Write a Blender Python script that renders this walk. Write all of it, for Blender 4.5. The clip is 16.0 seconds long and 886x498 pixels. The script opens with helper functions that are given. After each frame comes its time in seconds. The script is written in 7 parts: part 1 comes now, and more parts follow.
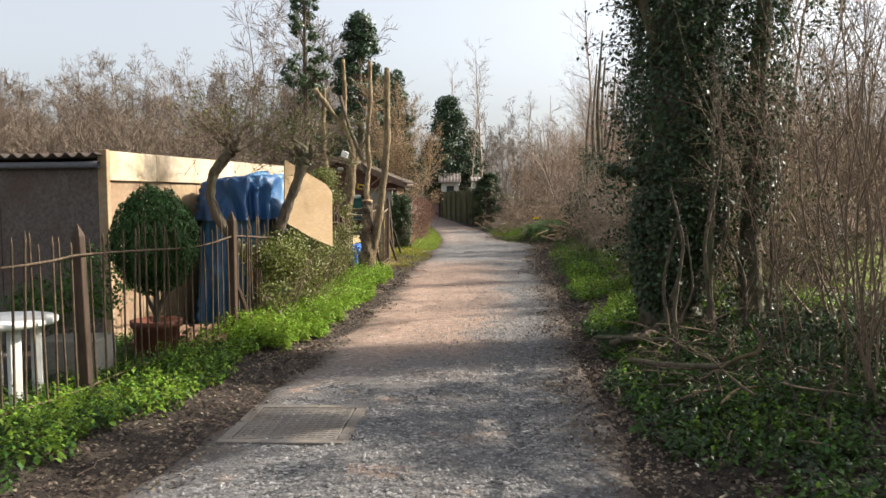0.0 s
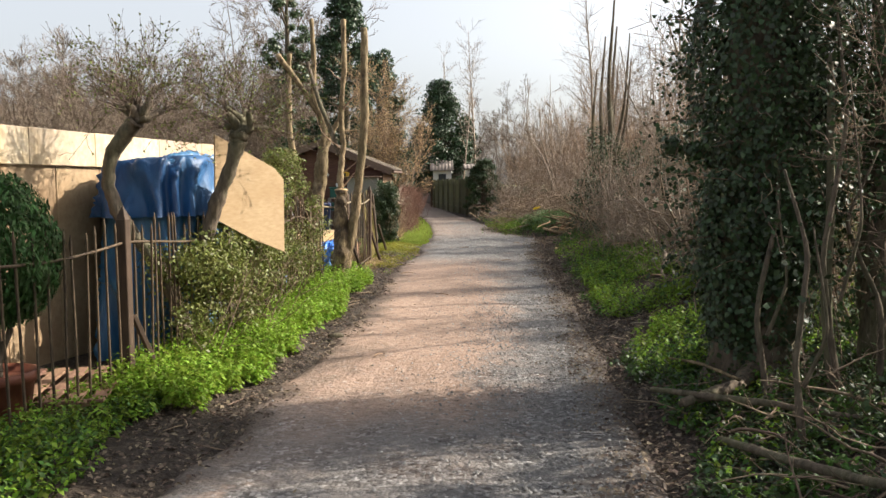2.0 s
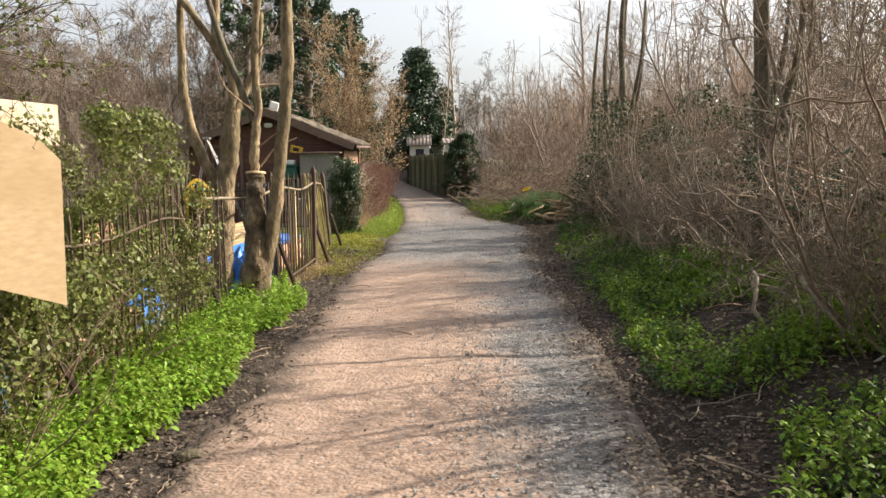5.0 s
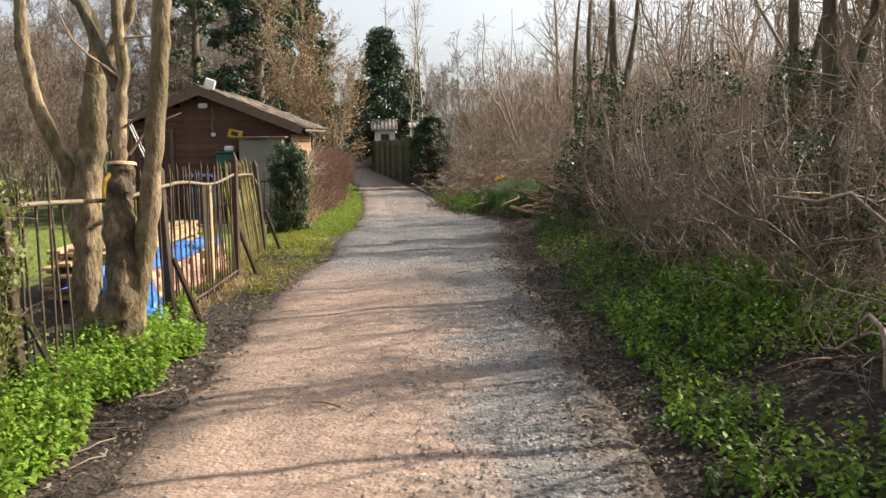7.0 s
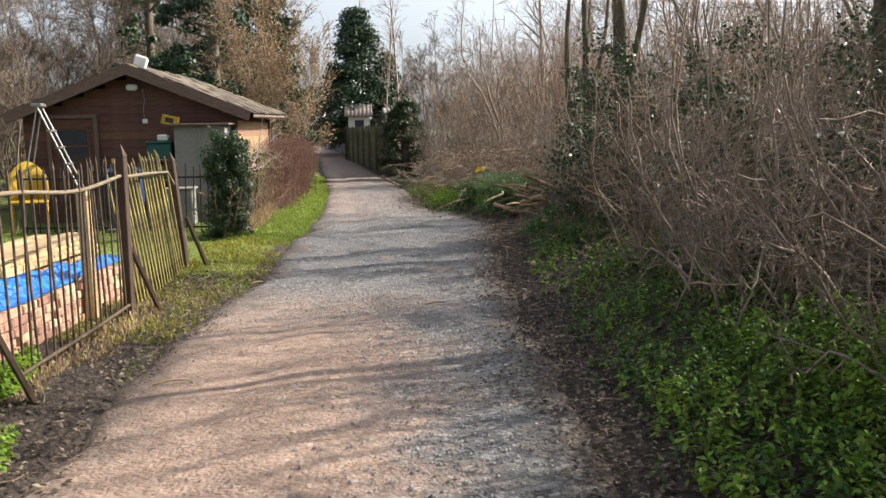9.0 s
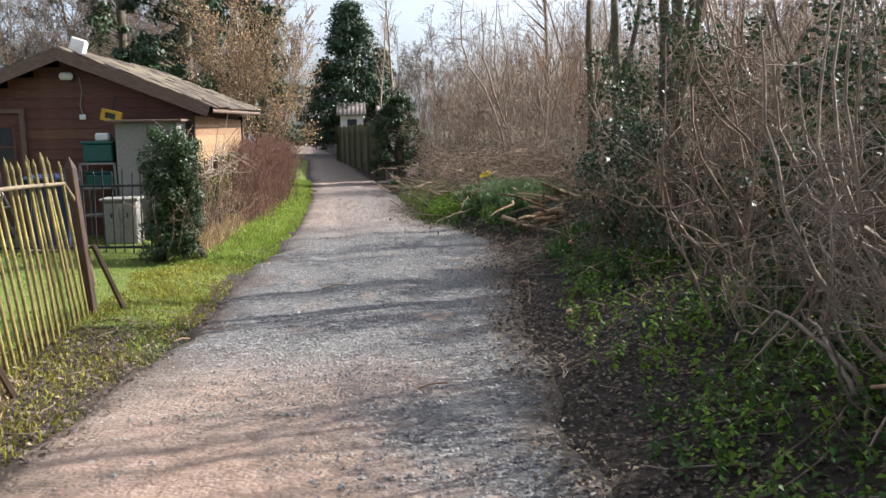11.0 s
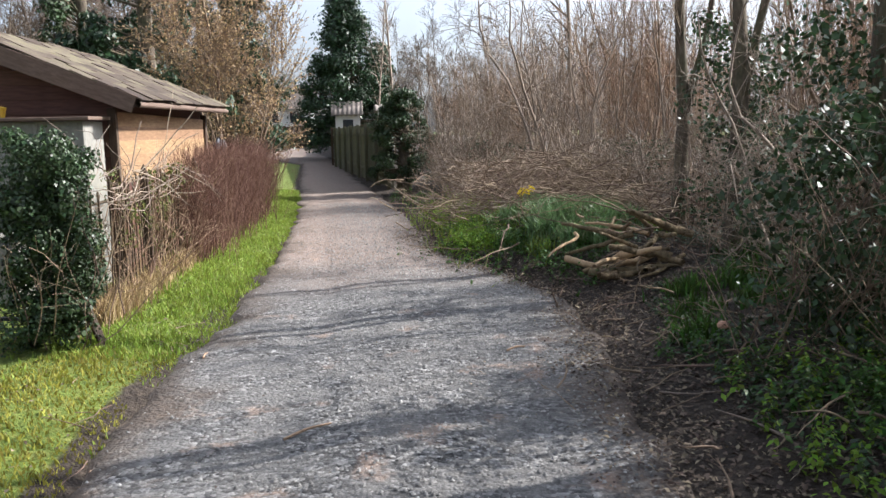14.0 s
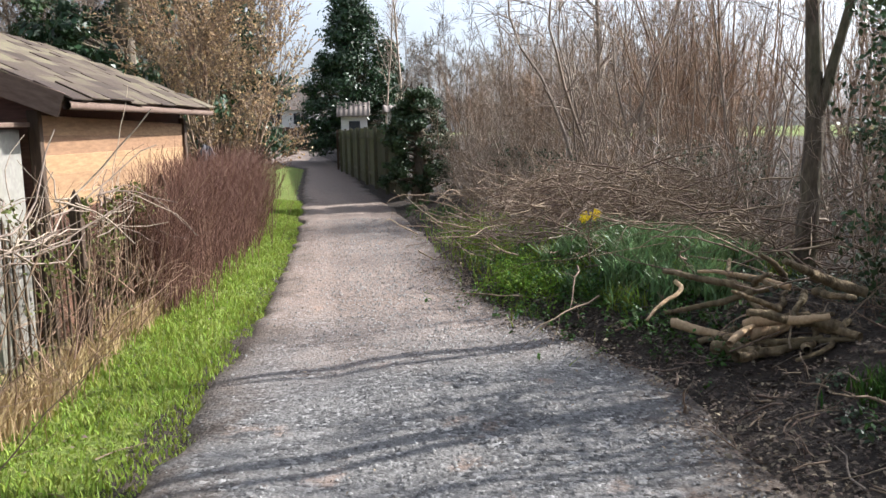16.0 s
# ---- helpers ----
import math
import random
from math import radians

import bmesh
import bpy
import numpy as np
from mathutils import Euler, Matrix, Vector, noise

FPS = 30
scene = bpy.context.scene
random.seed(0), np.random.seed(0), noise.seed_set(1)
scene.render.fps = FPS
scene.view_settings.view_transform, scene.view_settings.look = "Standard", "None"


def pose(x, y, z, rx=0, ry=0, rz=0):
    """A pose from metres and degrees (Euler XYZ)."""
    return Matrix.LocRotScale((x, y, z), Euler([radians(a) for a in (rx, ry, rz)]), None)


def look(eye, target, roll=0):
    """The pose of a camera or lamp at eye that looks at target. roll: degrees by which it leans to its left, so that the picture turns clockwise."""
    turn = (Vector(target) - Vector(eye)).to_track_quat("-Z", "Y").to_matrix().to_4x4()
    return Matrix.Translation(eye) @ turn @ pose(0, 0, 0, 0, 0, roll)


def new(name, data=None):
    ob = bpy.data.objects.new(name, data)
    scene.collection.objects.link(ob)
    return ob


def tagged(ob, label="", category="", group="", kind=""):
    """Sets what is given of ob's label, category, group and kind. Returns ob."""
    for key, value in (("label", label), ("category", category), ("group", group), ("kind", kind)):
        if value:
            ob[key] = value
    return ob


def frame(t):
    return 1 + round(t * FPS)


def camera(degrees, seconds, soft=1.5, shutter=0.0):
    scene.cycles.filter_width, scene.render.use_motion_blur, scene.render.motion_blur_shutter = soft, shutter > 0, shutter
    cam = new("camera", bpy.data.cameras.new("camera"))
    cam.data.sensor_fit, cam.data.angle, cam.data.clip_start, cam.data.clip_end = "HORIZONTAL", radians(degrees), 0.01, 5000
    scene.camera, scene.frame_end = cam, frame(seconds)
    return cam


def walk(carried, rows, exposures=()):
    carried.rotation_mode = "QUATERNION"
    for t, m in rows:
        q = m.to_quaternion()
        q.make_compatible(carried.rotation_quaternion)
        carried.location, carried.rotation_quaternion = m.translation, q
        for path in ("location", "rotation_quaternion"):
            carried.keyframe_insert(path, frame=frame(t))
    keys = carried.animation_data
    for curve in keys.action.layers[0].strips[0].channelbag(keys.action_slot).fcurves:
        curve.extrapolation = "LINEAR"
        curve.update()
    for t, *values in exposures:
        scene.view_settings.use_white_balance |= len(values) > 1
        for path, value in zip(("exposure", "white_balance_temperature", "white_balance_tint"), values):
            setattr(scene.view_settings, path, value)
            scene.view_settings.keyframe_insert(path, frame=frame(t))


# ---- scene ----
cam = camera(57.6, 16.0)
METRES, EYE, TILT, LEAN, TURN = 19.7, 1.5, 0.0, 0.0, 0.0
ROWS = [
    (0.0, 0.0, 0.0, 0.0, -0.02, -3.71, 0.34),
    (0.5, -0.0007, 0.0313, 0.0003, -0.06, -3.91, 0.37),
    (1.0, -0.001, 0.0637, -0.0, -0.12, -4.09, 0.42),
    (1.5, -0.001, 0.0953, 0.0001, -0.24, -4.21, 0.45),
    (2.0, 0.0019, 0.1258, -0.0003, -0.56, -4.53, 0.48),
    (2.5, 0.0044, 0.1577, -0.0001, -1.0, -5.26, 0.45),
    (3.0, 0.0066, 0.188, 0.0022, -1.38, -5.89, 0.44),
    (3.5, 0.0095, 0.2198, 0.0024, -1.63, -6.07, 0.4),
    (4.0, 0.0112, 0.2527, 0.0026, -1.75, -6.11, 0.42),
    (6.5, 0.0198, 0.4042, 0.0016, -3.25, -6.96, 0.69),
    (7.0, 0.0247, 0.4344, 0.0017, -4.15, -7.32, 0.72),
    (7.5, 0.0294, 0.4646, 0.0023, -4.85, -7.76, 0.83),
    (8.0, 0.0342, 0.4951, 0.0028, -5.31, -8.12, 0.83),
    (8.5, 0.0367, 0.5245, 0.0035, -5.5, -8.27, 0.84),
    (9.0, 0.0407, 0.5536, 0.0031, -5.57, -8.32, 0.9),
    (11.5, 0.0517, 0.7098, 0.0014, -5.85, -8.29, 0.87),
    (12.0, 0.0517, 0.7426, 0.0023, -5.89, -8.26, 0.89),
    (12.5, 0.0514, 0.7762, 0.0025, -5.96, -8.28, 0.91),
    (13.0, 0.0503, 0.8086, 0.003, -5.97, -8.25, 0.98),
    (13.5, 0.0511, 0.8394, 0.0027, -6.04, -8.22, 1.07),
    (14.0, 0.0516, 0.8721, 0.0023, -6.02, -8.24, 1.1),
    (14.5, 0.0513, 0.9049, 0.0036, -6.0, -8.25, 1.11),
    (15.0, 0.0508, 0.9364, 0.0051, -5.9, -8.22, 1.14),
    (15.5, 0.0486, 0.9668, 0.0057, -5.79, -8.19, 1.16),
    (16.0, 0.0466, 0.9967, 0.0067, -5.68, -8.21, 1.19),
]
walk(cam, [(t, pose(0, 0, EYE, TILT, LEAN, TURN) @ pose(METRES * x, METRES * y, METRES * z, 90 + pitch, roll, yaw)) for t, x, y, z, yaw, pitch, roll in ROWS],
     exposures=[(0.0, 1.05, 6350, 10), (4.0, 1.15, 6600, 10), (7.5, 1.05, 6350, 10), (9.0, 1.08, 6100, 10), (11.5, 1.2, 5750, 10), (16.0, 1.2, 5700, 10)])

# ---- world and sun ----
SUN_AZ, SUN_EL = radians(75), radians(35)
world = bpy.data.worlds.new("world")
scene.world = world
world.use_nodes = True
wn = world.node_tree.nodes
sky = wn.new("ShaderNodeTexSky")
sky.sky_type = "NISHITA"
sky.sun_disc = False
sky.sun_elevation, sky.sun_rotation = SUN_EL, SUN_AZ
sky.air_density, sky.dust_density, sky.ozone_density = 1.0, 4.0, 1.0
wn["Background"].inputs["Strength"].default_value = 0.12
haze = wn.new("ShaderNodeHueSaturation")
haze.inputs["Saturation"].default_value = 0.32
world.node_tree.links.new(sky.outputs[0], haze.inputs["Color"])
world.node_tree.links.new(haze.outputs[0], wn["Background"].inputs["Color"])
sun_dir = Vector((math.sin(SUN_AZ) * math.cos(SUN_EL), math.cos(SUN_AZ) * math.cos(SUN_EL), math.sin(SUN_EL)))
sun_data = bpy.data.lights.new("sun", "SUN")
sun_data.energy, sun_data.angle, sun_data.color = 5.0, radians(0.53), (1.0, 0.90, 0.77)
sun = new("sun", sun_data)
sun.matrix_world = look(sun_dir * 60, (0, 0, 0))


# ---- materials ----
def material(name, stops, scale=6.0, fine=60.0, rough=0.85, bump=0.3, depth=0.01, metal=0.0, stretch=(1, 1, 1),
             stain=None, amount=0.5, island=0.0, obj_random=0.0, through_light=0.0, specular=0.3):
    """Noise-coloured surface: stops are colours from the low to the high end of the grain; stain blends in large patches."""
    mat = bpy.data.materials.new(name)
    mat.use_nodes = True
    n, l = mat.node_tree.nodes, mat.node_tree.links
    bsdf = n["Principled BSDF"]
    coord = n.new("ShaderNodeTexCoord")
    mapping = n.new("ShaderNodeMapping")
    mapping.inputs["Scale"].default_value = stretch
    l.new(coord.outputs["Object"], mapping.inputs["Vector"])
    grain = n.new("ShaderNodeTexNoise")
    grain.inputs["Scale"].default_value, grain.inputs["Detail"].default_value, grain.inputs["Roughness"].default_value = fine, 5, 0.65
    l.new(mapping.outputs[0], grain.inputs["Vector"])
    ramp = n.new("ShaderNodeValToRGB")
    el = ramp.color_ramp.elements
    while len(el) < len(stops):
        el.new(0.5)
    for i, c in enumerate(stops):
        el[i].position = 0.3 + 0.4 * i / max(1, len(stops) - 1)
        el[i].color = (*c, 1)
    l.new(grain.outputs["Fac"], ramp.inputs["Fac"])
    colour = ramp.outputs["Color"]
    patch = n.new("ShaderNodeTexNoise")
    patch.inputs["Scale"].default_value, patch.inputs["Detail"].default_value = scale, 4
    l.new(mapping.outputs[0], patch.inputs["Vector"])
    if stain:
        sel = n.new("ShaderNodeMapRange")
        sel.inputs["From Min"].default_value, sel.inputs["From Max"].default_value = 0.45, 0.65
        sel.inputs["To Max"].default_value = amount
        l.new(patch.outputs["Fac"], sel.inputs["Value"])
        mix = n.new("ShaderNodeMix")
        mix.data_type = "RGBA"
        l.new(sel.outputs[0], mix.inputs["Factor"])
        l.new(colour, mix.inputs["A"])
        mix.inputs["B"].default_value = (*stain, 1)
        colour = mix.outputs["Result"]
    for span, source in ((island, "g"), (obj_random, "o")):
        if span:
            if source == "g":
                rnd = n.new("ShaderNodeNewGeometry").outputs["Random Per Island"]
            else:
                rnd = n.new("ShaderNodeObjectInfo").outputs["Random"]
            value = n.new("ShaderNodeMapRange")
            value.inputs["To Min"].default_value, value.inputs["To Max"].default_value = 1 - span, 1 + span
            l.new(rnd, value.inputs["Value"])
            shift = n.new("ShaderNodeMapRange")
            shift.inputs["To Min"].default_value, shift.inputs["To Max"].default_value = 0.5 - 0.06 * span, 0.5 + 0.04 * span
            l.new(rnd, shift.inputs["Value"])
            hsv = n.new("ShaderNodeHueSaturation")
            l.new(value.outputs[0], hsv.inputs["Value"])
            l.new(shift.outputs[0], hsv.inputs["Hue"])
            l.new(colour, hsv.inputs["Color"])
            colour = hsv.outputs["Color"]
    l.new(colour, bsdf.inputs["Base Color"])
    bsdf.inputs["Roughness"].default_value, bsdf.inputs["Metallic"].default_value = rough, metal
    bsdf.inputs["Specular IOR Level"].default_value = specular
    if bump:
        b = n.new("ShaderNodeBump")
        b.inputs["Strength"].default_value, b.inputs["Distance"].default_value = bump, depth
        l.new(grain.outputs["Fac"], b.inputs["Height"])
        l.new(b.outputs["Normal"], bsdf.inputs["Normal"])
    if through_light:
        glow = n.new("ShaderNodeBsdfTranslucent")
        l.new(colour, glow.inputs["Color"])
        both = n.new("ShaderNodeMixShader")
        both.inputs["Fac"].default_value = through_light
        l.new(bsdf.outputs[0], both.inputs[1])
        l.new(glow.outputs[0], both.inputs[2])
        l.new(both.outputs[0], n["Material Output"].inputs["Surface"])
    return mat


M_TWIG = material("twig", [(0.13, 0.095, 0.065), (0.28, 0.205, 0.14)], 3, 30, bump=0, island=0.35)
M_TWIG_DARK = material("dark_twig", [(0.075, 0.055, 0.04), (0.17, 0.125, 0.09)], 3, 30, bump=0, island=0.35)
M_TWIG_GREY = material("grey_twig", [(0.16, 0.125, 0.095), (0.34, 0.275, 0.21)], 3, 30, bump=0, island=0.35)
# darker twig copy: the dense wood's shade is put into its colour
M_TWIG_WOOD_SHADED = material("shaded_wood_twig", [(0.09, 0.068, 0.05), (0.215, 0.165, 0.12)], 3, 30, bump=0, island=0.3)
M_BUD = material("tan_bud", [(0.34, 0.235, 0.12), (0.55, 0.41, 0.23)], 2, 15, rough=0.7, bump=0, island=0.4, through_light=0.3)
M_LICHEN = material("lichened_iron", [(0.07, 0.055, 0.025), (0.22, 0.18, 0.06), (0.34, 0.28, 0.09)], 6, 35, rough=0.9, bump=0.4, depth=0.003, stretch=(1, 1, 0.3), stain=(0.05, 0.04, 0.028), amount=0.7)
M_TWIG_RED = material("red_twig", [(0.105, 0.056, 0.041), (0.225, 0.128, 0.092)], 3, 30, bump=0, island=0.35)
M_TWIG_TAN = material("tan_twig", [(0.21, 0.14, 0.09), (0.40, 0.275, 0.18)], 3, 30, bump=0, island=0.3)
M_BARK = material("bark", [(0.04, 0.03, 0.022), (0.11, 0.085, 0.06), (0.18, 0.14, 0.10)], 4, 25, bump=0.8, depth=0.02, stretch=(1, 1, 0.3), stain=(0.10, 0.12, 0.05), amount=0.4)
M_BARK_PALE = material("pale_bark", [(0.05, 0.036, 0.022), (0.22, 0.16, 0.09), (0.38, 0.29, 0.165)], 3, 17, bump=1.0, depth=0.035, stretch=(1, 1, 0.45), stain=(0.10, 0.078, 0.038), amount=0.75)
M_BARK_RAGGED = material("ragged_bark", [(0.03, 0.022, 0.015), (0.13, 0.092, 0.05), (0.40, 0.30, 0.17)], 5, 9, bump=1.0, depth=0.06, stretch=(1, 1, 0.55), stain=(0.035, 0.026, 0.018), amount=0.75)
M_CUT = material("cut_wood", [(0.36, 0.24, 0.13), (0.55, 0.40, 0.24)], 8, 40, bump=0.2, depth=0.003)
M_LOG = material("log_wood", [(0.40, 0.24, 0.13), (0.62, 0.42, 0.26)], 4, 30, bump=0.4, depth=0.006, stretch=(1, 0.4, 1), obj_random=0.35)
M_IVY = material("ivy_leaf", [(0.018, 0.038, 0.014), (0.06, 0.095, 0.035)], 2, 20, rough=0.47, bump=0, island=0.5, through_light=0.12, specular=0.4)
M_EVERGREEN = material("evergreen_leaf", [(0.015, 0.035, 0.014), (0.04, 0.075, 0.03)], 2, 20, rough=0.45, bump=0, island=0.5, through_light=0.15, specular=0.4)
M_CONIFER = material("conifer_spray", [(0.02, 0.055, 0.012), (0.05, 0.11, 0.025)], 3, 20, rough=0.7, bump=0, island=0.4, through_light=0.2)
M_GREEN = material("nettle_leaf", [(0.11, 0.20, 0.014), (0.23, 0.35, 0.04)], 1.5, 15, rough=0.55, bump=0, island=0.45, through_light=0.4)
M_DARKGREEN = material("ground_leaf", [(0.03, 0.075, 0.012), (0.08, 0.15, 0.025)], 1.5, 15, rough=0.5, bump=0, island=0.5, through_light=0.35)
M_HEDGE = material("hedge_leaf", [(0.06, 0.085, 0.018), (0.19, 0.20, 0.055)], 1.5, 15, rough=0.5, bump=0, island=0.5, through_light=0.3)
M_GRASS = material("grass_blade", [(0.13, 0.21, 0.025), (0.29, 0.35, 0.06)], 1.2, 12, rough=0.6, bump=0, island=0.45, through_light=0.4)
M_SEDGE = material("sedge_blade", [(0.08, 0.15, 0.055), (0.22, 0.32, 0.13)], 1.5, 12, rough=0.4, bump=0, island=0.5, through_light=0.35, specular=0.5)
M_MOSS = material("mossy_grass", [(0.16, 0.17, 0.018), (0.31, 0.28, 0.05)], 1.2, 12, rough=0.7, bump=0, island=0.4, through_light=0.35)
M_DRYGRASS = material("dry_grass", [(0.28, 0.20, 0.10), (0.48, 0.37, 0.20)], 2, 12, rough=0.8, bump=0, island=0.35, through_light=0.25)
M_LITTER = material("dead_leaf", [(0.06, 0.046, 0.034), (0.22, 0.168, 0.12)], 2, 12, rough=0.8, bump=0, island=0.6, through_light=0.1)
M_STONE = material("gravel_stone", [(0.12, 0.116, 0.11), (0.28, 0.272, 0.258)], 3, 30, rough=0.8, bump=0, island=0.5)
M_IRON = material("rusty_iron", [(0.035, 0.025, 0.017), (0.085, 0.06, 0.037), (0.15, 0.11, 0.066)], 5, 50, rough=0.8, bump=0.4, depth=0.003, stretch=(1, 1, 0.3), metal=0.2)
M_POST = material("stained_post", [(0.035, 0.022, 0.014), (0.085, 0.055, 0.035)], 4, 40, rough=0.75, bump=0.4, depth=0.004, stretch=(1, 1, 0.15))
M_BLACKIRON = material("black_iron", [(0.012, 0.012, 0.014), (0.035, 0.035, 0.04)], 4, 40, rough=0.55, bump=0.2, depth=0.002)
M_ROPE = material("weathered_rail", [(0.10, 0.08, 0.05), (0.24, 0.19, 0.12)], 8, 60, bump=0.5, depth=0.004)
M_CEMENT = material("cement_board", [(0.07, 0.06, 0.052), (0.125, 0.105, 0.09), (0.165, 0.14, 0.12)], 1.8, 30, rough=0.9, bump=0.25, depth=0.004, stain=(0.10, 0.065, 0.05), amount=0.6)
M_TANBOARD = material("tan_board", [(0.24, 0.165, 0.095), (0.35, 0.26, 0.16)], 2.0, 18, rough=0.8, bump=0.15, depth=0.003, stain=(0.22, 0.135, 0.07), amount=0.55, obj_random=0.2)
M_FASCIA = material("whitened_board", [(0.38, 0.30, 0.20), (0.52, 0.44, 0.32)], 2.4, 20, rough=0.7, bump=0.15, depth=0.003, stain=(0.36, 0.25, 0.10), amount=0.7, obj_random=0.2)
M_PLY = material("plywood_board", [(0.31, 0.215, 0.118), (0.42, 0.31, 0.18)], 2.0, 14, rough=0.75, bump=0.15, depth=0.002, stain=(0.30, 0.20, 0.10), amount=0.5, stretch=(1, 1, 3))
M_TARP = material("blue_tarpaulin", [(0.012, 0.07, 0.17), (0.03, 0.125, 0.24)], 2.5, 7, rough=0.38, bump=0.6, depth=0.03, stretch=(1, 1, 0.4), stain=(0.07, 0.20, 0.33), amount=0.6, specular=0.5)
M_TARP_DEEP = material("deep_blue_tarpaulin", [(0.008, 0.04, 0.13), (0.02, 0.085, 0.21)], 2.5, 7, rough=0.42, bump=0.6, depth=0.03, stretch=(1, 1, 0.4), stain=(0.04, 0.13, 0.26), amount=0.5, specular=0.4)
M_PALLET = material("reddish_pallet_wood", [(0.13, 0.07, 0.045), (0.25, 0.15, 0.10)], 3, 35, rough=0.85, bump=0.3, depth=0.003, stretch=(0.15, 1, 1), obj_random=0.25)
M_BLUESHEET = material("bright_blue_sheet", [(0.01, 0.10, 0.42), (0.03, 0.20, 0.62)], 4, 25, rough=0.4, bump=0.5, depth=0.012, specular=0.5)
M_TERRA = material("brown_plastic_pot", [(0.11, 0.035, 0.02), (0.17, 0.06, 0.035)], 4, 30, rough=0.55, bump=0.1, depth=0.002)
M_WHITEPL = material("white_plastic", [(0.60, 0.60, 0.56), (0.76, 0.76, 0.72)], 4, 30, rough=0.5, bump=0.05, depth=0.002, stain=(0.42, 0.40, 0.33), amount=0.4)
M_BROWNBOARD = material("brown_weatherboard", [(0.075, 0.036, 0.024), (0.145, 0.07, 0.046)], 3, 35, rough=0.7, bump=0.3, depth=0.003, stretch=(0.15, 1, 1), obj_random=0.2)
M_ORANGEBOARD = material("sunlit_bare_weatherboard", [(0.19, 0.112, 0.057), (0.34, 0.22, 0.118)], 3, 35, rough=0.7, bump=0.25, depth=0.003, stretch=(1, 0.15, 1), obj_random=0.15)
M_BARGE = material("faded_bargeboard", [(0.10, 0.066, 0.05), (0.17, 0.118, 0.09)], 3, 35, rough=0.8, bump=0.2, depth=0.003, stretch=(0.3, 1, 1))
M_SHINGLE = material("felt_shingle", [(0.045, 0.034, 0.026), (0.12, 0.092, 0.068)], 3, 60, rough=0.95, bump=0.4, depth=0.004, stain=(0.13, 0.12, 0.06), amount=0.5, obj_random=0.5)
M_GREYSHEET = material("grey_sheet", [(0.18, 0.17, 0.15), (0.26, 0.25, 0.22)], 2, 25, rough=0.8, bump=0.15, depth=0.003, stain=(0.22, 0.21, 0.15), amount=0.4)
M_FENCEBOARD = material("green_grey_fence_board", [(0.085, 0.08, 0.05), (0.16, 0.15, 0.095)], 2.2, 30, rough=0.9, bump=0.3, depth=0.004, stretch=(1, 1, 0.2), stain=(0.085, 0.10, 0.045), amount=0.5, obj_random=0.2)
M_ROOFTILE = material("pantile", [(0.16, 0.13, 0.115), (0.26, 0.225, 0.195)], 3, 30, rough=0.85, bump=0.2, depth=0.004)
M_RENDER = material("white_render", [(0.55, 0.54, 0.50), (0.70, 0.69, 0.65)], 2, 25, rough=0.85, bump=0.15, depth=0.004)
M_DARKGLASS = material("window_glass", [(0.02, 0.025, 0.03), (0.04, 0.045, 0.05)], 2, 5, rough=0.08, bump=0, specular=0.6)
M_YELLOW = material("yellow_plastic", [(0.34, 0.21, 0.015), (0.46, 0.30, 0.03)], 4, 30, rough=0.5, bump=0.05, depth=0.002)
M_GREENBOX = material("green_plastic", [(0.015, 0.07, 0.055), (0.03, 0.11, 0.085)], 4, 30, rough=0.5, bump=0.05, depth=0.002)
M_ALU = material("aluminium", [(0.22, 0.21, 0.20), (0.33, 0.32, 0.31)], 6, 50, rough=0.5, bump=0.05, depth=0.001, metal=0.7)
M_BRICK = material("pinkish_brick", [(0.34, 0.19, 0.12), (0.52, 0.34, 0.23)], 5, 50, rough=0.9, bump=0.4, depth=0.004, obj_random=0.35)
M_PLANK = material("fresh_plank", [(0.33, 0.23, 0.115), (0.48, 0.35, 0.19)], 3, 35, rough=0.75, bump=0.2, depth=0.002, stretch=(1, 0.15, 1), obj_random=0.2)
M_MANHOLE = material("manhole_concrete", [(0.11, 0.10, 0.088), (0.21, 0.19, 0.165)], 3, 60, rough=0.9, bump=0.5, depth=0.004, stain=(0.16, 0.12, 0.08), amount=0.5)
M_DAFF = material("daffodil_petal", [(0.75, 0.55, 0.01), (0.85, 0.68, 0.03)], 4, 20, rough=0.6, bump=0, through_light=0.3)
M_SCOURGE = material("grey_fabric", [(0.10, 0.10, 0.11), (0.18, 0.18, 0.19)], 4, 40, rough=0.8, bump=0.2, depth=0.003)
M_NAVY = material("navy_plastic", [(0.012, 0.02, 0.06), (0.025, 0.04, 0.10)], 4, 40, rough=0.6, bump=0.1, depth=0.002)


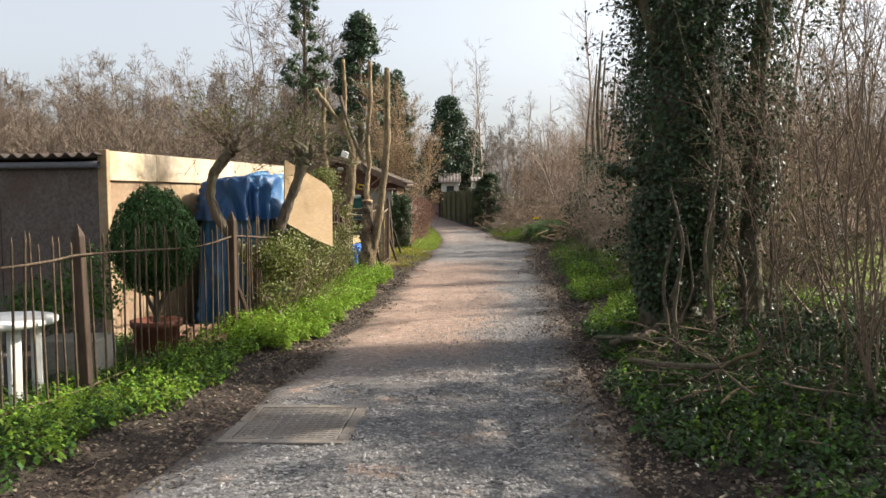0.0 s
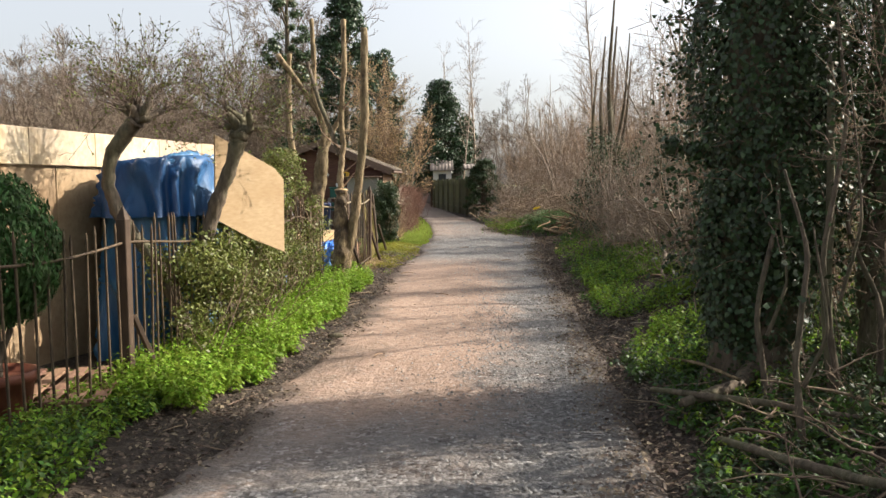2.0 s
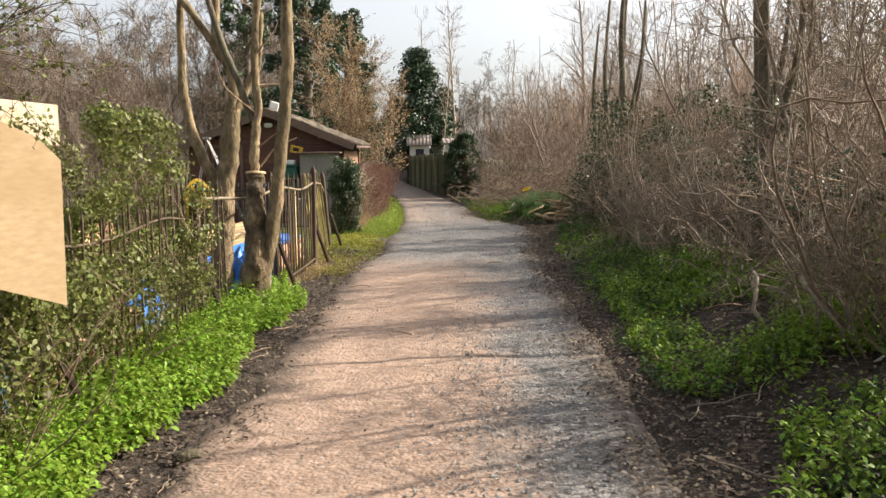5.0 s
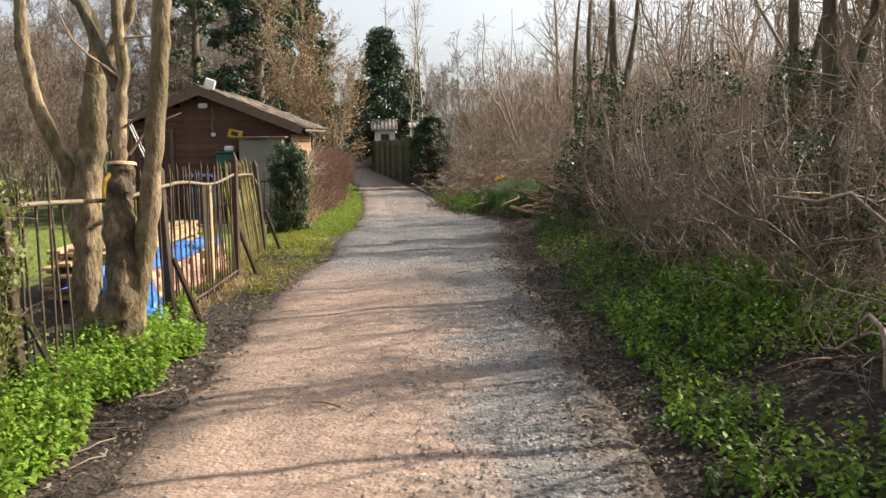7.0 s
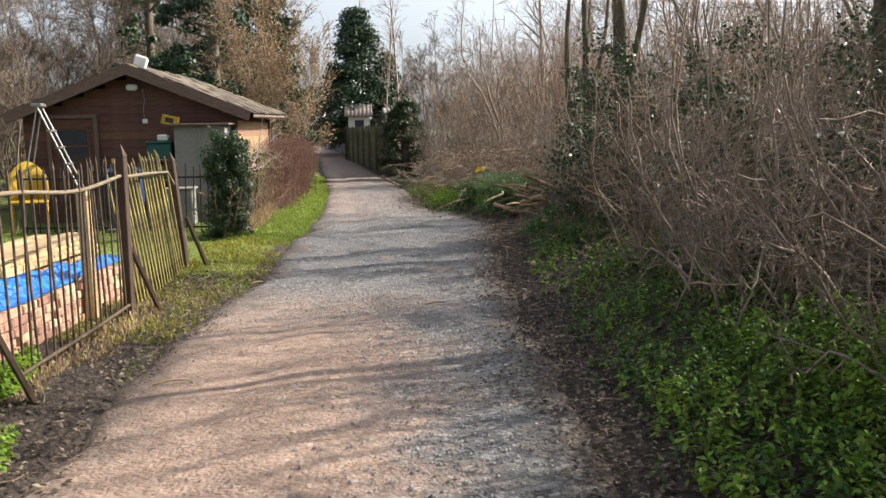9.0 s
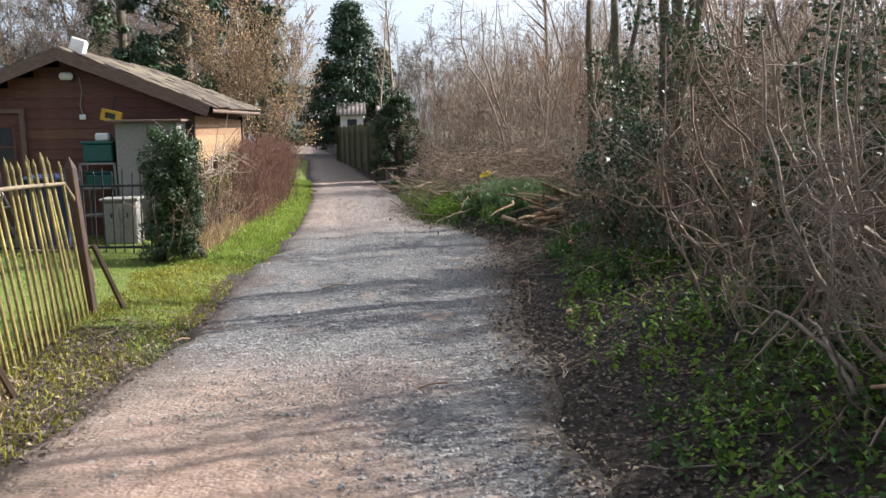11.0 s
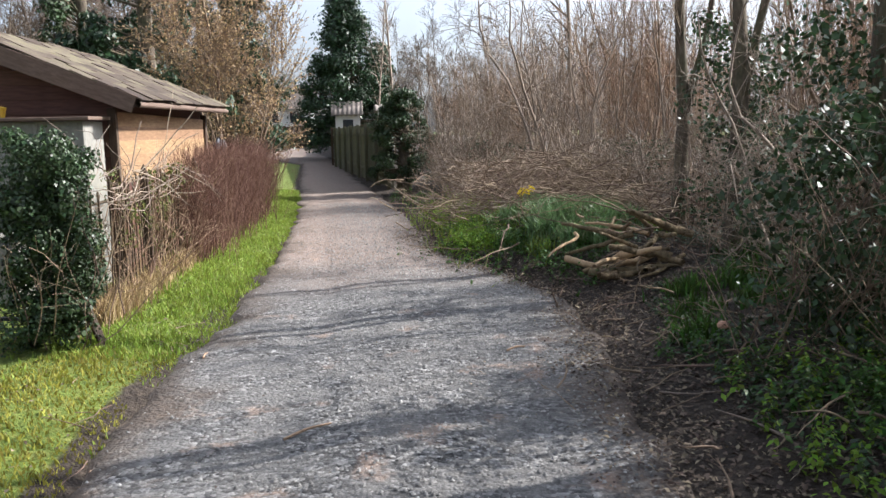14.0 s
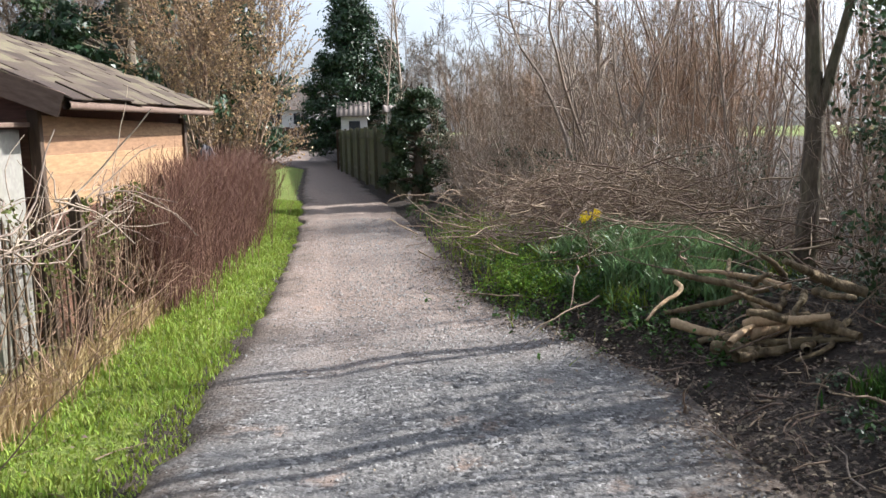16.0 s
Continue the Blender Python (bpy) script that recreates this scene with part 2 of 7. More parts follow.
def ground_material(name, path):
    """Gravel lane (u across, v along in UV) or soil with grass by the vertex value 'turf'."""
    mat = bpy.data.materials.new(name)
    mat.use_nodes = True
    n, l = mat.node_tree.nodes, mat.node_tree.links
    bsdf = n["Principled BSDF"]
    bsdf.inputs["Roughness"].default_value = 0.9
    bsdf.inputs["Specular IOR Level"].default_value = 0.25
    geo = n.new("ShaderNodeNewGeometry")

    def tex(scale, detail=5, rough=0.6, vec=None):
        t = n.new("ShaderNodeTexNoise")
        t.inputs["Scale"].default_value, t.inputs["Detail"].default_value, t.inputs["Roughness"].default_value = scale, detail, rough
        l.new(vec or geo.outputs["Position"], t.inputs["Vector"])
        return t.outputs["Fac"]

    def ramp(fac, *stops):
        r = n.new("ShaderNodeValToRGB")
        e = r.color_ramp.elements
        while len(e) < len(stops):
            e.new(0.5)
        for i, (p, c) in enumerate(stops):
            e[i].position, e[i].color = p, (*c, 1)
        l.new(fac, r.inputs["Fac"])
        return r.outputs["Color"]

    def mix(fac, a, b):
        m = n.new("ShaderNodeMix")
        m.data_type = "RGBA"
        l.new(fac, m.inputs["Factor"])
        l.new(a, m.inputs["A"])
        l.new(b, m.inputs["B"])
        return m.outputs["Result"]

    def calc(op, a, b):
        m = n.new("ShaderNodeMath")
        m.operation = op
        for i, v in enumerate((a, b)):
            if isinstance(v, (int, float)):
                m.inputs[i].default_value = v
            else:
                l.new(v, m.inputs[i])
        return m.outputs[0]

    def band(v, lo, hi):
        m = n.new("ShaderNodeMapRange")
        m.interpolation_type = "SMOOTHSTEP"
        m.inputs["From Min"].default_value, m.inputs["From Max"].default_value = lo, hi
        l.new(v, m.inputs["Value"])
        return m.outputs[0]

    if path:
        cells = n.new("ShaderNodeTexVoronoi")
        cells.inputs["Scale"].default_value = 40
        l.new(geo.outputs["Position"], cells.inputs["Vector"])
        pebble = n.new("ShaderNodeSeparateColor")
        l.new(cells.outputs["Color"], pebble.inputs[0])
        grey = mix(band(tex(3.0), 0.3, 0.7), ramp(pebble.outputs[0], (0, (0.025, 0.024, 0.024)), (0.55, (0.12, 0.116, 0.112)), (0.9, (0.25, 0.243, 0.235)), (1, (0.40, 0.39, 0.375))),
                   ramp(tex(90), (0.3, (0.09, 0.086, 0.082)), (0.7, (0.21, 0.20, 0.19))))
        dirt = ramp(tex(14, 7, 0.7), (0.3, (0.185, 0.125, 0.09)), (0.5, (0.285, 0.20, 0.15)), (0.75, (0.385, 0.285, 0.22)))
        # small stones and crumbs trodden into the earth
        dirt = mix(calc("MULTIPLY", band(pebble.outputs[1], 0.88, 0.98), 0.6), dirt, ramp(pebble.outputs[2], (0, (0.07, 0.055, 0.045)), (0.6, (0.24, 0.20, 0.17)), (1, (0.46, 0.42, 0.38))))
        uv = n.new("ShaderNodeUVMap")
        sep = n.new("ShaderNodeSeparateXYZ")
        l.new(uv.outputs[0], sep.inputs[0])
        wander = calc("ADD", sep.outputs[0], calc("MULTIPLY", calc("SUBTRACT", tex(0.9, 6, 0.7), 0.5), 0.75))
        # the worn earth strip follows one side and peters out further along
        strip = band(wander, 0.78, 0.54)
        fade = band(calc("ADD", sep.outputs[1], calc("MULTIPLY", tex(0.4), 6.0)), 23.0, 19.5)
        far = band(calc("ADD", sep.outputs[1], calc("MULTIPLY", tex(0.5), 5.0)), 26.5, 30.5)
        start = band(calc("ADD", sep.outputs[1], calc("MULTIPLY", tex(0.6), 4.0)), 8.0, 10.8)
        here = calc("MULTIPLY", strip, calc("MULTIPLY", fade, start))
        here = calc("MAXIMUM", here, calc("MULTIPLY", far, 0.55))
        spots = calc("MULTIPLY", band(tex(1.6, 5, 0.65), 0.56, 0.70), 0.8)
        colour = mix(calc("MAXIMUM", here, spots), grey, dirt)
        ragged = calc("ADD", sep.outputs[0], calc("MULTIPLY", calc("SUBTRACT", tex(5, 6, 0.75), 0.5), 0.22))
        rims = calc("MAXIMUM", band(wander, 0.20, 0.0), band(wander, 0.80, 1.0))
        rims = calc("MAXIMUM", rims, calc("MAXIMUM", band(ragged, 0.14, 0.03), band(ragged, 0.84, 0.96)))
        earth = ramp(tex(25, 6, 0.7), (0.3, (0.045, 0.036, 0.029)), (0.7, (0.15, 0.115, 0.09)))
        colour = mix(calc("MULTIPLY", rims, 0.92), colour, earth)
        height = calc("ADD", calc("MULTIPLY", cells.outputs["Distance"], -0.5), calc("MULTIPLY", tex(30), 1.2))
    else:
        soil = ramp(tex(18, 7, 0.7), (0.3, (0.022, 0.017, 0.013)), (0.54, (0.055, 0.042, 0.032)), (0.8, (0.13, 0.10, 0.077)))
        turf = ramp(tex(9, 7, 0.75), (0.3, (0.07, 0.10, 0.02)), (0.5, (0.13, 0.17, 0.03)), (0.75, (0.24, 0.23, 0.07)))
        at = n.new("ShaderNodeAttribute")
        at.attribute_name = "turf"
        colour = mix(band(calc("ADD", at.outputs["Fac"], calc("MULTIPLY", calc("SUBTRACT", tex(2.2), 0.5), 0.9)), 0.4, 0.65), soil, turf)
        height = calc("ADD", tex(30), tex(6))
    l.new(colour, bsdf.inputs["Base Color"])
    b = n.new("ShaderNodeBump")
    b.inputs["Strength"].default_value, b.inputs["Distance"].default_value = 0.9, 0.013 if path else 0.05
    l.new(height, b.inputs["Height"])
    l.new(b.outputs["Normal"], bsdf.inputs["Normal"])
    return mat


M_LANE = ground_material("lane_gravel", True)
M_GROUND = ground_material("soil_and_turf", False)


# ---- mesh helpers ----
def mesh_from(name, verts, faces, mat=None, smooth=False):
    verts, faces = np.asarray(verts, np.float32), np.asarray(faces, np.int32)
    me = bpy.data.meshes.new(name)
    k = faces.shape[1]
    me.vertices.add(len(verts))
    me.vertices.foreach_set("co", verts.ravel())
    me.loops.add(faces.size)
    me.loops.foreach_set("vertex_index", faces.ravel())
    me.polygons.add(len(faces))
    me.polygons.foreach_set("loop_start", np.arange(0, faces.size, k, dtype=np.int32))
    if smooth:
        me.polygons.foreach_set("use_smooth", np.ones(len(faces), bool))
    me.update(calc_edges=True)
    if mat:
        me.materials.append(mat)
    return me


def put(name, me, parent=None, at=None, label=""):
    ob = new(name, me)
    ob.parent = parent
    if at is not None:
        ob.matrix_basis = at
    if label:
        tagged(ob, label)
    return ob


def bm_mesh(name, bm, mat, smooth=False):
    me = bpy.data.meshes.new(name)
    bmesh.ops.recalc_face_normals(bm, faces=bm.faces)
    bm.to_mesh(me)
    bm.free()
    if smooth:
        me.polygons.foreach_set("use_smooth", np.ones(len(me.polygons), bool))
    me.materials.append(mat)
    return me


def part(name, bm, mat, parent, label="", at=None, smooth=False):
    return put(name, bm_mesh(name, bm, mat, smooth), parent, at, label)


def empty(name, at, label, category, group="", kind=""):
    ob = new(name)
    ob.empty_display_size = 0.1
    ob.matrix_basis = at
    return tagged(ob, label, category, group, kind)


def box(bm, x0, y0, z0, x1, y1, z1, bevel=0.0, m=None):
    made = bmesh.ops.create_cube(bm, size=1)["verts"]
    bmesh.ops.scale(bm, vec=(x1 - x0, y1 - y0, z1 - z0), verts=made)
    bmesh.ops.translate(bm, vec=((x0 + x1) / 2, (y0 + y1) / 2, (z0 + z1) / 2), verts=made)
    if bevel:
        edges = list({e for v in made for e in v.link_edges})
        out = bmesh.ops.bevel(bm, geom=edges, offset=bevel, segments=1, affect="EDGES")
        made = list({v for f in out["faces"] for v in f.verts} | {v for v in made if v.is_valid})
    if m is not None:
        bmesh.ops.transform(bm, matrix=m, verts=made)
    return bm


def boxed(*args, **kw):
    return box(bmesh.new(), *args, **kw)


def unit(v):
    return v / np.maximum(np.linalg.norm(v, axis=-1, keepdims=True), 1e-9)


def tubes(P, R, sides=3):
    """Tapered tubes along N polylines of K points: vertices and quads."""
    P, R = np.asarray(P, float), np.asarray(R, float)
    N, K, _ = P.shape
    T = unit(np.gradient(P, axis=1))
    mean = unit(P[:, -1] - P[:, 0])
    ref = np.where(np.abs(mean[:, 2:3]) > 0.8, np.array([[1.0, 0.1, 0]]), np.array([[0.1, 0, 1.0]]))
    U = unit(np.cross(T, ref[:, None, :]))
    W = np.cross(T, U)
    a = np.arange(sides) * 2 * np.pi / sides
    V = P[:, :, None] + R[:, :, None, None] * (np.cos(a)[None, None, :, None] * U[:, :, None] + np.sin(a)[None, None, :, None] * W[:, :, None])
    idx = np.arange(N * K * sides).reshape(N, K, sides)
    nxt = np.roll(idx, -1, axis=2)
    F = np.stack([idx[:, :-1], nxt[:, :-1], nxt[:, 1:], idx[:, 1:]], axis=-1).reshape(-1, 4)
    return V.reshape(-1, 3), F


def joined(*pieces):
    vs, fs, n = [], [], 0
    for v, f in pieces:
        vs.append(v)
        fs.append(f + n)
        n += len(v)
    return np.concatenate(vs), np.concatenate(fs)


def grow(rng, start, heading, length, K, wander, up):
    """N wandering shoots of K points."""
    start, d = np.asarray(start, float), unit(np.asarray(heading, float))
    pts, p = [start], start
    step = np.asarray(length, float)[:, None] / (K - 1)
    for _ in range(K - 1):
        d = unit(d + rng.normal(0, wander, d.shape) + np.array([0, 0, up]))
        p = p + d * step
        pts.append(p)
    return np.stack(pts, axis=1)


def shoots(rng, P, R, per, lo, hi, angle, length, K, wander, up, thin=0.55, least=0.0016):
    """Side shoots from the polylines P: returns their points and radii."""
    N, k, _ = P.shape
    who = np.repeat(np.arange(N), per)
    t = rng.uniform(lo, hi, len(who)) * (k - 1)
    i = np.minimum(t.astype(int), k - 2)
    f = (t - i)[:, None]
    at = P[who, i] * (1 - f) + P[who, i + 1] * f
    d = unit(P[who, i + 1] - P[who, i])
    side = unit(np.cross(d, rng.normal(0, 1, d.shape)))
    a = rng.normal(angle, 0.2, len(who))[:, None]
    span = np.asarray(length) * rng.uniform(0.5, 1.25, len(who)) * (1.15 - 0.5 * t / (k - 1))
    Q = grow(rng, at, d * np.cos(a) + side * np.sin(a), span, K, wander, up)
    r = (R[who, i] * (1 - f[:, 0]) + R[who, i + 1] * f[:, 0]) * thin
    return Q, np.maximum(r[:, None] * np.linspace(1, 0.25, K)[None], least)


def leaves(rng, at, size, normal=None, aspect=0.62, fold=0.25, droop=None):
    """One folded four-cornered leaf at each place."""
    at = np.asarray(at, float)
    N = len(at)
    n = unit(rng.normal(0, 1, (N, 3)) if normal is None else np.asarray(normal, float))
    d = rng.normal(0, 1, (N, 3)) if droop is None else np.asarray(droop, float) + rng.normal(0, 0.5, (N, 3))
    d = unit(d - n * np.sum(d * n, axis=1, keepdims=True))
    s = np.cross(n, d)
    L = (np.asarray(size) * rng.uniform(0.55, 1.3, N))[:, None]
    a = at - d * L * 0.5
    b = at + s * L * aspect * 0.5 + n * L * fold * 0.5
    c = at + d * L * 0.5
    e = at - s * L * aspect * 0.5 + n * L * fold * 0.5
    V = np.stack([a, b, c, e], axis=1).reshape(-1, 3)
    return V, np.arange(N * 4).reshape(N, 4)


def clumps(rng, centres, radii, per, flat=0.8):
    """Points scattered in the outer shells of round clumps, with the way out of each clump."""
    c = np.repeat(np.asarray(centres, float), per, axis=0)
    r = np.repeat(np.asarray(radii, float), per)
    d = unit(rng.normal(0, 1, c.shape))
    d[:, 2] *= flat
    return c + d * (r * rng.uniform(0.45, 1.05, len(r)))[:, None], d


# ---- the lie of the land ----
LEFT_Y = [-60, -6, 4.1, 5.6, 8, 10, 12.3, 17, 20, 22, 25, 28.3, 32.5, 37, 45, 59, 64, 70, 90]
LEFT_X = [-2.0, -2.0, -1.78, -1.52, -1.33, -1.1, -1.0, -0.85, -0.5, -0.47, -0.27, -0.2, -0.3, -0.55, -1.1, -1.9, -3.6, -7, -20]
RIGHT_Y = [-60, -6, 4.2, 6.3, 10, 13, 16, 18.6, 20.4, 23, 24.7, 26.1, 27.3, 30.3, 36, 45, 58, 66, 80, 90]
RIGHT_X = [1.1, 1.1, 1.18, 1.33, 1.65, 1.96, 2.14, 2.33, 2.52, 2.95, 3.08, 2.62, 2.2, 2.1, 1.75, 1.05, 0.3, -0.5, -2.5, -6]


def left_edge(y):
    return np.interp(y, LEFT_Y, LEFT_X)


def right_edge(y):
    return np.interp(y, RIGHT_Y, RIGHT_X)


def smooth(v, lo, hi):
    t = np.clip((v - lo) / (hi - lo), 0, 1)
    return t * t * (3 - 2 * t)


def rise(y):
    return 0.55 * smooth(np.asarray(y, float), 54, 86)


def land(x, y):
    """Ground height beside the lane."""
    x, y = np.asarray(x, float), np.asarray(y, float)
    r, l = x - right_edge(y), left_edge(y) - x
    h = 0.26 * smooth(r, 0.0, 1.3) * smooth(y, 3, 10) + 0.10 * smooth(r, 0.05, 0.8) * (1 - smooth(y, 3, 10))
    h = h + 0.22 * np.exp(-((x - 3.6) ** 2 / 1.6 + (y - 27.5) ** 2 / 6.0)) + 0.05 * smooth(l, 0.0, 0.5)
    h = h + 0.03 * np.sin(x * 2.1 + y * 1.3) * np.sin(x * 1.2 - y * 1.9) * (smooth(r, 0.2, 1.0) + smooth(l, 0.2, 1.0))
    inside = (r < 0) & (l < 0)
    return np.where(inside, -0.06 * smooth(np.minimum(-r, -l), 0.0, 0.25), h) + rise(y)


def grid_mesh(name, X, Y, Z, mat):
    ny, nx = X.shape
    i = np.arange(nx * ny).reshape(ny, nx)
    F = np.stack([i[:-1, :-1], i[:-1, 1:], i[1:, 1:], i[1:, :-1]], axis=-1).reshape(-1, 4)
    return mesh_from(name, np.stack([X, Y, Z], axis=-1).reshape(-1, 3), F, mat, True)


far_steps = np.geomspace(1.2, 3000, 26)
gx = np.concatenate([-8 - far_steps[::-1], np.arange(-8, 9.01, 0.14), 9 + far_steps])
gy = np.concatenate([-6 - far_steps[::-1], np.arange(-6, 48, 0.16), np.arange(48, 95, 1.0), 95 + far_steps])
GX, GY = np.meshgrid(gx, gy)
me = grid_mesh("ground", GX, GY, land(GX, GY), M_GROUND)
near_l = left_edge(GY) - GX
near_r = GX - right_edge(GY)
turf = 0.75 * smooth(near_r, 2.6, 4.5) * (1 - smooth(GY, 17, 21)) + 0.8 * smooth(near_r, 30, 45)
turf = np.maximum(turf, 0.85 * smooth(near_l, -0.1, 0.1) * smooth(GY, 18.6, 20.4))
turf = np.maximum(turf, 0.85 * smooth(near_l, 2.2, 3.2) * smooth(GY, 12.5, 14)) * (1 - smooth(near_l, 5.5, 8.0))
turf = np.maximum(turf, 0.5 * smooth(near_l, 0.3, 0.7) * smooth(GY, 16.5, 18))
at = me.attributes.new("turf", "FLOAT", "POINT")
at.data.foreach_set("value", turf.ravel().astype(np.float32))
tagged(put("ground", me), "dark leaf-strewn soil running into grass beside the lane", "ground", kind="structure")

ly = np.concatenate([np.arange(-6, 48, 0.12), np.arange(48, 91, 0.8)])
lu = np.linspace(0, 1, 34)
LU, LY = np.meshgrid(lu, ly)
ragged = np.array([[noise.noise((0, y * 0.9, s)) * 0.16 + noise.noise((0, y * 2.9, s + 4)) * 0.09 + noise.noise((0, y * 9.0, s + 7)) * 0.05 for s in (1.0, 9.0)] for y in ly])
edge_l = left_edge(LY) + ragged[:, :1]
edge_r = right_edge(LY) + ragged[:, 1:]
LX = edge_l + (edge_r - edge_l) * LU
bumps = np.array([noise.noise((x * 1.3, y * 0.8, 0)) * 0.022 + noise.noise((x * 6, y * 6, 3)) * 0.006 for x, y in zip(LX.ravel(), LY.ravel())]).reshape(LX.shape)
ruts = -0.018 * (np.exp(-((LU - 0.3) / 0.07) ** 2) + np.exp(-((LU - 0.72) / 0.08) ** 2))
LZ = 0.012 + 0.02 * np.sin(np.pi * LU) + (bumps + ruts) * np.sin(np.pi * LU) ** 0.5 - 0.13 * smooth(np.abs(LU - 0.5), 0.42, 0.5) + rise(LY)
me = grid_mesh("lane", LX, LY, LZ, M_LANE)
uv = me.uv_layers.new(name="lane_uv")
vi = np.zeros(len(me.loops), np.int32)
me.loops.foreach_get("vertex_index", vi)
uv.data.foreach_set("uv", np.stack([LU.ravel()[vi], LY.ravel()[vi]], axis=-1).ravel().astype(np.float32))
tagged(put("road_lane", me), "grey gravel lane with a worn strip of reddish earth", "path", kind="structure")


def lane_z(x, y):
    """Height of the lane's surface near enough to rest things on."""
    u = (x - left_edge(y)) / (right_edge(y) - left_edge(y))
    return 0.012 + 0.02 * math.sin(math.pi * min(1, max(0, float(u)))) + float(rise(y))


# ---- buildings ----
def wall_frame(ax, ay, bx, by):
    """A pose whose x runs from a to b along the ground and whose y points to the left of that run."""
    a = math.degrees(math.atan2(by - ay, bx - ax))
    return pose(ax, ay, 0, 0, 0, a), math.hypot(bx - ax, by - ay)


def cement_shed():
    """Low garden shed: cement-board end wall, tan boarded flank and a corrugated roof."""
    shed_pose, flank = wall_frame(-3.3, 7.95, -2.48, 12.5)
    shed = empty("garden_shed", shed_pose, "low shed of stained cement board and tan panels, corrugated roof", "shed")
    rng = random.Random(3)
    # flank, seen from the lane side (local -y)
    x = 0.0
    while x < flank - 0.05:
        w = min(rng.uniform(0.55, 0.72), flank - x)
        part("panel", boxed(x + 0.004, 0, 0.0, x + w - 0.004, 0.05, 1.70, 0.004), M_TANBOARD, shed)
        x += w
    x = 0.0
    while x < flank - 0.05:
        w = min(rng.uniform(0.8, 1.1), flank - x)
        part("fascia_board", boxed(x + 0.003, -0.035, 1.68, x + w - 0.003, 0.05, 1.97 + 0.02 * x / flank, 0.004), M_FASCIA, shed, "whitened upper board")
        x += w
    part("corner_post", boxed(-0.06, -0.04, 0, 0.0, 0.06, 1.98, 0.005), M_TANBOARD, shed)
    for i in range(4):
        part("cement_sheet", boxed(-0.045, 0.064 + i * 1.1, 0.0, -0.005, 1.156 + i * 1.1, 1.86, 0.003), M_CEMENT, shed, "stained cement sheet")
    # gutter along the end wall
    v, f = tubes(np.array([[[-0.1, 0.02, 1.83], [-0.1, 2.2, 1.835], [-0.1, 4.45, 1.84]]]), np.full((1, 3), 0.035), 8)
    put("gutter", mesh_from("gutter", v, f, M_SCOURGE, True), shed)
    # corrugations run along the roof, their ends show over the end wall
    ys = np.arange(0.0, 4.5, 0.018)
    xs = np.array([-0.16, flank * 0.5, flank])
    X, Y = np.meshgrid(xs, ys)
    Z = 1.93 + 0.022 * np.sin(Y * 2 * np.pi / 0.146) + 0.02 * Y * 0
    top = grid_mesh("roof", X, Y, Z, M_CEMENT)
    roof = put("roof", top, shed, None, "corrugated cement roof")
    thick = roof.modifiers.new("thickness", "SOLIDIFY")
    thick.thickness = 0.012
    part("back_wall", boxed(flank - 0.05, 0.052, 0, flank, 4.4, 1.9), M_CEMENT, shed)
    part("far_wall", boxed(0, 4.4, 0, flank, 4.45, 1.9), M_CEMENT, shed)
    return shed


cement_shed()


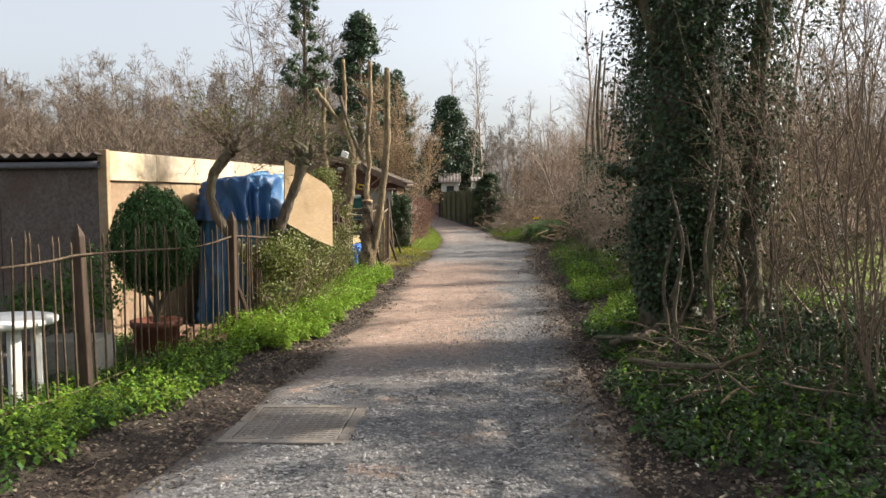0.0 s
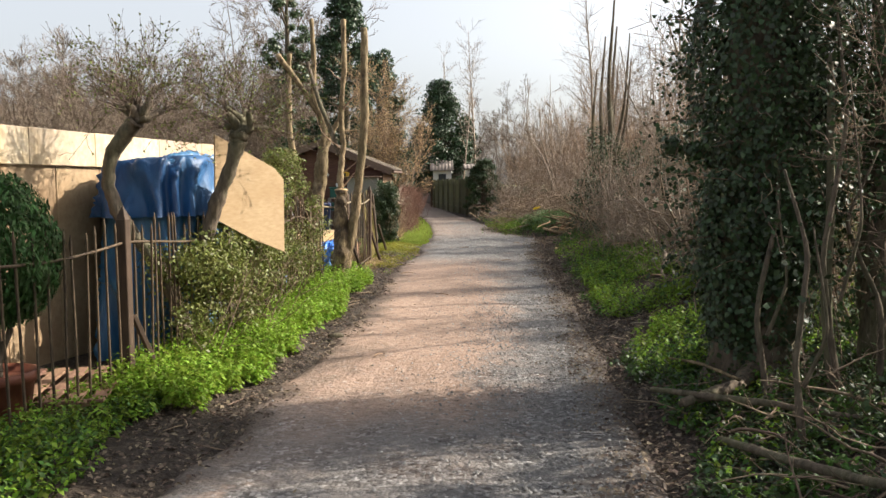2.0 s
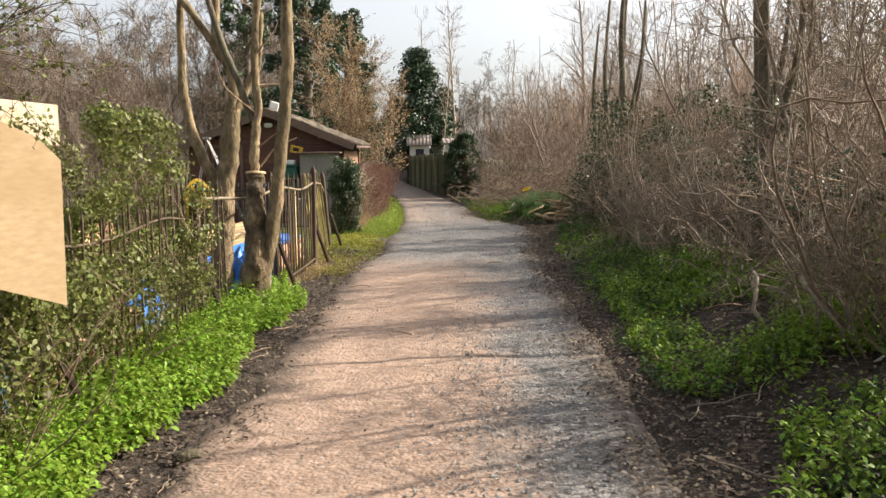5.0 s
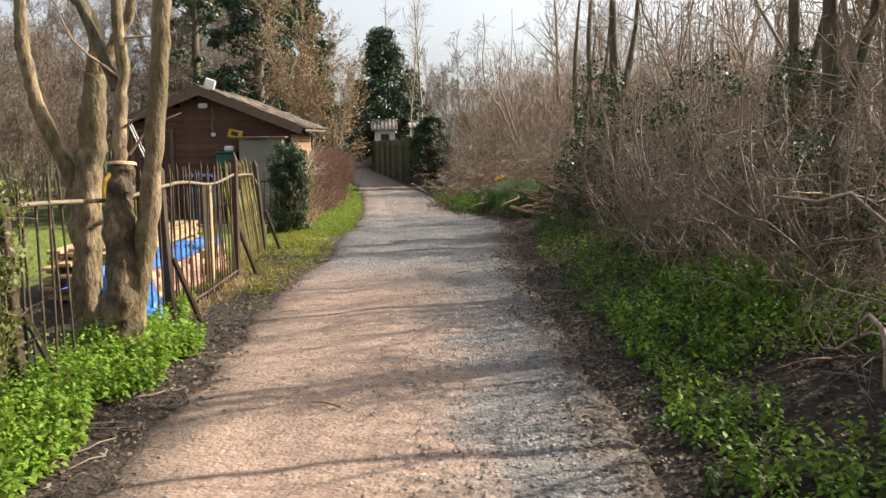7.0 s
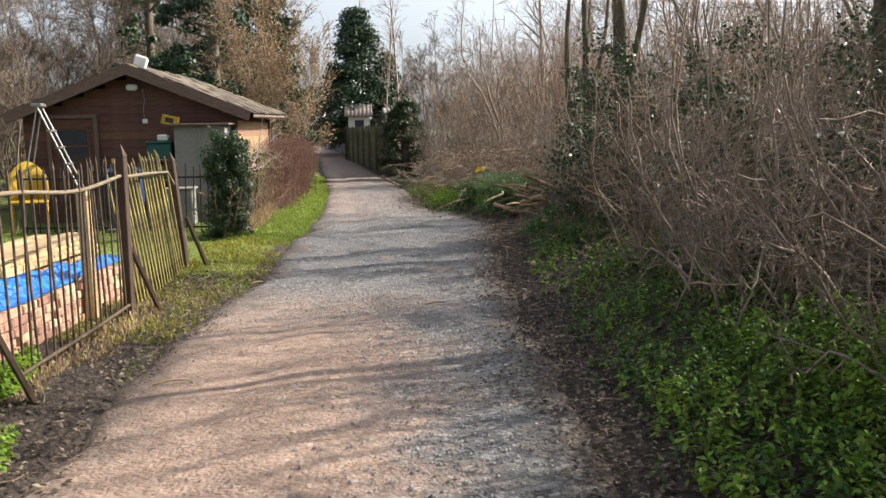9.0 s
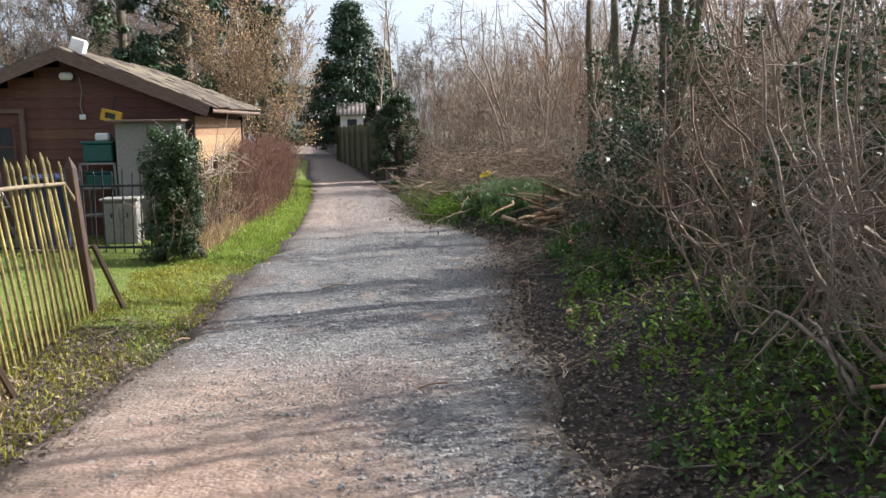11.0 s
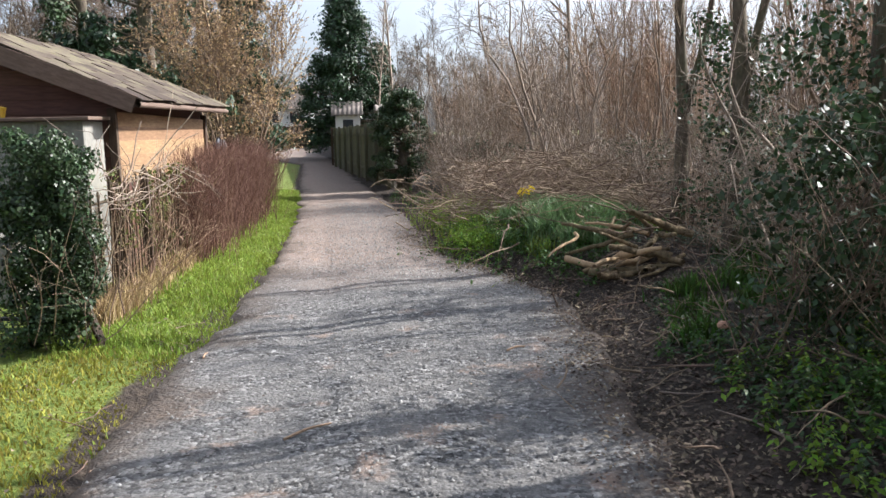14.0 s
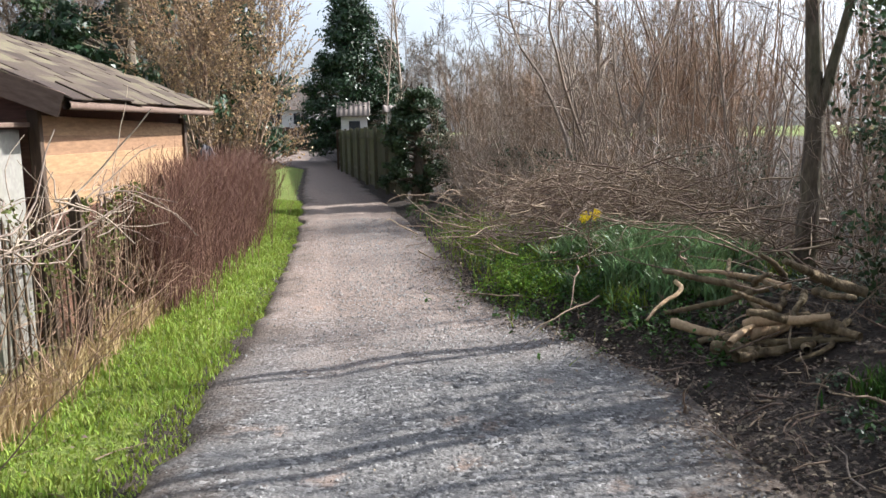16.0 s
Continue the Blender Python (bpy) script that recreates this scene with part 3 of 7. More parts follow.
def chalet():
    """Brown boarded chalet with a shingled gable roof."""
    base = pose(-5.2, 26.0, 0)
    c = empty("chalet", base, "brown weatherboarded chalet with a mossy shingled gable roof", "shed")
    W, D, eave, peak = 3.7, 5.0, 1.97, 2.79
    mid = 1.9
    slope = (peak - eave) / 2.05

    def top_at(x):
        return peak - abs(x - mid) * slope - 0.03
    body = part("wall", boxed(0.02, 0.03, 0, W - 0.02, D, eave - 0.02), M_BROWNBOARD, c)
    z, n = 0.0, 0
    while z < peak - 0.1:                      # gable boards
        half = (peak - 0.05 - (z + 0.16)) / slope
        x0, x1 = max(0, mid - half), min(W, mid + half)
        if x1 - x0 > 0.15:
            b = boxed(x0, 0, 0, x1, 0.03, 0.155, 0.004, m=Matrix.Rotation(radians(-3), 4, "X"))
            part("board", b, M_BROWNBOARD, body, at=pose(0, 0, z))
        z += 0.15
    for i in range(12):                        # flank boards; the upper five bare, with sunlight put into their tan
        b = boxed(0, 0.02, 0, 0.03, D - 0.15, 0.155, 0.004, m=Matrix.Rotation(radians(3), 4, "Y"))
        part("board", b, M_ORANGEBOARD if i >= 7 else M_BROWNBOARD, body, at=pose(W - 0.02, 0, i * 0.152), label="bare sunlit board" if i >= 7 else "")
    part("corner_post", boxed(W - 0.06, -0.025, 0, W + 0.025, 0.05, 1.86, 0.005), M_POST, c)
    part("corner_post", boxed(W - 0.02, D - 0.15, 0, W + 0.05, D, 1.9, 0.005), M_POST, c)
    rise_angle = math.degrees(math.atan(slope))
    for side in (1, -1):
        run = 2.12 / math.cos(radians(rise_angle))
        m = pose(mid, -0.28, peak, 1.0, rise_angle, 0) if side > 0 else pose(mid, -0.28, peak, 1.0, -rise_angle, 0)
        deck = part("roof", boxed(0 if side > 0 else -run, 0, -0.05, run if side > 0 else 0, D + 0.45, 0.0), M_BARGE, c, at=m)
        part("bargeboard", boxed(0.01 if side > 0 else -run, -0.035, -0.155, run if side > 0 else -0.01, -0.003, 0.025, 0.004), M_BARGE, deck)
        rng = random.Random(8 + side)
        rows = 10
        widths = [boxed(0, 0, 0, run / rows + 0.06, w, 0.014, 0.003) for w in (0.42, 0.55, 0.68)]
        meshes = [bm_mesh("shingle", b, M_SHINGLE) for b in widths]
        for r in range(rows):
            y = -0.02 - rng.uniform(0, 0.3)
            while y < D + 0.35:
                k = rng.randrange(3)
                x = r * run / rows
                tilt = rng.uniform(1.5, 5.0)
                lift = 0.004 + rng.uniform(0, 0.016)
                if side > 0:
                    m2 = pose(x, max(y, -0.03), lift + 0.02, 0, tilt, rng.uniform(-2.6, 2.6))
                else:
                    m2 = pose(-x - run / rows - 0.06, max(y, -0.03), lift, 0, -tilt, rng.uniform(-1.2, 1.2))
                put("shingle", meshes[k], deck, m2)
                y += (0.42, 0.55, 0.68)[k] - 0.004
        if side > 0:
            v, f = tubes(np.array([[[run + 0.03, -0.02, -0.05], [run + 0.03, 2.5, -0.055], [run + 0.03, D + 0.4, -0.06]]]), np.full((1, 3), 0.035), 8)
            put("gutter", mesh_from("gutter", v, f, M_BARGE, True), deck)
    # a framed door with a glazed upper half, and a lamp under the gable
    door = part("door", boxed(0.48, -0.045, 0.03, 1.22, -0.022, 1.88, 0.004), M_BROWNBOARD, c, "brown boarded door")
    for x0, z0, x1, z1 in ((0.41, 0.0, 0.48, 1.95), (1.22, 0.0, 1.29, 1.95), (0.48, 1.885, 1.22, 1.95)):
        part("door_frame", boxed(x0, -0.085, z0, x1, -0.02, z1, 0.005), M_BARGE, door)
    part("pane", boxed(0.60, -0.052, 1.12, 1.10, -0.047, 1.68), M_DARKGLASS, door, "dull glass pane")
    for x0, z0, x1, z1 in ((0.56, 1.08, 1.14, 1.12), (0.56, 1.68, 1.14, 1.72), (0.56, 1.12, 0.60, 1.68), (1.10, 1.12, 1.14, 1.68), (0.60, 1.38, 1.10, 1.41)):
        part("glazing_bar", boxed(x0, -0.06, z0, x1, -0.046, z1, 0.003), M_BROWNBOARD, door)
    part("handle", boxed(1.14, -0.09, 0.95, 1.18, -0.047, 1.05, 0.006), M_ALU, door)
    part("bulkhead_lamp", boxed(1.83, -0.1, 2.36, 2.03, -0.04, 2.47, 0.03), M_WHITEPL, c, "off-white bulkhead lamp")
    cable = np.array([[[2.1, -0.03, 2.4], [2.13, -0.035, 2.2], [2.09, -0.035, 2.0], [2.12, -0.035, 1.85]]])
    v, f = tubes(cable, np.full((1, 4), 0.008), 5)
    put("cable", mesh_from("cable", v, f, M_GREYSHEET), c)
    part("socket", boxed(2.07, -0.06, 1.78, 2.16, -0.03, 1.86, 0.01), M_WHITEPL, c)
    return c


chalet()
dish = empty("satellite_box", pose(-3.22, 26.3, 2.76, 0, 18, 10), "white plastic box tilted on the chalet ridge", "box")
part("shell", boxed(-0.11, -0.13, 0.0, 0.11, 0.13, 0.24, 0.02), M_WHITEPL, dish)
part("bracket", boxed(-0.03, -0.03, -0.05, 0.03, 0.03, 0.02, 0.004), M_ALU, dish)

lean_to = empty("store_shelter", pose(-2.45, 25.3, 0), "grey sheet-clad store shelter leaning on the chalet", "shelter")
part("front_sheet", boxed(0, 0, 0, 0.86, 0.03, 1.72, 0.004), M_GREYSHEET, lean_to)
part("side_sheet", boxed(0.83, 0.032, 0, 0.86, 0.6, 1.72, 0.004), M_GREYSHEET, lean_to)
part("roof", boxed(-0.06, -0.08, 1.725, 0.95, 0.62, 1.76, 0.006, m=Matrix.Rotation(radians(1), 4, "X")), M_BARGE, lean_to)
part("batten", boxed(0.4, -0.02, 0, 0.44, -0.002, 1.70, 0.003), M_GREYSHEET, lean_to)


# ---- railings ----
FENCE_Y = [1.5, 3.6, 5.85, 8.0, 11.0, 13.2, 15.5, 17.9, 20.25]
FENCE_X = [-3.35, -3.05, -2.62, -2.1, -1.78, -1.62, -1.35, -1.24, -1.26]


def fence_x(y):
    return np.interp(y, FENCE_Y, FENCE_X)


def bar_mesh(name, height, r, mat):
    pts = np.array([[[0, 0, 0], [0.003, 0, height * 0.5], [0, 0, height * 0.94], [0, 0, height * 0.955], [0, 0, height]]])
    v, f = tubes(pts, np.array([[r, r, r, r * 1.25, 0.002]]), 6)
    return mesh_from(name, v, f, mat, True)


def rail_mesh(name, points, r, mat, sides=6):
    points = np.asarray(points, float)[None]
    v, f = tubes(points, np.full(points.shape[:2], r), sides)
    return mesh_from(name, v, f, mat, True)


def post_mesh(name, w, d, h, mat):
    bm = boxed(-w / 2, -d / 2, 0, w / 2, d / 2, h, 0.005)
    tip = bmesh.ops.create_cone(bm, cap_ends=True, segments=4, radius1=w * 0.66, radius2=0.004, depth=0.09)["verts"]
    bmesh.ops.rotate(bm, matrix=Matrix.Rotation(radians(45), 3, "Z"), verts=tip)
    bmesh.ops.scale(bm, vec=(1, d / w, 1), verts=tip)
    bmesh.ops.translate(bm, vec=(0, 0, h + 0.043), verts=tip)
    return bm_mesh(name, bm, mat)


def lane_railing():
    rng = random.Random(11)
    fence = empty("iron_railing", pose(-2.1, 8.0, 0), "rusty iron bar railing with wooden posts and leaning struts", "fence")
    inv = fence.matrix_basis.inverted()
    bars = [bar_mesh("bar", h, 0.0085, M_IRON) for h in (1.20, 1.24, 1.28)]
    tall_bars = [bar_mesh("bar", h, 0.0085, M_IRON) for h in (1.31, 1.35, 1.38)]
    end_bars = [bar_mesh("bar", h, 0.013, M_LICHEN) for h in (1.30, 1.34, 1.38)]
    posts = [(3.6, 1.2), (5.85, 1.24), (8.0, 1.27), (10.6, 1.1), (13.2, 1.22), (15.45, 1.34), (17.9, 1.38), (20.2, 1.25)]
    y = 2.0
    while y < 20.2:
        near_post = min(abs(y - p) for p, _ in posts)
        if near_post > 0.06 and not 13.95 < y < 14.5:
            z = float(land(fence_x(y), y)) - 0.02
            out = 7 if y > 18 else 0
            put("bar", rng.choice(end_bars if y > 17.9 else tall_bars if y > 12.5 else bars), fence, inv @ pose(float(fence_x(y)), y, z, rng.uniform(-1.5, 1.5), rng.uniform(-1.2, 1.2) - out, rng.uniform(0, 360) if not out else 0))
        y += rng.uniform(0.098, 0.122)
    for py, ph in posts:
        x, z = float(fence_x(py)), float(land(fence_x(py), py)) - 0.03
        turn = math.degrees(math.atan2(0.22, 1)) * -1
        put("post", post_mesh("post", 0.075, 0.065, ph, M_POST), fence, inv @ pose(x, py, z, 0, rng.uniform(-2, 2) - (6 if py > 19 else 0), turn))
        if py > 7:
            a = Vector((x + 0.03, py + 0.05, z + 0.6))
            b = Vector((x + 0.2, py + 0.2, z + 0.01))
            d = b - a
            m = Matrix.Translation(a) @ d.to_track_quat("Z", "Y").to_matrix().to_4x4()
            put("strut", bm_mesh("strut", boxed(-0.03, -0.015, 0, 0.03, 0.015, d.length, 0.003), M_POST), fence, inv @ m)
    top, low = [], []
    for y in np.arange(2.0, 13.2, 0.25):
        x, z = float(fence_x(y)), float(land(fence_x(y), y))
        sag = 0.06 * math.sin(math.pi * ((y - 3.6) % 2.2) / 2.2)
        top.append(inv @ Vector((x + 0.012, y, z + 1.08 - sag)))
        low.append(inv @ Vector((x + 0.012, y, z + 0.10)))
    put("rail", rail_mesh("rail", [tuple(p) for p in top], 0.010, M_IRON), fence)
    put("rail", rail_mesh("rail", [tuple(p) for p in low], 0.010, M_IRON), fence)
    top, low = [], []
    for y in np.arange(13.3, 18.01, 0.2):
        x, z = float(fence_x(y)), float(land(fence_x(y), y))
        top.append(tuple(inv @ Vector((x + 0.016, y, z + 1.16 + 0.03 * math.sin(y * 2.5)))))
        low.append(tuple(inv @ Vector((x + 0.016, y, z + 0.08))))
    put("rail", rail_mesh("rail", top, 0.016, M_ROPE), fence, None, "weathered upper rail")
    put("rail", rail_mesh("rail", low, 0.014, M_IRON), fence)
    end = [tuple(inv @ Vector(p)) for p in ((-1.22, 17.95, 1.22), (-1.29, 19.0, 1.2), (-1.37, 20.1, 1.16), (-1.32, 20.2, 1.0), (-1.24, 20.25, 0.3))]
    put("rail", rail_mesh("rail", end, 0.016, M_ROPE), fence, None, "bent end rail")
    return fence


lane_railing()


def hedge_railing():
    rng = random.Random(12)
    fence = empty("iron_railing", pose(-1.15, 23.4, 0), "old bar railing overgrown with ivy and dry stems", "fence")
    inv = fence.matrix_basis.inverted()
    bars = [bar_mesh("bar", h, 0.008, M_IRON) for h in (1.1, 1.16, 1.2)]
    y = 23.5
    while y < 33.0:
        put("bar", rng.choice(bars), fence, inv @ pose(-1.15 + 0.01 * (y - 23), y, 0.02, rng.uniform(-2, 2), rng.uniform(-2, 2), 0))
        y += rng.uniform(0.10, 0.125)
    for py in (23.35, 25.6, 28.0, 30.4, 32.8):
        put("post", post_mesh("post", 0.08, 0.07, 1.2, M_POST), fence, inv @ pose(-1.16 + 0.01 * (py - 23), py, 0.0))
    for z in (0.15, 1.0):
        put("rail", rail_mesh("rail", [(-0.01 + 0.01 * t, t, z + 0.015 * math.sin(t * 2)) for t in np.arange(0, 9.6, 0.3)], 0.012, M_IRON), fence)
    a, b = Vector((0.08, -0.05, 0.36)), Vector((0.28, -0.25, 0.02))
    d = b - a
    put("strut", bm_mesh("strut", boxed(-0.03, -0.015, 0, 0.03, 0.015, d.length, 0.003), M_POST), fence, Matrix.Translation(a) @ d.to_track_quat("Z", "Y").to_matrix().to_4x4())


hedge_railing()


def black_gate():
    rng = random.Random(13)
    gate = empty("iron_gate", pose(-1.35, 23.75, 0.02, 0, 0, 172), "black iron bar gate standing across the garden entrance", "gate")
    bars = [bar_mesh("bar", h, 0.009, M_BLACKIRON) for h in (1.08, 1.12)]
    for i in range(27):
        put("bar", bars[i % 2], gate, pose(0.08 + i * 0.118, 0, 0.0, rng.uniform(-1, 1), rng.uniform(-3, 1), 0))
    for z in (0.1, 0.88):
        part("rail", boxed(0, -0.02, z, 3.25, 0.02, z + 0.03, 0.003), M_BLACKIRON, gate)
    part("stile", boxed(0, -0.025, 0, 0.04, 0.025, 1.05, 0.004), M_BLACKIRON, gate)
    part("stile", boxed(3.25, -0.025, 0, 3.29, 0.025, 1.05, 0.004), M_BLACKIRON, gate)


black_gate()


def board_fence(name, a, b, height, width, label, mat, seed, drop=0.0):
    m, run = wall_frame(*a, *b)
    f = empty(name, m @ pose(0, 0, float(rise(a[1]))), label, "fence")
    rng = random.Random(seed)
    meshes = [bm_mesh("board", boxed(0, -0.012, 0, width - 0.012, 0.012, height + h, 0.004), mat) for h in (-0.04, 0.0, 0.035)]
    grad = (float(rise(b[1])) - float(rise(a[1]))) / run
    x = 0.0
    while x < run:
        put("board", rng.choice(meshes), f, pose(x, rng.uniform(-0.012, 0.012), grad * x - 0.02 - drop * x / run, 0, rng.uniform(-0.8, 0.8), 0))
        x += width
    for z in (0.35, height - 0.35):
        part("rail", boxed(0, 0.02, z, run, 0.07, z + 0.08, 0.004), mat, f)
    for i in range(int(run / 2.4) + 1):
        part("post", boxed(i * 2.4, 0.075, 0, i * 2.4 + 0.1, 0.175, height + 0.05, 0.006), mat, f)
    return f


board_fence("panel_fence", (1.95, 39.0), (-0.1, 57.5), 1.82, 0.9, "tall greenish-grey fence of wide weathered boards", M_FENCEBOARD, 4)
board_fence("close_board_fence", (-16, 83), (1.5, 83), 1.75, 0.3, "dark close-boarded fence across the lane's far bend", M_POST, 5)
board_fence("close_board_fence", (-0.1, 57.6), (0.5, 82.8), 1.8, 0.3, "dark close-boarded fence beside the lane's far bend", M_POST, 6)


def hut(name, at, w, d, h, roof_h, label, wall_mat):
    house = empty(name, at, label, "hut")
    part("wall", boxed(-w / 2, 0, 0, w / 2, d, h), wall_mat, house)
    xs = np.arange(-w / 2 - 0.2, w / 2 + 0.2, 0.05)
    ys = np.array([-0.25, d / 2, d + 0.25])
    X, Y = np.meshgrid(xs, ys)
    Z = h + roof_h * (1 - np.abs(Y - d / 2) / (d / 2 + 0.25)) + 0.03 * np.sin(X * 2 * np.pi / 0.24)
    r = put("roof", grid_mesh("roof", X, Y, Z, M_ROOFTILE), house, None, "ribbed pantile roof")
    r.modifiers.new("thickness", "SOLIDIFY").thickness = 0.04
    w1 = part("window", boxed(-w * 0.2, -0.03, h - 0.75, w * 0.22, -0.004, h - 0.25), M_DARKGLASS, house)
    part("frame", boxed(-w * 0.25, -0.05, h - 0.81, w * 0.27, -0.035, h - 0.755, 0.004), M_WHITEPL, w1)
    return house


hut("tiled_hut", pose(0.55, 60.5, 0.1), 1.3, 2.0, 2.45, 0.75, "small rendered hut with a ribbed tile roof", M_RENDER)
hut("tiled_hut", pose(2.3, 52.5, 0.0), 0.6, 2.0, 2.5, 0.3, "low rendered outbuilding with a ribbed roof", M_RENDER)


def far_house():
    h = empty("far_house", pose(-6.5, 96, 0.5), "white rendered bungalow beyond the far fence", "house")
    part("wall", boxed(-6, 0, 0, 3.2, 7, 3.6), M_RENDER, h)
    bm = bmesh.new()
    vs = [bm.verts.new(p) for p in ((-6.4, -0.4, 3.5), (3.6, -0.4, 3.5), (3.6, 7.4, 3.5), (-6.4, 7.4, 3.5), (-6.4, 3.5, 6.0), (3.6, 3.5, 6.0))]
    for q in ((0, 1, 5, 4), (2, 3, 4, 5), (1, 2, 5), (3, 0, 4), (3, 2, 1, 0)):
        bm.faces.new([vs[i] for i in q])
    part("roof", bm, M_CEMENT, h)
    for x in (-4.5, -1.2, 1.2):
        w = part("window", boxed(x, -0.05, 2.2, x + 1.3, -0.01, 3.2), M_DARKGLASS, h)
        part("frame", boxed(x - 0.08, -0.08, 3.2, x + 1.38, -0.02, 3.29), M_WHITEPL, w)
        part("frame", boxed(x - 0.08, -0.08, 2.1, x + 1.38, -0.02, 2.195), M_WHITEPL, w)
        part("frame", boxed(x + 0.6, -0.08, 2.2, x + 0.68, -0.055, 3.195), M_WHITEPL, w)


far_house()


# ---- manhole ----
def manhole():
    m = empty("manhole_cover", pose(-0.96, 5.2, lane_z(-0.96, 5.2) + 0.001, 0, 0, -3), "worn ribbed manhole cover set in a concrete rim", "manhole")
    for x0, y0, x1, y1 in ((-0.40, -0.44, 0.40, -0.37), (-0.40, 0.37, 0.40, 0.44), (-0.40, -0.37, -0.33, 0.37), (0.33, -0.37, 0.40, 0.37)):
        part("rim", boxed(x0, y0, -0.06, x1, y1, 0.006, 0.003), M_MANHOLE, m)
    lid = part("lid", boxed(-0.32, -0.36, -0.05, 0.32, 0.36, 0.004, 0.004), M_MANHOLE, m)
    rib = bm_mesh("rib", boxed(-0.024, -0.006, 0, 0.024, 0.006, 0.003, 0.001), M_MANHOLE)
    for i in range(10):
        for j in range(16):
            put("rib", rib, lid, pose(-0.28 + i * 0.0625, -0.33 + j * 0.044, 0.004, 0, 0, 12 if (i + j) % 2 else -12))


manhole()


# ---- plants: bare wood ----
def thicket(seed, stems, height, spread, lean, kids, r0, mat, K=7, up=0.06, wander=0.10, angle=0.55, reach=0.42, tip=0.3, least=0.0016):
    """A bare many-stemmed shrub with its foot at the origin."""
    rng = np.random.default_rng(seed)
    a = rng.uniform(0, 2 * np.pi, stems)
    r = spread * np.sqrt(rng.uniform(0, 1, stems))
    out = np.stack([np.cos(a), np.sin(a)], -1)
    start = np.concatenate([out * r[:, None] * 0.55, np.full((stems, 1), -0.05)], 1)
    heading = np.concatenate([out * lean * rng.uniform(0.2, 1.3, (stems, 1)), np.ones((stems, 1))], 1)
    L = height * rng.uniform(0.6, 1.1, stems)
    P = grow(rng, start, heading, L, K, wander, up)
    away = np.linalg.norm(P[..., :2], axis=-1, keepdims=True)
    P[..., :2] *= height * 0.42 * np.tanh(away / (height * 0.42)) / np.maximum(away, 1e-6)
    R = r0 * rng.uniform(0.55, 1.3, (stems, 1)) * np.linspace(1, tip, K)[None]
    stems_part = [mesh_from("stem", *tubes(P[i:i + 1], R[i:i + 1], 4), mat) for i in range(stems)]
    out = []
    length = height * reach
    for i, per in enumerate(kids):
        P, R = shoots(rng, P, R, per, 0.2, 0.98, angle, length, 4 if i == 0 else 3 if i < len(kids) - 1 else 2, wander * 1.4, up * 0.7, least=least)
        out.append(tubes(P, R, 3))
        length *= 0.45
    return stems_part, mesh_from("twig_crown", *joined(*out), mat)


def scatter_shrubs(meshes, spots, name, label, category, group, seed, lo=0.8, hi=1.2):
    rng = random.Random(seed)
    for x, y in spots:
        s = rng.uniform(lo, hi)
        stems_part, twigs_part = meshes[rng.randrange(len(meshes))]
        ob = empty(name, pose(x, y, float(land(x, y)) - 0.02, rng.uniform(-5, 5), rng.uniform(-5, 5), rng.uniform(0, 360)) @ Matrix.Diagonal((s, s, s * rng.uniform(0.9, 1.1), 1)), label, category, group)
        for stem in stems_part:
            put("stem", stem, ob)
        tagged(put("twig_crown", twigs_part, ob), kind="stuff")


# thorny roadside thicket of crooked crossing stems, two thirds pale in place of sunlight
hedge_meshes = [thicket(20 + i, 11, 2.6, 0.75, 0.36, (6, 6, 1), 0.016, (M_TWIG, M_TWIG_GREY, M_TWIG_GREY)[i % 3], K=11, up=0.06, wander=0.31, angle=1.05, reach=0.26) for i in range(6)]
rng = random.Random(5)
spots = []
y = 11.0
while y < 38:
    base = float(right_edge(y))
    keep = 1.5 if y < 18 else 1.9 if y < 24 else 3.0 if y < 33 else 1.5
    for k in range(1 if 24 < y < 36 else 3):
        spots.append((base + keep + k * 0.85 + rng.uniform(-0.25, 0.35), y + rng.uniform(-0.4, 0.4)))
    y += 0.86
spots += [(3.9, 9.9), (3.7, 10.6), (3.3, 11.2)]
scatter_shrubs(hedge_meshes, spots, "bare_shrub", "leafless tangled thorn shrub on the lane's bank", "shrub", "roadside thicket", 6, 0.75, 1.15)

# taller saplings behind
sapling_meshes = [thicket(40 + i, 9, 5.2, 0.9, 0.16, (9, 6), 0.026, M_TWIG_TAN if i % 2 else M_TWIG, K=8, up=0.05, wander=0.07, angle=0.5, reach=0.26, least=0.003) for i in range(5)]
spots = [(float(right_edge(y)) + (rng.uniform(7.5, 13) if 24 < y < 36 else rng.uniform(4.4, 9.5)), y) for y in np.concatenate([np.arange(12.0, 24, 0.75), np.arange(24.0, 34, 0.7), np.arange(34.0, 60, 1.6)])]
spots += [(float(right_edge(y)) + rng.uniform(9, 16), y) for y in np.arange(22.0, 70, 1.7)]
spots += [(float(right_edge(y)) + rng.uniform(5.0, 8.0), y) for y in np.arange(36.0, 56, 1.3)]
spots += [(float(right_edge(y)) + rng.uniform(5.2, 8.6), y) for y in np.arange(24.0, 37, 0.65)]
spots = [(x, y) for x, y in spots if y > 19 or x < 0.42 * y]      # the field lies open behind the ivy tree
scatter_shrubs(sapling_meshes, spots, "bare_sapling", "thin leafless brown sapling in the wood edge", "tree", "wood edge saplings", 7, 0.75, 1.2)

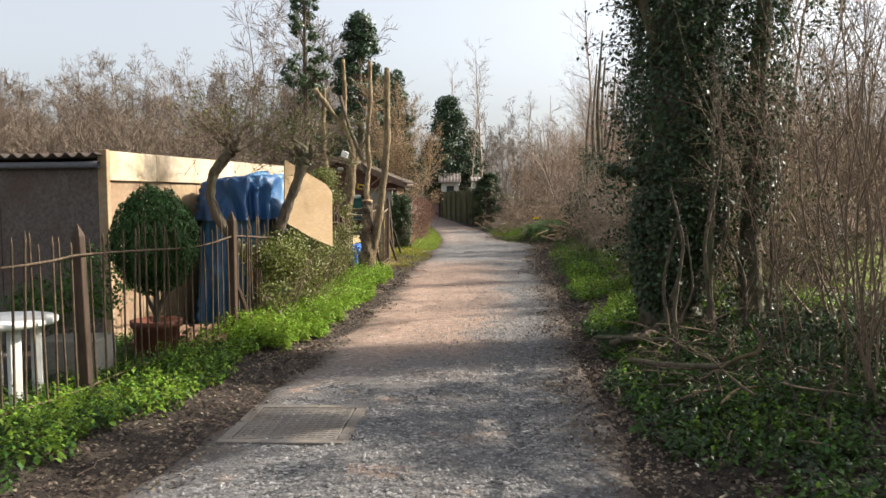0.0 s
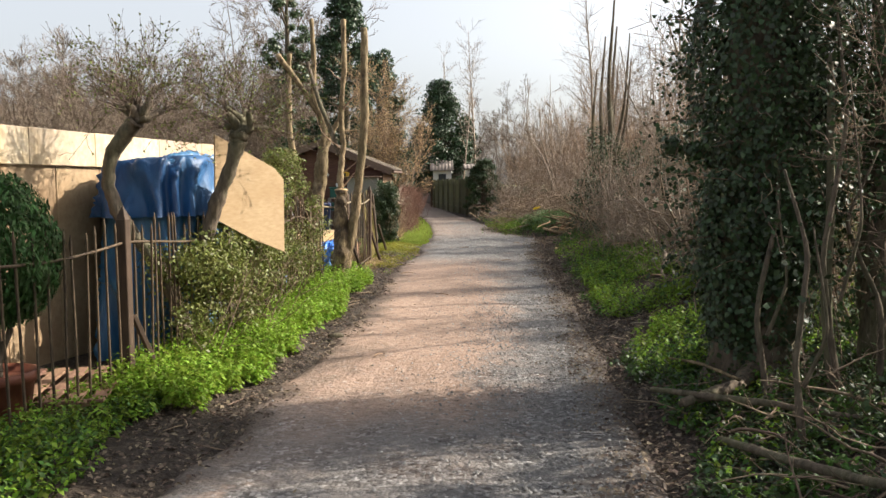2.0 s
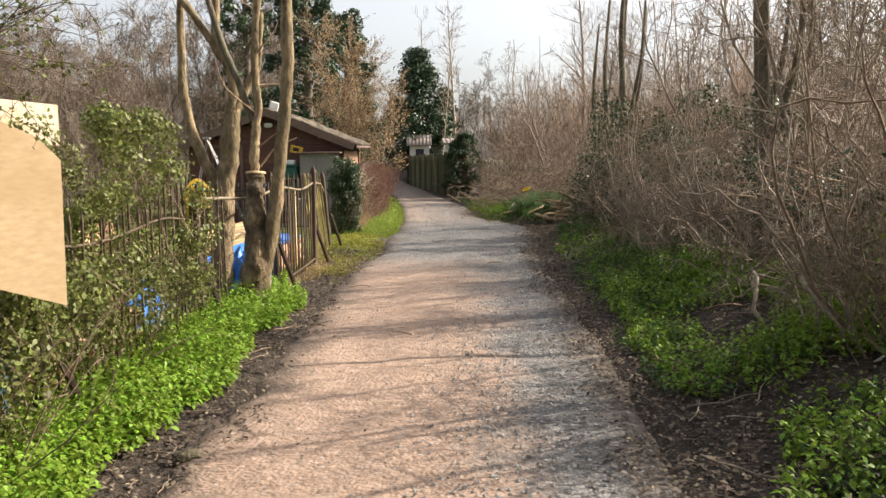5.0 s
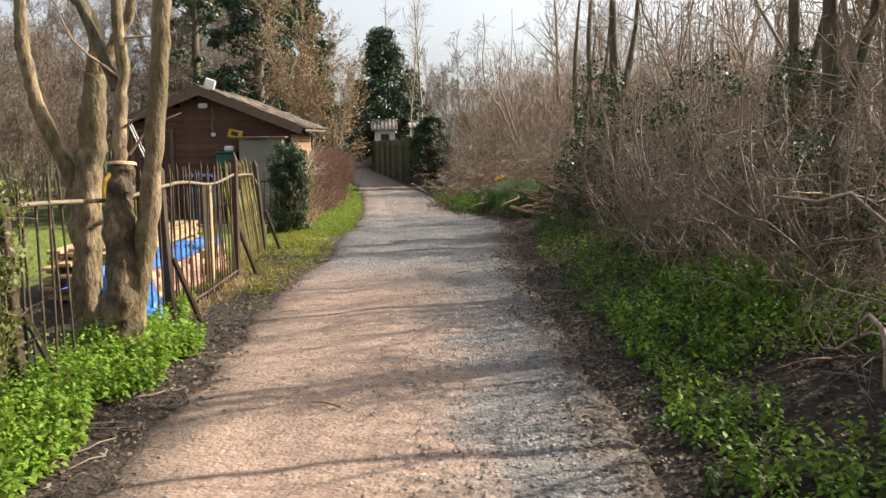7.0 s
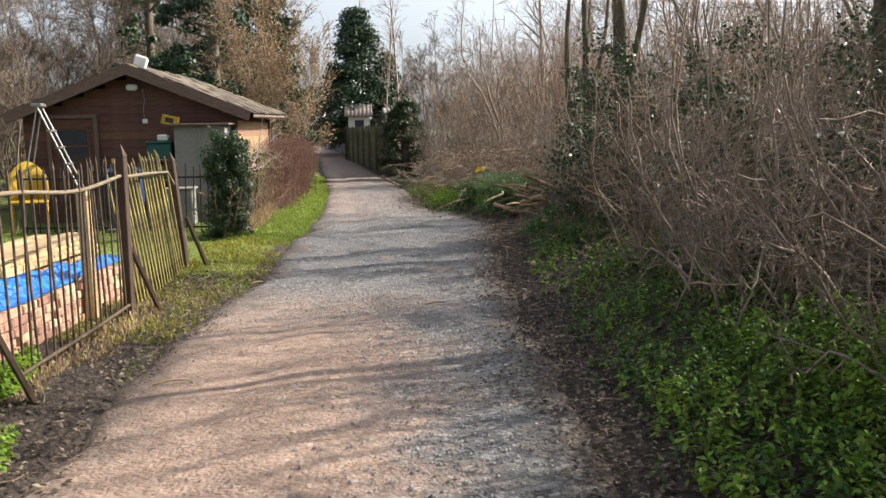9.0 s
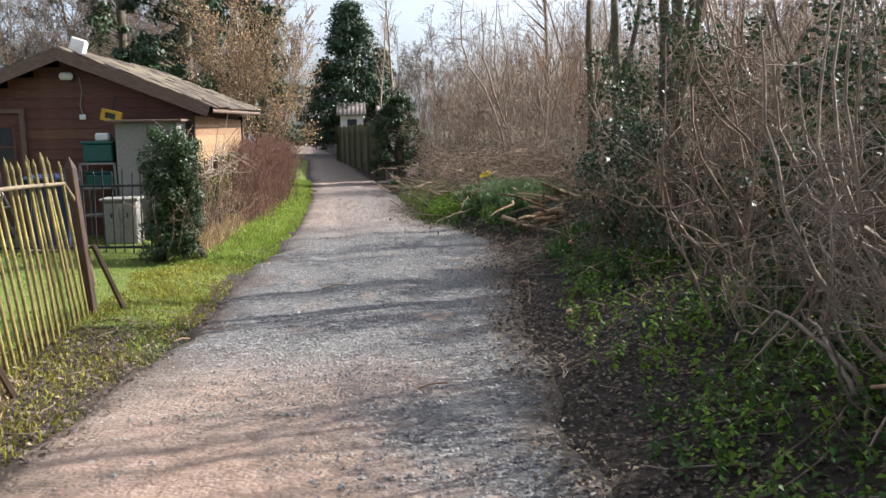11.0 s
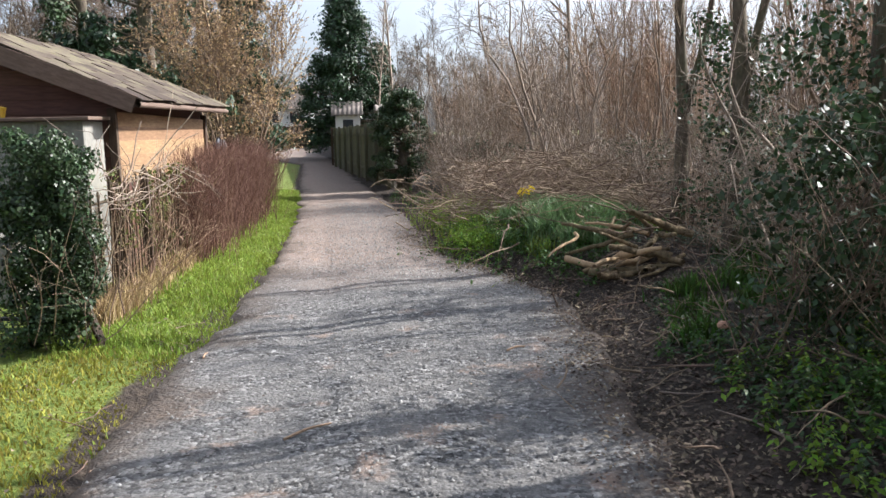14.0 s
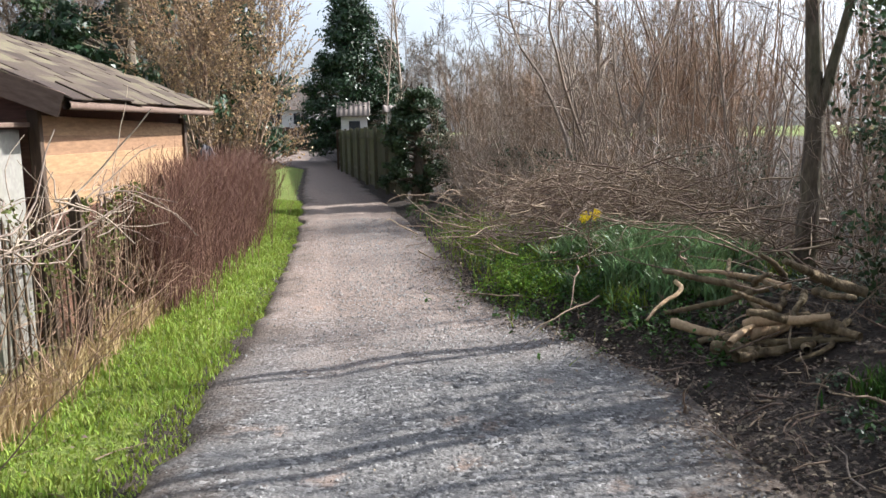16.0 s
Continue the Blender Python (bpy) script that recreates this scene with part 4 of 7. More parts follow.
# coarse-limbed trees whose branches dapple the lane
shade_meshes = [thicket(45 + i, 3, 6.2, 0.5, 0.22, (14, 6), 0.042, M_TWIG_GREY if i % 2 else M_TWIG, K=10, up=0.05, wander=0.16, angle=0.85, reach=0.2, tip=0.3, least=0.006) for i in range(4)]
spots = [(float(right_edge(y)) + (rng.uniform(2.6, 3.8) if y < 15 else rng.uniform(3.0, 6.2)) + (1.2 if 25 < y < 34 else 0), y + rng.uniform(-0.3, 0.3)) for y in np.arange(11.6, 36, 0.75) if not 26 < y < 33]
scatter_shrubs(shade_meshes, [(x, y) for x, y in spots if y > 19 or x < 0.42 * y], "bare_tree", "crooked leafless tree standing in the thicket", "tree", "trees along the lane", 8, 0.75, 1.1)

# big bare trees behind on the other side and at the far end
wood_meshes = [thicket(60 + i, 5, 7.2, 1.8, 0.24, (14, 9, 3), 0.04, M_TWIG_WOOD_SHADED, K=9, up=0.02, wander=0.08, angle=0.65, reach=0.20, tip=0.12, least=0.006) for i in range(4)]
rng = random.Random(9)
for row, (x0, y0, x1, y1, size) in enumerate(((-9, 25, -34, 21, 0.64), (-8, 31, -36, 28, 0.79), (-8, 38, -38, 37, 0.96), (-7, 46, -46, 46, 1.14))):
    n, spots = 26, []
    for i in range(n):
        t = (i + rng.uniform(-0.4, 0.4)) / n
        spots.append((x0 + (x1 - x0) * t, y0 + (y1 - y0) * t + rng.uniform(-1.0, 1.0)))
    scatter_shrubs(wood_meshes, spots, "woodland_tree", "tall leafless tree in the dense brown wood", "tree", "woodland", 10 + row, size, size * 1.06)
far = [(-14, 60), (-10, 66), (-5.5, 68), (4.5, 66), (7, 70), (-19, 56), (-8.5, 52), (-11, 48), (-6.5, 47), (6, 58), (10, 64), (3.5, 74), (-3, 92), (-12, 88), (-16, 91), (1, 95), (13, 55), (17, 62)]
scatter_shrubs(wood_meshes, far, "woodland_tree", "tall leafless tree in the hazy distance", "tree", "distant trees", 12, 1.0, 1.35)
scatter_shrubs(wood_meshes, [(-8.2, 50), (-6.4, 51.5), (-9.6, 52)], "woodland_tree", "very tall leafless tree over the wood", "tree", "tall trees", 13, 1.85, 2.0)
slim = [thicket(75 + i, 1, 13.0, 0.05, 0.03, (34, 6), 0.10, M_TWIG_GREY, K=10, up=0.08, wander=0.03, angle=0.75, reach=0.13, tip=0.12, least=0.008) for i in range(2)]
scatter_shrubs(slim, [(2.0, 61.5), (3.0, 63), (1.2, 64.5), (8.0, 44)], "slim_tree", "slender leafless tree with short side branches", "tree", "slim trees", 14, 0.9, 1.1)

spots = [(-8 - rng.uniform(0, 22), 22 + rng.uniform(-2, 12)) for _ in range(95)]
dark_saplings = [thicket(50 + i, 10, 5.8, 1.8, 0.18, (12, 9), 0.026, M_TWIG_WOOD_SHADED, K=8, up=0.02, wander=0.09, angle=0.65, reach=0.2, least=0.007) for i in range(3)]
scatter_shrubs(dark_saplings, spots, "bare_sapling", "thin leafless sapling in the dense brown wood", "tree", "woodland saplings", 16, 0.6, 0.76)

# brown multi-stemmed tree at the end of the hedge
tan_tree = thicket(90, 9, 5.4, 0.35, 0.40, (12, 7, 4), 0.035, M_TWIG, K=8, up=0.05, wander=0.08, angle=0.5, reach=0.30, least=0.004)
co = np.zeros(len(tan_tree[1].vertices) * 3, np.float32)
tan_tree[1].vertices.foreach_get("co", co)
co = co.reshape(-1, 3)[np.random.default_rng(91).integers(0, len(co) // 3, 17000)]
buds = mesh_from("bud_cover", *leaves(np.random.default_rng(92), co, 0.055), M_BUD)
for at, words in ((pose(-1.5, 34.5, 0.0), "tan budding tree of many slender stems by the lane"), (pose(-2.8, 40.5, 0.0, 0, 0, 110), "tan budding tree of many slender stems behind the hedge")):
    t = empty("multi_stem_tree", at, words, "tree")
    for stem in tan_tree[0]:
        put("stem", stem, t)
    tagged(put("twig_crown", tan_tree[1], t), kind="stuff")
    tagged(put("bud_cover", buds, t, None, "fine tan buds"), kind="stuff")

# reddish clipped hedge
rng_np = np.random.default_rng(33)
n = 2600
hy = rng_np.uniform(27.0, 33.8, n)
start = np.stack([-1.12 + 0.004 * (hy - 27) + rng_np.normal(0, 0.20, n), hy, np.zeros(n)], -1)
P = grow(rng_np, start, np.stack([rng_np.normal(0.06, 0.16, n), rng_np.normal(0, 0.16, n), np.ones(n)], -1), rng_np.uniform(0.95, 1.5, n) * np.where(hy < 28, 0.85, 1), 5, 0.07, 0.03)
R = 0.0045 * np.linspace(1, 0.35, 5)[None] * np.ones((n, 1))
Q, S = shoots(rng_np, P, R, 6, 0.3, 0.98, 0.45, 0.32, 2, 0.12, 0.05)
hedge = empty("hedge", pose(0, 0, 0), "leafless reddish-brown clipped hedge beside the grass verge", "hedge")
tagged(put("stem_mass", mesh_from("stem_mass", *tubes(P, R, 3), M_TWIG_RED), hedge), kind="stuff")
tagged(put("twig_crown", mesh_from("twig_crown", *tubes(Q, S, 3), M_TWIG_RED), hedge), kind="stuff")


# ---- plants: pollards by the railing ----
def limb_mesh(name, paths, mat, sides=9, knobs=0.10, seed=1, slim=1.0):
    """Thick limbs through given joints, softly bent, with sawn ends; each path is a row of (x, y, z, radius)."""
    rng = np.random.default_rng(seed)
    out = []
    for path in paths:
        path = np.array(path, float)
        path[:, 3] *= slim
        t = np.linspace(0, len(path) - 1, (len(path) - 1) * 8 + 1)
        s = np.stack([np.interp(t, np.arange(len(path)), path[:, k]) for k in range(4)], -1)
        for _ in range(2):
            s[1:-1] = 0.25 * s[:-2] + 0.5 * s[1:-1] + 0.25 * s[2:]
        s[1:-1, :3] += rng.normal(0, 0.06, (len(s) - 2, 3)) * s[1:-1, 3:4]
        wobble = rng.normal(0, knobs * 0.6, len(s))
        wobble[1:-1] = (wobble[:-2] + wobble[1:-1] + wobble[2:]) / 2.2
        s[1:-1, 3] *= 1 + wobble[1:-1]
        end = s[-1].copy()
        way = unit(s[-1, :3] - s[-2, :3])
        end[:3] += way * 0.004
        end[3] = 0.001
        s = np.concatenate([s, end[None]])
        v, f = tubes(s[None, :, :3], s[None, :, 3], sides)
        girth = np.repeat(s[:, 3], sides)
        v = v + np.array([noise.noise_vector(Vector(p) * 6.0) * 0.24 + noise.noise_vector(Vector(p) * 17.0) * 0.13 for p in v]) * girth[:, None]
        out.append((v, f))
    return mesh_from(name, *joined(*out), mat, True)


pollard = empty("pollard_tree", pose(-1.36, 14.2, 0), "pollarded tree with pale sawn limbs against the railing", "tree")
put("trunk", limb_mesh("trunk", [[(0, 0, -0.1, 0.21), (0.0, 0, 0.35, 0.165), (0.04, 0.02, 0.8, 0.15), (0.01, 0.08, 1.2, 0.12), (0.02, 0.15, 1.43, 0.10)]], M_BARK_RAGGED, 22, 0.24, slim=0.8), pollard, None, "flaking pale trunk")
put("limb", limb_mesh("limb", [[(0.08, 0.0, 0.3, 0.09), (0.19, 0, 0.85, 0.088), (0.29, 0, 1.5, 0.08), (0.40, 0, 2.5, 0.075), (0.40, 0, 3.74, 0.062)]], M_BARK_PALE, 10, 0.05, 2, slim=0.8), pollard)
put("limb", limb_mesh("limb", [[(0.02, 0.15, 1.3, 0.06), (0.0, 0.2, 1.7, 0.058), (0.06, 0.2, 2.06, 0.05), (0.03, 0.2, 2.6, 0.045), (0.09, 0.2, 3.2, 0.05), (0.09, 0.2, 3.9, 0.048)]], M_BARK_PALE, 8, 0.08, 3, slim=0.8), pollard)
put("limb", limb_mesh("limb", [[(0.0, 0.2, 1.95, 0.045), (-0.12, 0.2, 2.3, 0.045), (-0.30, 0.22, 2.75, 0.04), (-0.45, 0.25, 3.3, 0.035)]], M_BARK, 8, 0.05, 4, slim=0.8), pollard)
twig_paths = grow(np.random.default_rng(4), [(0.06, 0.2, z) for z in (1.5, 2.0, 2.3, 2.6, 3.0, 1.7)], [(1, 0.2, 0.5), (-1, 0, 0.7), (1, 0, 0.4), (1, -0.3, 1), (-0.6, 0.2, 1), (1, 0.4, 0.8)], [0.5, 0.7, 0.45, 0.4, 0.5, 0.35], 6, 0.25, 0.05)
put("twig", mesh_from("twig", *tubes(twig_paths, np.linspace(0.012, 0.004, 6)[None] * np.ones((6, 1)), 5), M_TWIG_TAN), pollard)
v, f = tubes(np.array([[[0.02, 0.15, 1.425], [0.02, 0.152, 1.445], [0.02, 0.153, 1.446]]]), np.array([[0.10, 0.097, 0.001]]), 14)
put("sawn_top", mesh_from("sawn_top", v, f, M_CUT), pollard, None, "freshly sawn pale end grain")

second = empty("pollard_tree", pose(-1.85, 14.9, 0), "pollarded tree with curving pale limbs behind the railing", "tree")
put("trunk", limb_mesh("trunk", [[(0, 0, -0.05, 0.16), (0.03, 0, 0.7, 0.14), (0.09, 0, 1.35, 0.13), (0.15, 0, 1.75, 0.12), (0.19, 0, 2.1, 0.10)]], M_BARK_PALE, 11, 0.08, 5, slim=0.8), second)
put("limb", limb_mesh("limb", [[(0.03, 0, 1.05, 0.08), (-0.1, 0, 1.5, 0.075), (-0.25, 0, 1.82, 0.065), (-0.33, 0, 2.3, 0.06), (-0.33, 0, 2.9, 0.05), (-0.30, 0, 3.5, 0.045)]], M_BARK_PALE, 9, 0.05, 6, slim=0.8), second)
put("limb", limb_mesh("limb", [[(0.17, 0, 1.95, 0.08), (0.22, 0, 2.4, 0.07), (0.06, -0.1, 2.85, 0.055), (0.08, -0.1, 3.4, 0.05), (0.06, -0.1, 4.0, 0.04)]], M_BARK_PALE, 9, 0.05, 7, slim=0.8), second)
put("limb", limb_mesh("limb", [[(0.12, -0.05, 2.6, 0.05), (-0.12, -0.08, 3.0, 0.05), (-0.46, -0.1, 3.47, 0.055)]], M_BARK_PALE, 9, 0.05, 8, slim=0.8), second)
put("limb", limb_mesh("limb", [[(0.2, 0, 2.05, 0.07), (0.33, 0.05, 2.35, 0.055), (0.46, 0.05, 2.55, 0.045), (0.5, 0.05, 3.1, 0.035)]], M_BARK_PALE, 9, 0.05, 9, slim=0.8), second)


def head_pollard(at, joints, head, label, seed):
    """Small dark pollard with a knuckled head, crooked spurs and a fuzz of fine leafy shoots."""
    t = empty("small_pollard", at, label, "tree")
    put("trunk", limb_mesh("trunk", [joints], M_BARK, 10, 0.12, seed), t)
    rng = np.random.default_rng(seed)
    spur_dirs = [(-0.8, 0.2, 0.5), (0.7, -0.2, 0.7), (0.1, 0.5, 1.0), (-0.3, -0.5, 0.9), (0.9, 0.3, 0.2), (-0.5, 0.1, 1.0)]
    tips = []
    for k, d in enumerate(spur_dirs):
        d = np.array(d) / np.linalg.norm(d)
        h = np.array(head)
        p = [tuple(h - d * 0.03) + (0.045,), tuple(h + d * 0.09 + rng.normal(0, 0.02, 3)) + (0.038,), tuple(h + d * 0.2 + rng.normal(0, 0.04, 3)) + (0.02,)]
        tips.append(np.array(p[-1][:3]))
        tips.append(np.array(p[1][:3]))
        put("spur", limb_mesh("spur", [p], M_BARK, 7, 0.15, seed + k), t)
    n = 100
    start = np.array(tips)[rng.integers(0, len(tips), n)]
    d = unit(start - np.array(head)) + rng.normal(0, 0.6, (n, 3))
    P = grow(rng, start, d, rng.uniform(0.25, 0.85, n), 5, 0.24, 0.03)
    R = 0.0032 * np.linspace(1, 0.35, 5)[None] * np.ones((n, 1))
    Q, S = shoots(rng, P, R, 5, 0.2, 0.98, 0.7, 0.2, 3, 0.2, 0.0)
    tagged(put("shoot_fuzz", mesh_from("shoot_fuzz", *joined(tubes(P, R, 3), tubes(Q, S, 3)), M_TWIG_DARK), t, None, "fine brown shoots"), kind="stuff")
    spots = Q.reshape(-1, 3)[rng.integers(0, Q.shape[0] * 3, 2600)]
    tagged(put("bud_cover", mesh_from("bud_cover", *leaves(rng, spots, 0.024), M_HEDGE), t, None, "small opening leaves"), kind="stuff")


head_pollard(pose(-2.02, 9.0, 0), [(0.05, 0, -0.05, 0.075), (0.02, 0, 0.3, 0.062), (-0.05, 0, 0.56, 0.058), (-0.21, 0, 0.9, 0.055), (-0.47, 0, 1.24, 0.052), (-0.57, 0, 1.5, 0.05), (-0.55, 0, 1.72, 0.052), (-0.44, 0, 1.9, 0.06), (-0.33, 0, 2.03, 0.072)], (-0.31, 0, 2.05), "small crooked pollard with a knobbly head by the railing", 31)
head_pollard(pose(-1.85, 9.3, 0), [(-0.12, 0, -0.05, 0.07), (-0.1, 0, 0.5, 0.06), (-0.06, 0, 1.04, 0.055), (0.05, 0, 1.38, 0.055), (0.16, 0, 1.64, 0.055), (0.24, 0, 1.88, 0.07), (0.25, 0, 1.95, 0.075)], (0.25, 0, 1.96), "small leaning pollard with a bushy head by the board", 32)


# ---- ivy-clad tree ----
def ivy_tree():
    rng = np.random.default_rng(50)
    t = empty("ivy_tree", pose(2.33, 8.1, 0.1), "old tree wrapped in a thick coat of dark ivy", "tree")
    put("trunk", limb_mesh("trunk", [[(-0.05, 0, -0.1, 0.36), (0, 0, 0.5, 0.27), (0.02, 0, 1.8, 0.25), (0.0, 0.05, 3.5, 0.22), (0.05, 0, 6.2, 0.16)]], M_BARK, 14, 0.07, 51), t)
    put("trunk", limb_mesh("trunk", [[(0.7, -0.3, -0.1, 0.14), (0.68, -0.2, 0.8, 0.10), (0.75, -0.1, 2.0, 0.09), (0.9, 0, 4.0, 0.08), (1.1, 0.1, 6.0, 0.06)]], M_BARK, 11, 0.07, 52), t)
    put("limb", limb_mesh("limb", [[(0.15, -0.8, -0.05, 0.045), (0.12, -0.7, 0.6, 0.03), (0.18, -0.6, 1.3, 0.026), (0.2, -0.5, 2.2, 0.02)]], M_BARK, 8, 0.1, 53), t)
    put("limb", limb_mesh("limb", [[(-0.05, 0.1, 1.4, 0.06), (-0.3, 0.2, 1.62, 0.045), (-0.6, 0.3, 1.66, 0.02)]], M_BARK, 8, 0.1, 54), t)
    put("limb", limb_mesh("limb", [[(0.0, 0.0, 2.3, 0.08), (-0.3, -0.3, 2.9, 0.06), (-0.55, -0.4, 3.5, 0.04)]], M_BARK, 8, 0.1, 55), t)
    roots = [[(0.05 * k, -0.2, 0.12, 0.07), (0.1 + 0.25 * k, -0.6, 0.10, 0.05), (0.1 + 0.45 * k, -1.0 - 0.1 * k, 0.05, 0.03)] for k in (-2, -1, 0.5, 1.6)]
    for k, root in enumerate(roots):
        put("root", limb_mesh("root", [root], M_BARK, 8, 0.15, 56 + k), t)

    def coat(n, cx, cy, lo, hi, radius, bulge):
        z = rng.uniform(lo, hi, n)
        a = rng.uniform(0, 2 * np.pi, n)
        lump = np.array([noise.noise((math.cos(q) * 1.3 + cx, math.sin(q) * 1.3, w * 1.1)) for q, w in zip(a, z)])
        r = radius * smooth(z, lo - 0.5, lo + 1.0) + bulge * np.clip(lump + 0.25, -0.1, 1) + 0.06 * smooth(z, 1, 5) * z * 0.5 + np.abs(rng.normal(0, 0.05, n))
        at = np.stack([cx + r * np.cos(a), cy + r * np.sin(a), z], -1)
        out = np.stack([np.cos(a), np.sin(a), rng.normal(0.25, 0.35, n)], -1) + rng.normal(0, 0.35, (n, 3))
        return at, out
    sets = [coat(38000, 0.0, 0, 0.2, 6.0, 0.31, 0.26), coat(8000, 0.8, -0.15, 1.1, 6.0, 0.11, 0.17), coat(11000, 0.3, 0.05, 1.8, 6.0, 0.26, 0.2), coat(5000, -0.02, 0, -0.1, 1.4, 0.36, 0.06)]
    at = np.concatenate([s[0] for s in sets])
    out = np.concatenate([s[1] for s in sets])
    put("ivy", mesh_from("ivy", *leaves(rng, at, 0.043, out, 0.8, 0.3, np.array([[0, 0, -1.0]])), M_IVY), t, None, "glossy dark ivy leaves")
    # hanging sprays that break the outline
    n = 620
    z = rng.uniform(0.7, 5.8, n)
    a = rng.uniform(0, 2 * np.pi, n)
    cx = np.where(rng.uniform(0, 1, n) < 0.6, 0.0, 0.8)
    start = np.stack([cx + 0.45 * np.cos(a), 0.45 * np.sin(a), z], -1)
    P = grow(rng, start, np.stack([np.cos(a), np.sin(a), np.full(n, 0.1)], -1), rng.uniform(0.15, 0.5, n), 5, 0.3, -0.1)
    tagged(put("spray_stem", mesh_from("spray_stem", *tubes(P, np.full((n, 5), 0.004), 3), M_TWIG), t), kind="stuff")
    spots = np.repeat(P[:, 1:].reshape(-1, 3), 6, axis=0) + rng.normal(0, 0.045, (n * 24, 3))
    put("spray_foliage", mesh_from("spray_foliage", *leaves(rng, spots, 0.038, None, 0.8, 0.25, np.array([[0, 0, -1.0]])), M_IVY), t)
    low = np.array([[-0.55, 0.3, 1.66], [-0.42, 0.2, 1.62], [-0.5, -0.35, 3.3], [-0.35, -0.2, 2.7], [-0.6, -0.4, 3.6]])
    at, out = clumps(rng, low, np.full(len(low), 0.12), 120)
    put("limb_foliage", mesh_from("limb_foliage", *leaves(rng, at, 0.045, out, 0.85, 0.2), M_IVY), t)


ivy_tree()
rng = random.Random(59)
for k, (x, y, h) in enumerate(((2.1, 7.4, 1.7), (2.45, 7.2, 2.4), (2.75, 7.3, 1.5), (1.92, 6.5, 1.5), (3.05, 7.5, 2.0))):
    t = empty("twisted_ivy", pose(x, y, float(land(x, y)) - 0.03), "bare twisted ivy stem rising beside the trunk", "ivy", "ivy stems")
    put("stem", limb_mesh("stem", [[(0, 0, 0, 0.022), (rng.uniform(-0.1, 0.1), 0.08, h * 0.35, 0.017), (rng.uniform(-0.15, 0.15), 0.2, h * 0.7, 0.013), (rng.uniform(-0.2, 0.2), 0.35, h, 0.007)]], M_BARK, 7, 0.1, 590 + k), t)
    put("side_stem", limb_mesh("side_stem", [[(0.01, 0.05, h * 0.25, 0.012), (0.12, 0.02, h * 0.45, 0.009), (0.08, 0.14, h * 0.8, 0.004)]], M_BARK, 6, 0.1, 690 + k), t)
    lrng = np.random.default_rng(790 + k)
    spots = np.stack([lrng.normal(0, 0.10, 90), 0.2 + lrng.normal(0, 0.1, 90), lrng.uniform(0.3, 1.05, 90) * h], -1)
    put("ivy_foliage", mesh_from("ivy_foliage", *leaves(lrng, spots, 0.04, None, 0.8, 0.25, np.array([[0, 0, -1.0]])), M_IVY), t)
dark_shrub = [thicket(110 + i, 12, 3.6, 0.6, 0.32, (10, 8), 0.010, M_TWIG, K=9, up=0.10, wander=0.16, angle=0.8, reach=0.2) for i in range(3)]
scatter_shrubs(dark_shrub, [(3.9, 7.2), (3.4, 8.4), (4.9, 6.6), (3.8, 4.6), (5.3, 4.4), (4.1, 9.6), (3.6, 3.4), (4.4, 2.6), (5.0, 3.4)], "bare_shrub", "dark leafless shrub crowding the ivy tree", "shrub", "thicket by the ivy tree", 15, 0.85, 1.2)
scatter_shrubs(dark_shrub, [(2.8, 5.8), (2.95, 5.0)], "bare_shrub", "tangled twiggy shrub crowding the ivy tree's foot", "shrub", "thicket by the ivy tree", 17, 0.75, 1.0)


# ---- evergreen trees ----
def evergreen(at, height, radius, label, seed, mat=M_EVERGREEN, conical=0.4, leaf=0.16, count=130, per=110):
    rng = np.random.default_rng(seed)
    t = empty("evergreen_tree", at, label, "tree")
    put("trunk", limb_mesh("trunk", [[(0, 0, -0.1, 0.22), (0.05, 0, height * 0.4, 0.16), (0, 0.05, height * 0.92, 0.05)]], M_BARK, 9, 0.06, seed), t)
    z = height * rng.uniform(0.08, 1.0, count)
    span = radius * (1 - conical * z / height) * np.sqrt(np.clip(1.02 - (z / height) ** 3, 0.03, 1))
    a = rng.uniform(0, 2 * np.pi, count)
    r = span * np.sqrt(rng.uniform(0.15, 1, count))
    c = np.stack([r * np.cos(a), r * np.sin(a), z], -1)
    p, d = clumps(rng, c, rng.uniform(0.25, 0.5, count) * radius * 0.55, per, 0.7)
    put("crown", mesh_from("crown", *leaves(rng, p, leaf, d + rng.normal(0, 0.4, d.shape), 0.5, 0.2), mat), t, None, "dark evergreen foliage")
    start = np.stack([np.zeros(count), np.zeros(count), z * 0.9], -1)
    P = grow(rng, start, c - start, np.linalg.norm(c - start, axis=1), 4, 0.08, 0.0)
    put("branch_frame", mesh_from("branch_frame", *tubes(P, np.linspace(0.035, 0.01, 4)[None] * np.ones((count, 1)), 4), M_BARK), t)


evergreen(pose(-3.7, 36.5, 0), 9.5, 1.9, "tall dark evergreen tree behind the chalet", 61, count=170, per=130)
evergreen(pose(-2.6, 41.0, 0), 8.0, 1.9, "rounded dark evergreen tree beyond the chalet", 62)
evergreen(pose(-7.4, 44.0, 0), 14.0, 1.5, "tall ivy-clad tree over the wood", 65, M_IVY, 0.3)
evergreen(pose(0.5, 64.0, 0.2), 8.8, 3.4, "broad dark conifer at the lane's far bend", 63, M_EVERGREEN, 0.62, 0.2, 240, 130)
evergreen(pose(2.5, 66.0, 0.2), 6.5, 2.0, "dark conifer behind the panel fence", 64, M_EVERGREEN, 0.7, 0.2)
# unseen evergreens added out of view to shade the lane's start
evergreen(pose(4.7, 4.9, 0.1), 7.6, 1.4, "unseen dark evergreen added to cast shade over the lane", 67, M_IVY, 0.3, 0.08, 90, 120)
evergreen(pose(5.9, 6.9, 0.1), 7.8, 1.4, "unseen dark evergreen added for shade behind the ivy tree", 68, M_IVY, 0.3, 0.08, 90, 110)
